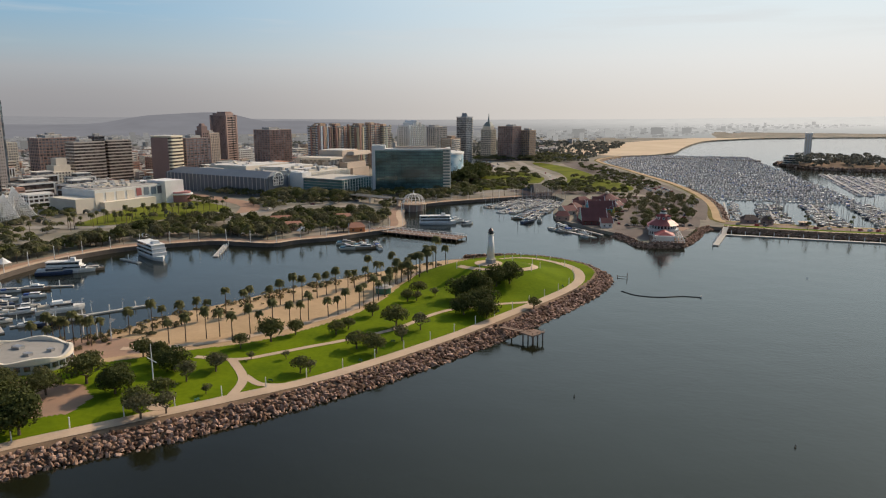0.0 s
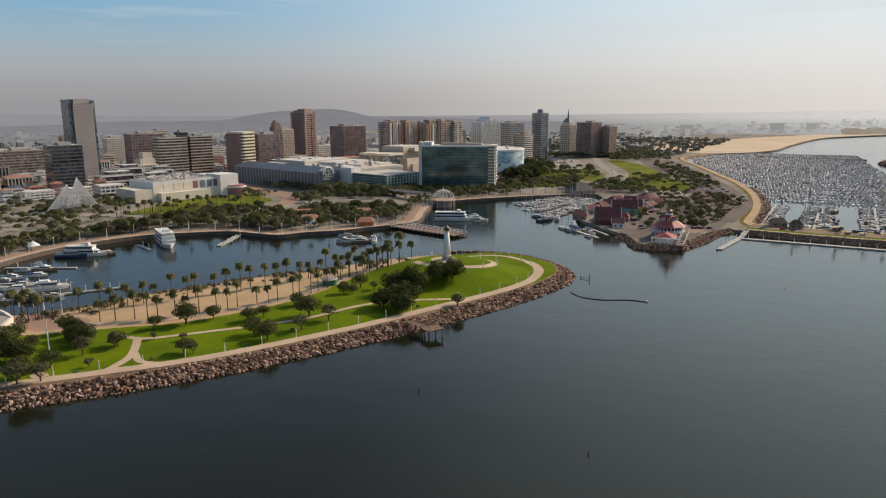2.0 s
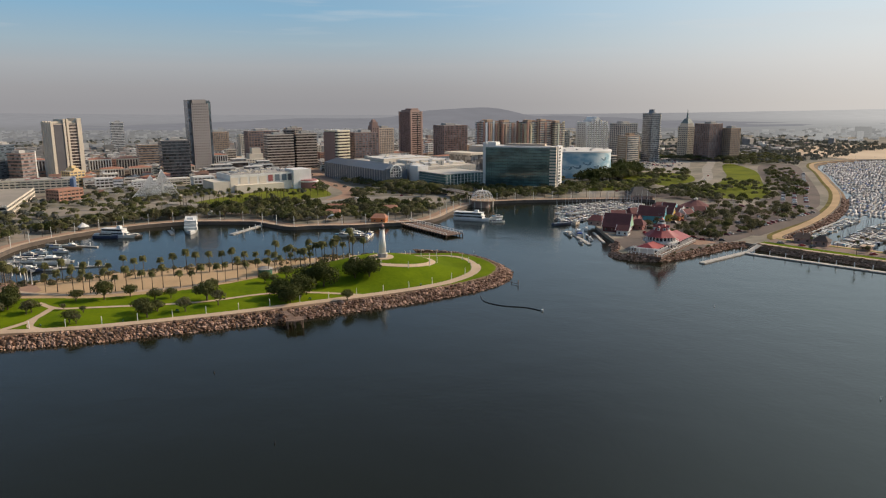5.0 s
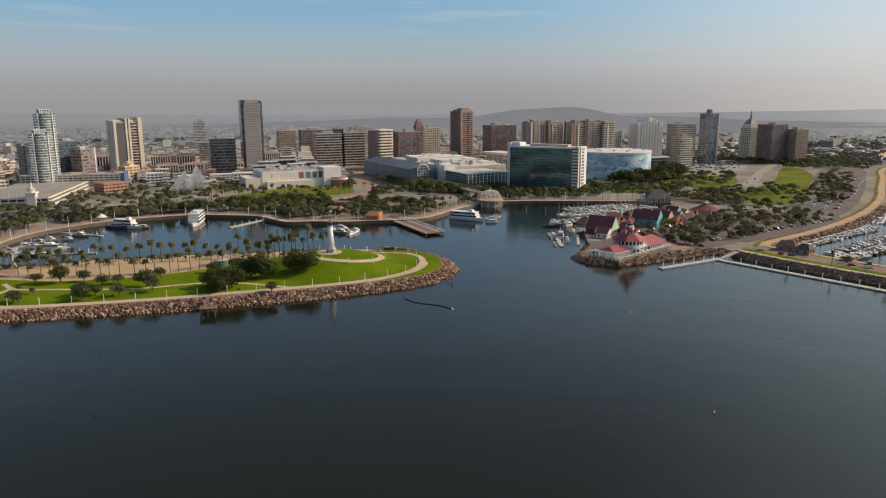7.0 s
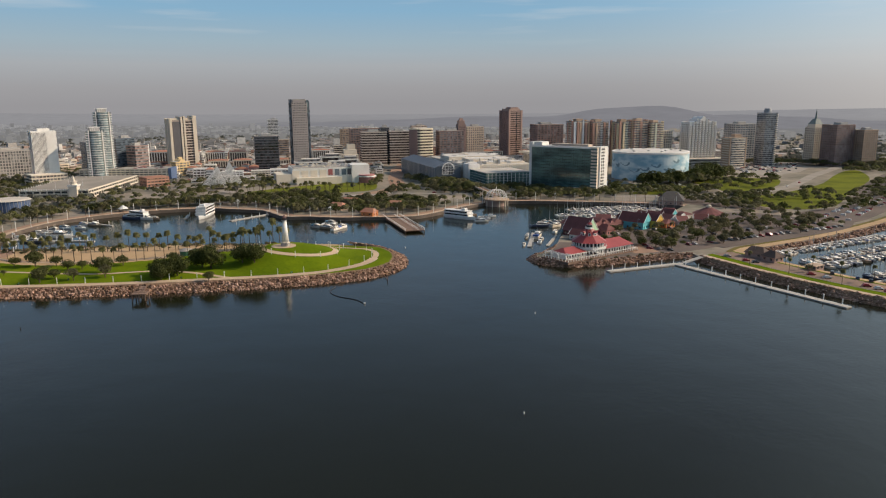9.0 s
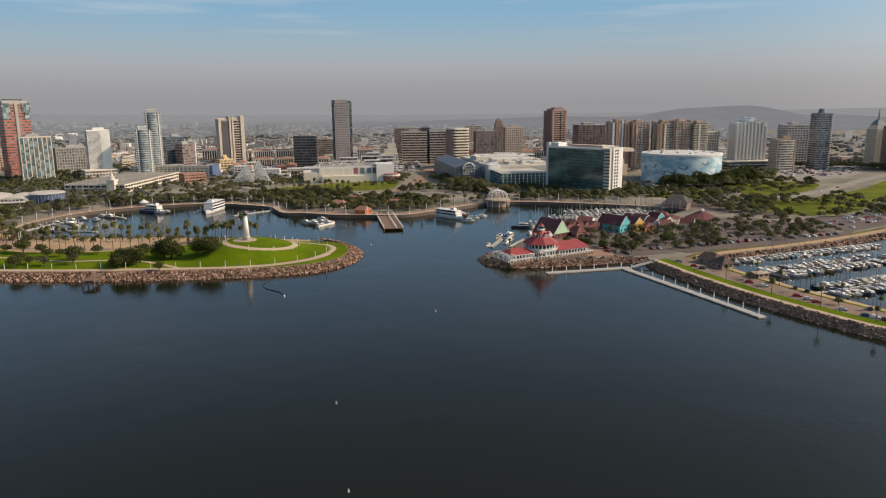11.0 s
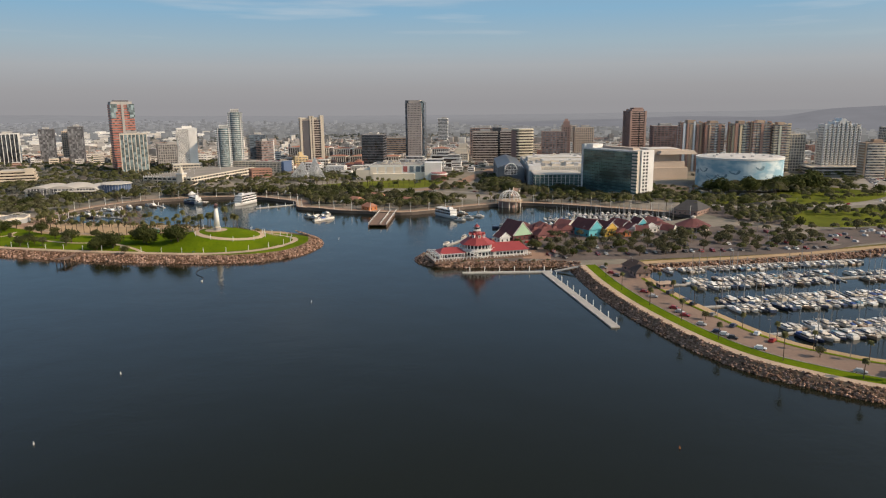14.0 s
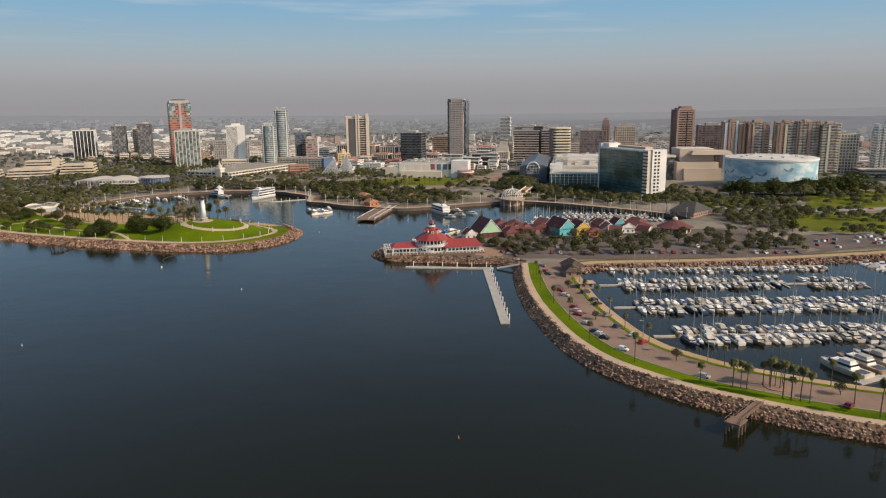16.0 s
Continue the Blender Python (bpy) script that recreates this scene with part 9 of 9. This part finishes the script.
tagged(part("roof_units", caps, palette("roof_unit_sheets", [(0.5, 0.5, 0.49), (0.68, 0.67, 0.64), (0.3, 0.3, 0.29)], 0.7, False), small), "", "", "", "stuff")

# waterfront blocks with their own shapes
gr = block("parking_garage", "long white parking garage with a blue end wall", -750, 372, 36, 124, 16, 5, OFFWHITE, GLASSDARK, ROOFGREY, True, 5.0, 0.6, 1.7, -0.42, ())
part("blue_end", Geo().box(4, 60.6, 0, 29, 4, 17.4), BLUEWALL, gr, "blue painted end wall")
for k in range(26):
    part("roof_car", Geo().box(rng.uniform(-14, 14), rng.uniform(-56, 52), 16.4, 1.9, 4.4, 1.4, 0, 0.85), CARPAINT, gr)
gh = block("garage_hall", "long low garage with a pale open roof deck", -641, 307, 170, 76, 9.5, 2, OFFWHITE, GLASSDARK, ROADGREY, True, 6.0, 0.6, 1.9, -0.42, ())
g = Geo()
for i in range(29):
    g.box(-84 + i * 6, -38.2, 9.5, 0.5, 0.5, 2.6)
    g.box(85.2, -37 + i * 2.65, 9.5, 0.5, 0.5, 2.2)
joined(part("parapet_railing", g, WHITE, gh))
for k, (px, py) in enumerate(((-60, -20), (-30, 12), (10, -14), (44, 16), (70, -4))):
    part("deck_lamp", Geo().cyl(px, py, 10, 18, 0.2, 0.12, 6), WHITE, gh)
ct = thing("garage_spire", "white stepped spire on the garage's corner stair", "tower", -556, 293, FLAT, -0.42)
part("shaft", Geo().box(0, 0, -0.3, 9, 9, 15), OFFWHITE, ct)
part("collar", Geo().box(0, 0, 14.7, 11, 11, 1.6), WHITE, ct)
part("drum", Geo().cyl(0, 0, 16.3, 19.5, 3.8, 3.2, 12), OFFWHITE, ct)
part("drum_rim", Geo().cyl(0, 0, 19.5, 20.2, 4.2, 4.2, 12), OFFWHITE, ct)
part("spire", Geo().cyl(0, 0, 20.2, 27, 2.0, 0.3, 12), OFFWHITE, ct)
aq = thing("aquarium", "low aquarium with curved pale roofs and blue glass", "building", -482, 184, FLAT, -0.12)
part("hall", Geo().box(0, 0, -0.3, 44, 108, 7), OFFWHITE, aq)
part("glass_drum", Geo().cyl(8, 50, -0.3, 13, 17, n=32), BLUEWALL, aq, "curved deep-blue glass wall")
for i in range(20):
    a = -1.9 + i * 0.2
    part("drum_mullion", Geo().box(8 + 17.1 * math.cos(a), 50 + 17.1 * math.sin(a), -0.2, 0.5, 0.4, 13, a), METAL, aq)
part("drum_roof", Geo().cyl(8, 50, 13, 14.2, 18.6, 16.5, n=32), PALEROOF, aq)
for yy, r in ((-38, 16), (-9, 19), (20, 15)):
    g = Geo()
    n = 10
    for x0 in (-25, 25):
        g.v += [(x0, yy + r * math.cos(math.pi * i / n), 6.5 + 0.3 * r * math.sin(math.pi * i / n)) for i in range(n + 1)]
    g.f += [(i, i + 1, n + 2 + i, n + 1 + i) for i in range(n)] + [tuple(range(n + 1)), tuple(range(2 * n + 1, n, -1))]
    part("vault_roof", g, PALEROOF, aq)
    part("gable_glazing", Geo().box(25.1, yy, 1, 0.4, r * 1.5, 8), OFFICEGLASS, aq)
    for k in range(7):
        part("gable_mullion", Geo().box(25.4, yy + r * 0.24 * (k - 3), 0, 0.4, 0.35, 9), WHITE, aq)
part("entrance_canopy", Geo().box(30, 10, 6.2, 12, 46, 0.7), PALEROOF, aq)
for k in range(6):
    part("canopy_post", Geo().cyl(35, -10 + k * 8, -0.2, 6.3, 0.3, n=8), WHITE, aq)
for lab, x, y, w, d, fl in (("low cream office with stepped terraces", -590, 8, 50, 62, 4), ("second low cream office with stepped terraces", -620, 62, 44, 50, 5), ("cream terraced office among trees", -560, -60, 46, 70, 4), ("cream office with deep window bands", -700, -30, 40, 60, 5)):
    t = thing("office_terraces", lab, "building", x, y, FLAT, GATE, "terraced offices")
    for k in range(fl):
        part("glazing", Geo().box(-1.2 * k, 0, 3.9 * k, w - 3 - 2.4 * k, d - 3 - 2 * k, 3.9), BROWNGLASS, t)
        part("terrace_band", Geo().box(-1.2 * k, 0, 3.9 * k + 2.1, w - 2.4 * k, d - 2 * k, 1.9), TERRACE, t)
    part("roof", Geo().box(-1.2 * fl, 0, 3.9 * fl, w - 4 - 2.4 * fl, d - 4 - 2 * fl, 0.4), PALEROOF, t)
    part("stair_tower", Geo().box(8, d * 0.3, 0, 9, 11, 3.9 * fl + 3), TERRACE, t)
SAILWHITE = surface("white_steel_mesh", (0.80, 0.79, 0.77), (0.70, 0.69, 0.67), scale=0.2, rough=0.5)
for bx, by, half, lean, hh, lab in ((-568, 451, 17, 5, 28, "white steel lattice sail over the footbridge"), (-574, 474, 16, -2, 33, "taller white steel lattice sail over the footbridge")):
    sail = thing("lattice_sail", lab, "bridge", bx, by, FLAT, 1.2, "lattice sails")
    apex = Vector((lean, 2, hh))
    feet = [Vector((-half, -3, 2)), Vector((half, -3, 2)), Vector((0, 9, 2))]
    for a_, b_ in ((0, 1), (1, 2), (2, 0)):
        part("chord", Geo().tube(feet[a_], apex, 0.34, n=5), SAILWHITE, sail)
        g = Geo()
        for k in range(1, 15):
            u = k / 15
            g.tube(feet[a_].lerp(apex, u * u * 0.3 + u * 0.7), feet[b_].lerp(apex, u * u * 0.3 + u * 0.7), 0.17, n=4)
            g.tube(feet[a_].lerp(feet[b_], u), apex, 0.16, n=4)
        joined(part("lattice", g, SAILWHITE, sail, "fine white steel lattice"))
    part("deck", Geo().box(0, 0, 1.8, 2 * half + 6, 7, 0.7), OFFWHITE, sail)
    for sx in (-half, half):
        part("support", Geo().box(sx, 0, -0.3, 1.4, 5, 2.2), OFFWHITE, sail)
    part("mast", Geo().tube(Vector((lean, 6, 0)), apex, 0.4, n=6), SAILWHITE, sail)

# the town beyond counting
V = Geo()
for _ in range(9500):
    u = rng.random() ** 0.75
    x = -1050 - 4200 * u
    y = rng.uniform(-1500, 2400) + (u - 0.2) * rng.uniform(-1500, 2500)
    w, d, h = rng.uniform(7, 20), rng.uniform(7, 20), rng.uniform(3.5, 7) if rng.random() < 0.94 else rng.uniform(8, 24)
    if y - x < 4250 and math.hypot(x + 200, y - 300) < 5000:
        V.box(x, y, FLAT - 0.2, w, d, h, GRID)
for _ in range(2600):
    x, y = rng.uniform(-1750, -1160), rng.uniform(-900, 2100)
    V.box(x, y, FLAT - 0.2, rng.uniform(7, 18), rng.uniform(7, 20), rng.uniform(4, 8) if rng.random() < 0.9 else rng.uniform(9, 22), GRID if y > 430 else GATE)
for _ in range(900):
    x, y = rng.uniform(-1100, -300), 1460 + rng.random() ** 1.2 * 3600
    if x < -330:
        V.box(x + max(0, y - 2300) * 0.5, y, FLAT - 0.2, rng.uniform(9, 22), rng.uniform(9, 22), rng.uniform(4, 8) if rng.random() < 0.9 else rng.uniform(9, 24))
for x, y, w, h in ((-150, 3000, 46, 28), (-40, 3080, 34, 26), (-400, 2600, 40, 30), (-300, 2700, 34, 26)):
    V.box(x, y, FLAT - 0.2, w, 30, h)
sheds = Geo()
for _ in range(330):
    x = -1150 - 1500 * rng.random()
    y = rng.uniform(-1500, -60) - (x + 1150) * 0.12
    sheds.box(x, y, FLAT - 0.2, rng.uniform(22, 60), rng.uniform(18, 46), rng.uniform(5, 11), GATE)
tagged(part("port_sheds", sheds, palette("shed_sheets", [(0.72, 0.70, 0.66), (0.60, 0.58, 0.54), (0.78, 0.76, 0.72), (0.52, 0.49, 0.45)], 0.85, False)), "wide pale sheds of the port beyond the town", "sheds", "", "stuff")
# most wall greys kept close together, painting haze into the distant town
TOWN = palette("haze_muted_town_walls", [(0.34, 0.32, 0.30), (0.28, 0.265, 0.25), (0.40, 0.38, 0.36), (0.26, 0.25, 0.235), (0.33, 0.31, 0.295), (0.36, 0.27, 0.23), (0.68, 0.65, 0.60), (0.24, 0.235, 0.225)], 0.9, False)
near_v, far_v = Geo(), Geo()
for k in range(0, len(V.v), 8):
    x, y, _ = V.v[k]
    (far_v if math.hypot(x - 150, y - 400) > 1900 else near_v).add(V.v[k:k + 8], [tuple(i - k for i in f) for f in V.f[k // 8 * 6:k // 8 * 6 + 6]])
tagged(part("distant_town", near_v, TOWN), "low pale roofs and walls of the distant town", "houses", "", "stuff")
# haze over the far roofs is painted as emission
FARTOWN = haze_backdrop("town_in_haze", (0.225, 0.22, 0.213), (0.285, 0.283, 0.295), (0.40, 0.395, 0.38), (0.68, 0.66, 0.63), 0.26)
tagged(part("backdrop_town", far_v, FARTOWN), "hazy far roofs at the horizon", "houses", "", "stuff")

# ---- from plan units to metres ----
for seed_thing in SEEDS:
    for o in (*seed_thing.children_recursive, seed_thing):
        bpy.data.objects.remove(o)
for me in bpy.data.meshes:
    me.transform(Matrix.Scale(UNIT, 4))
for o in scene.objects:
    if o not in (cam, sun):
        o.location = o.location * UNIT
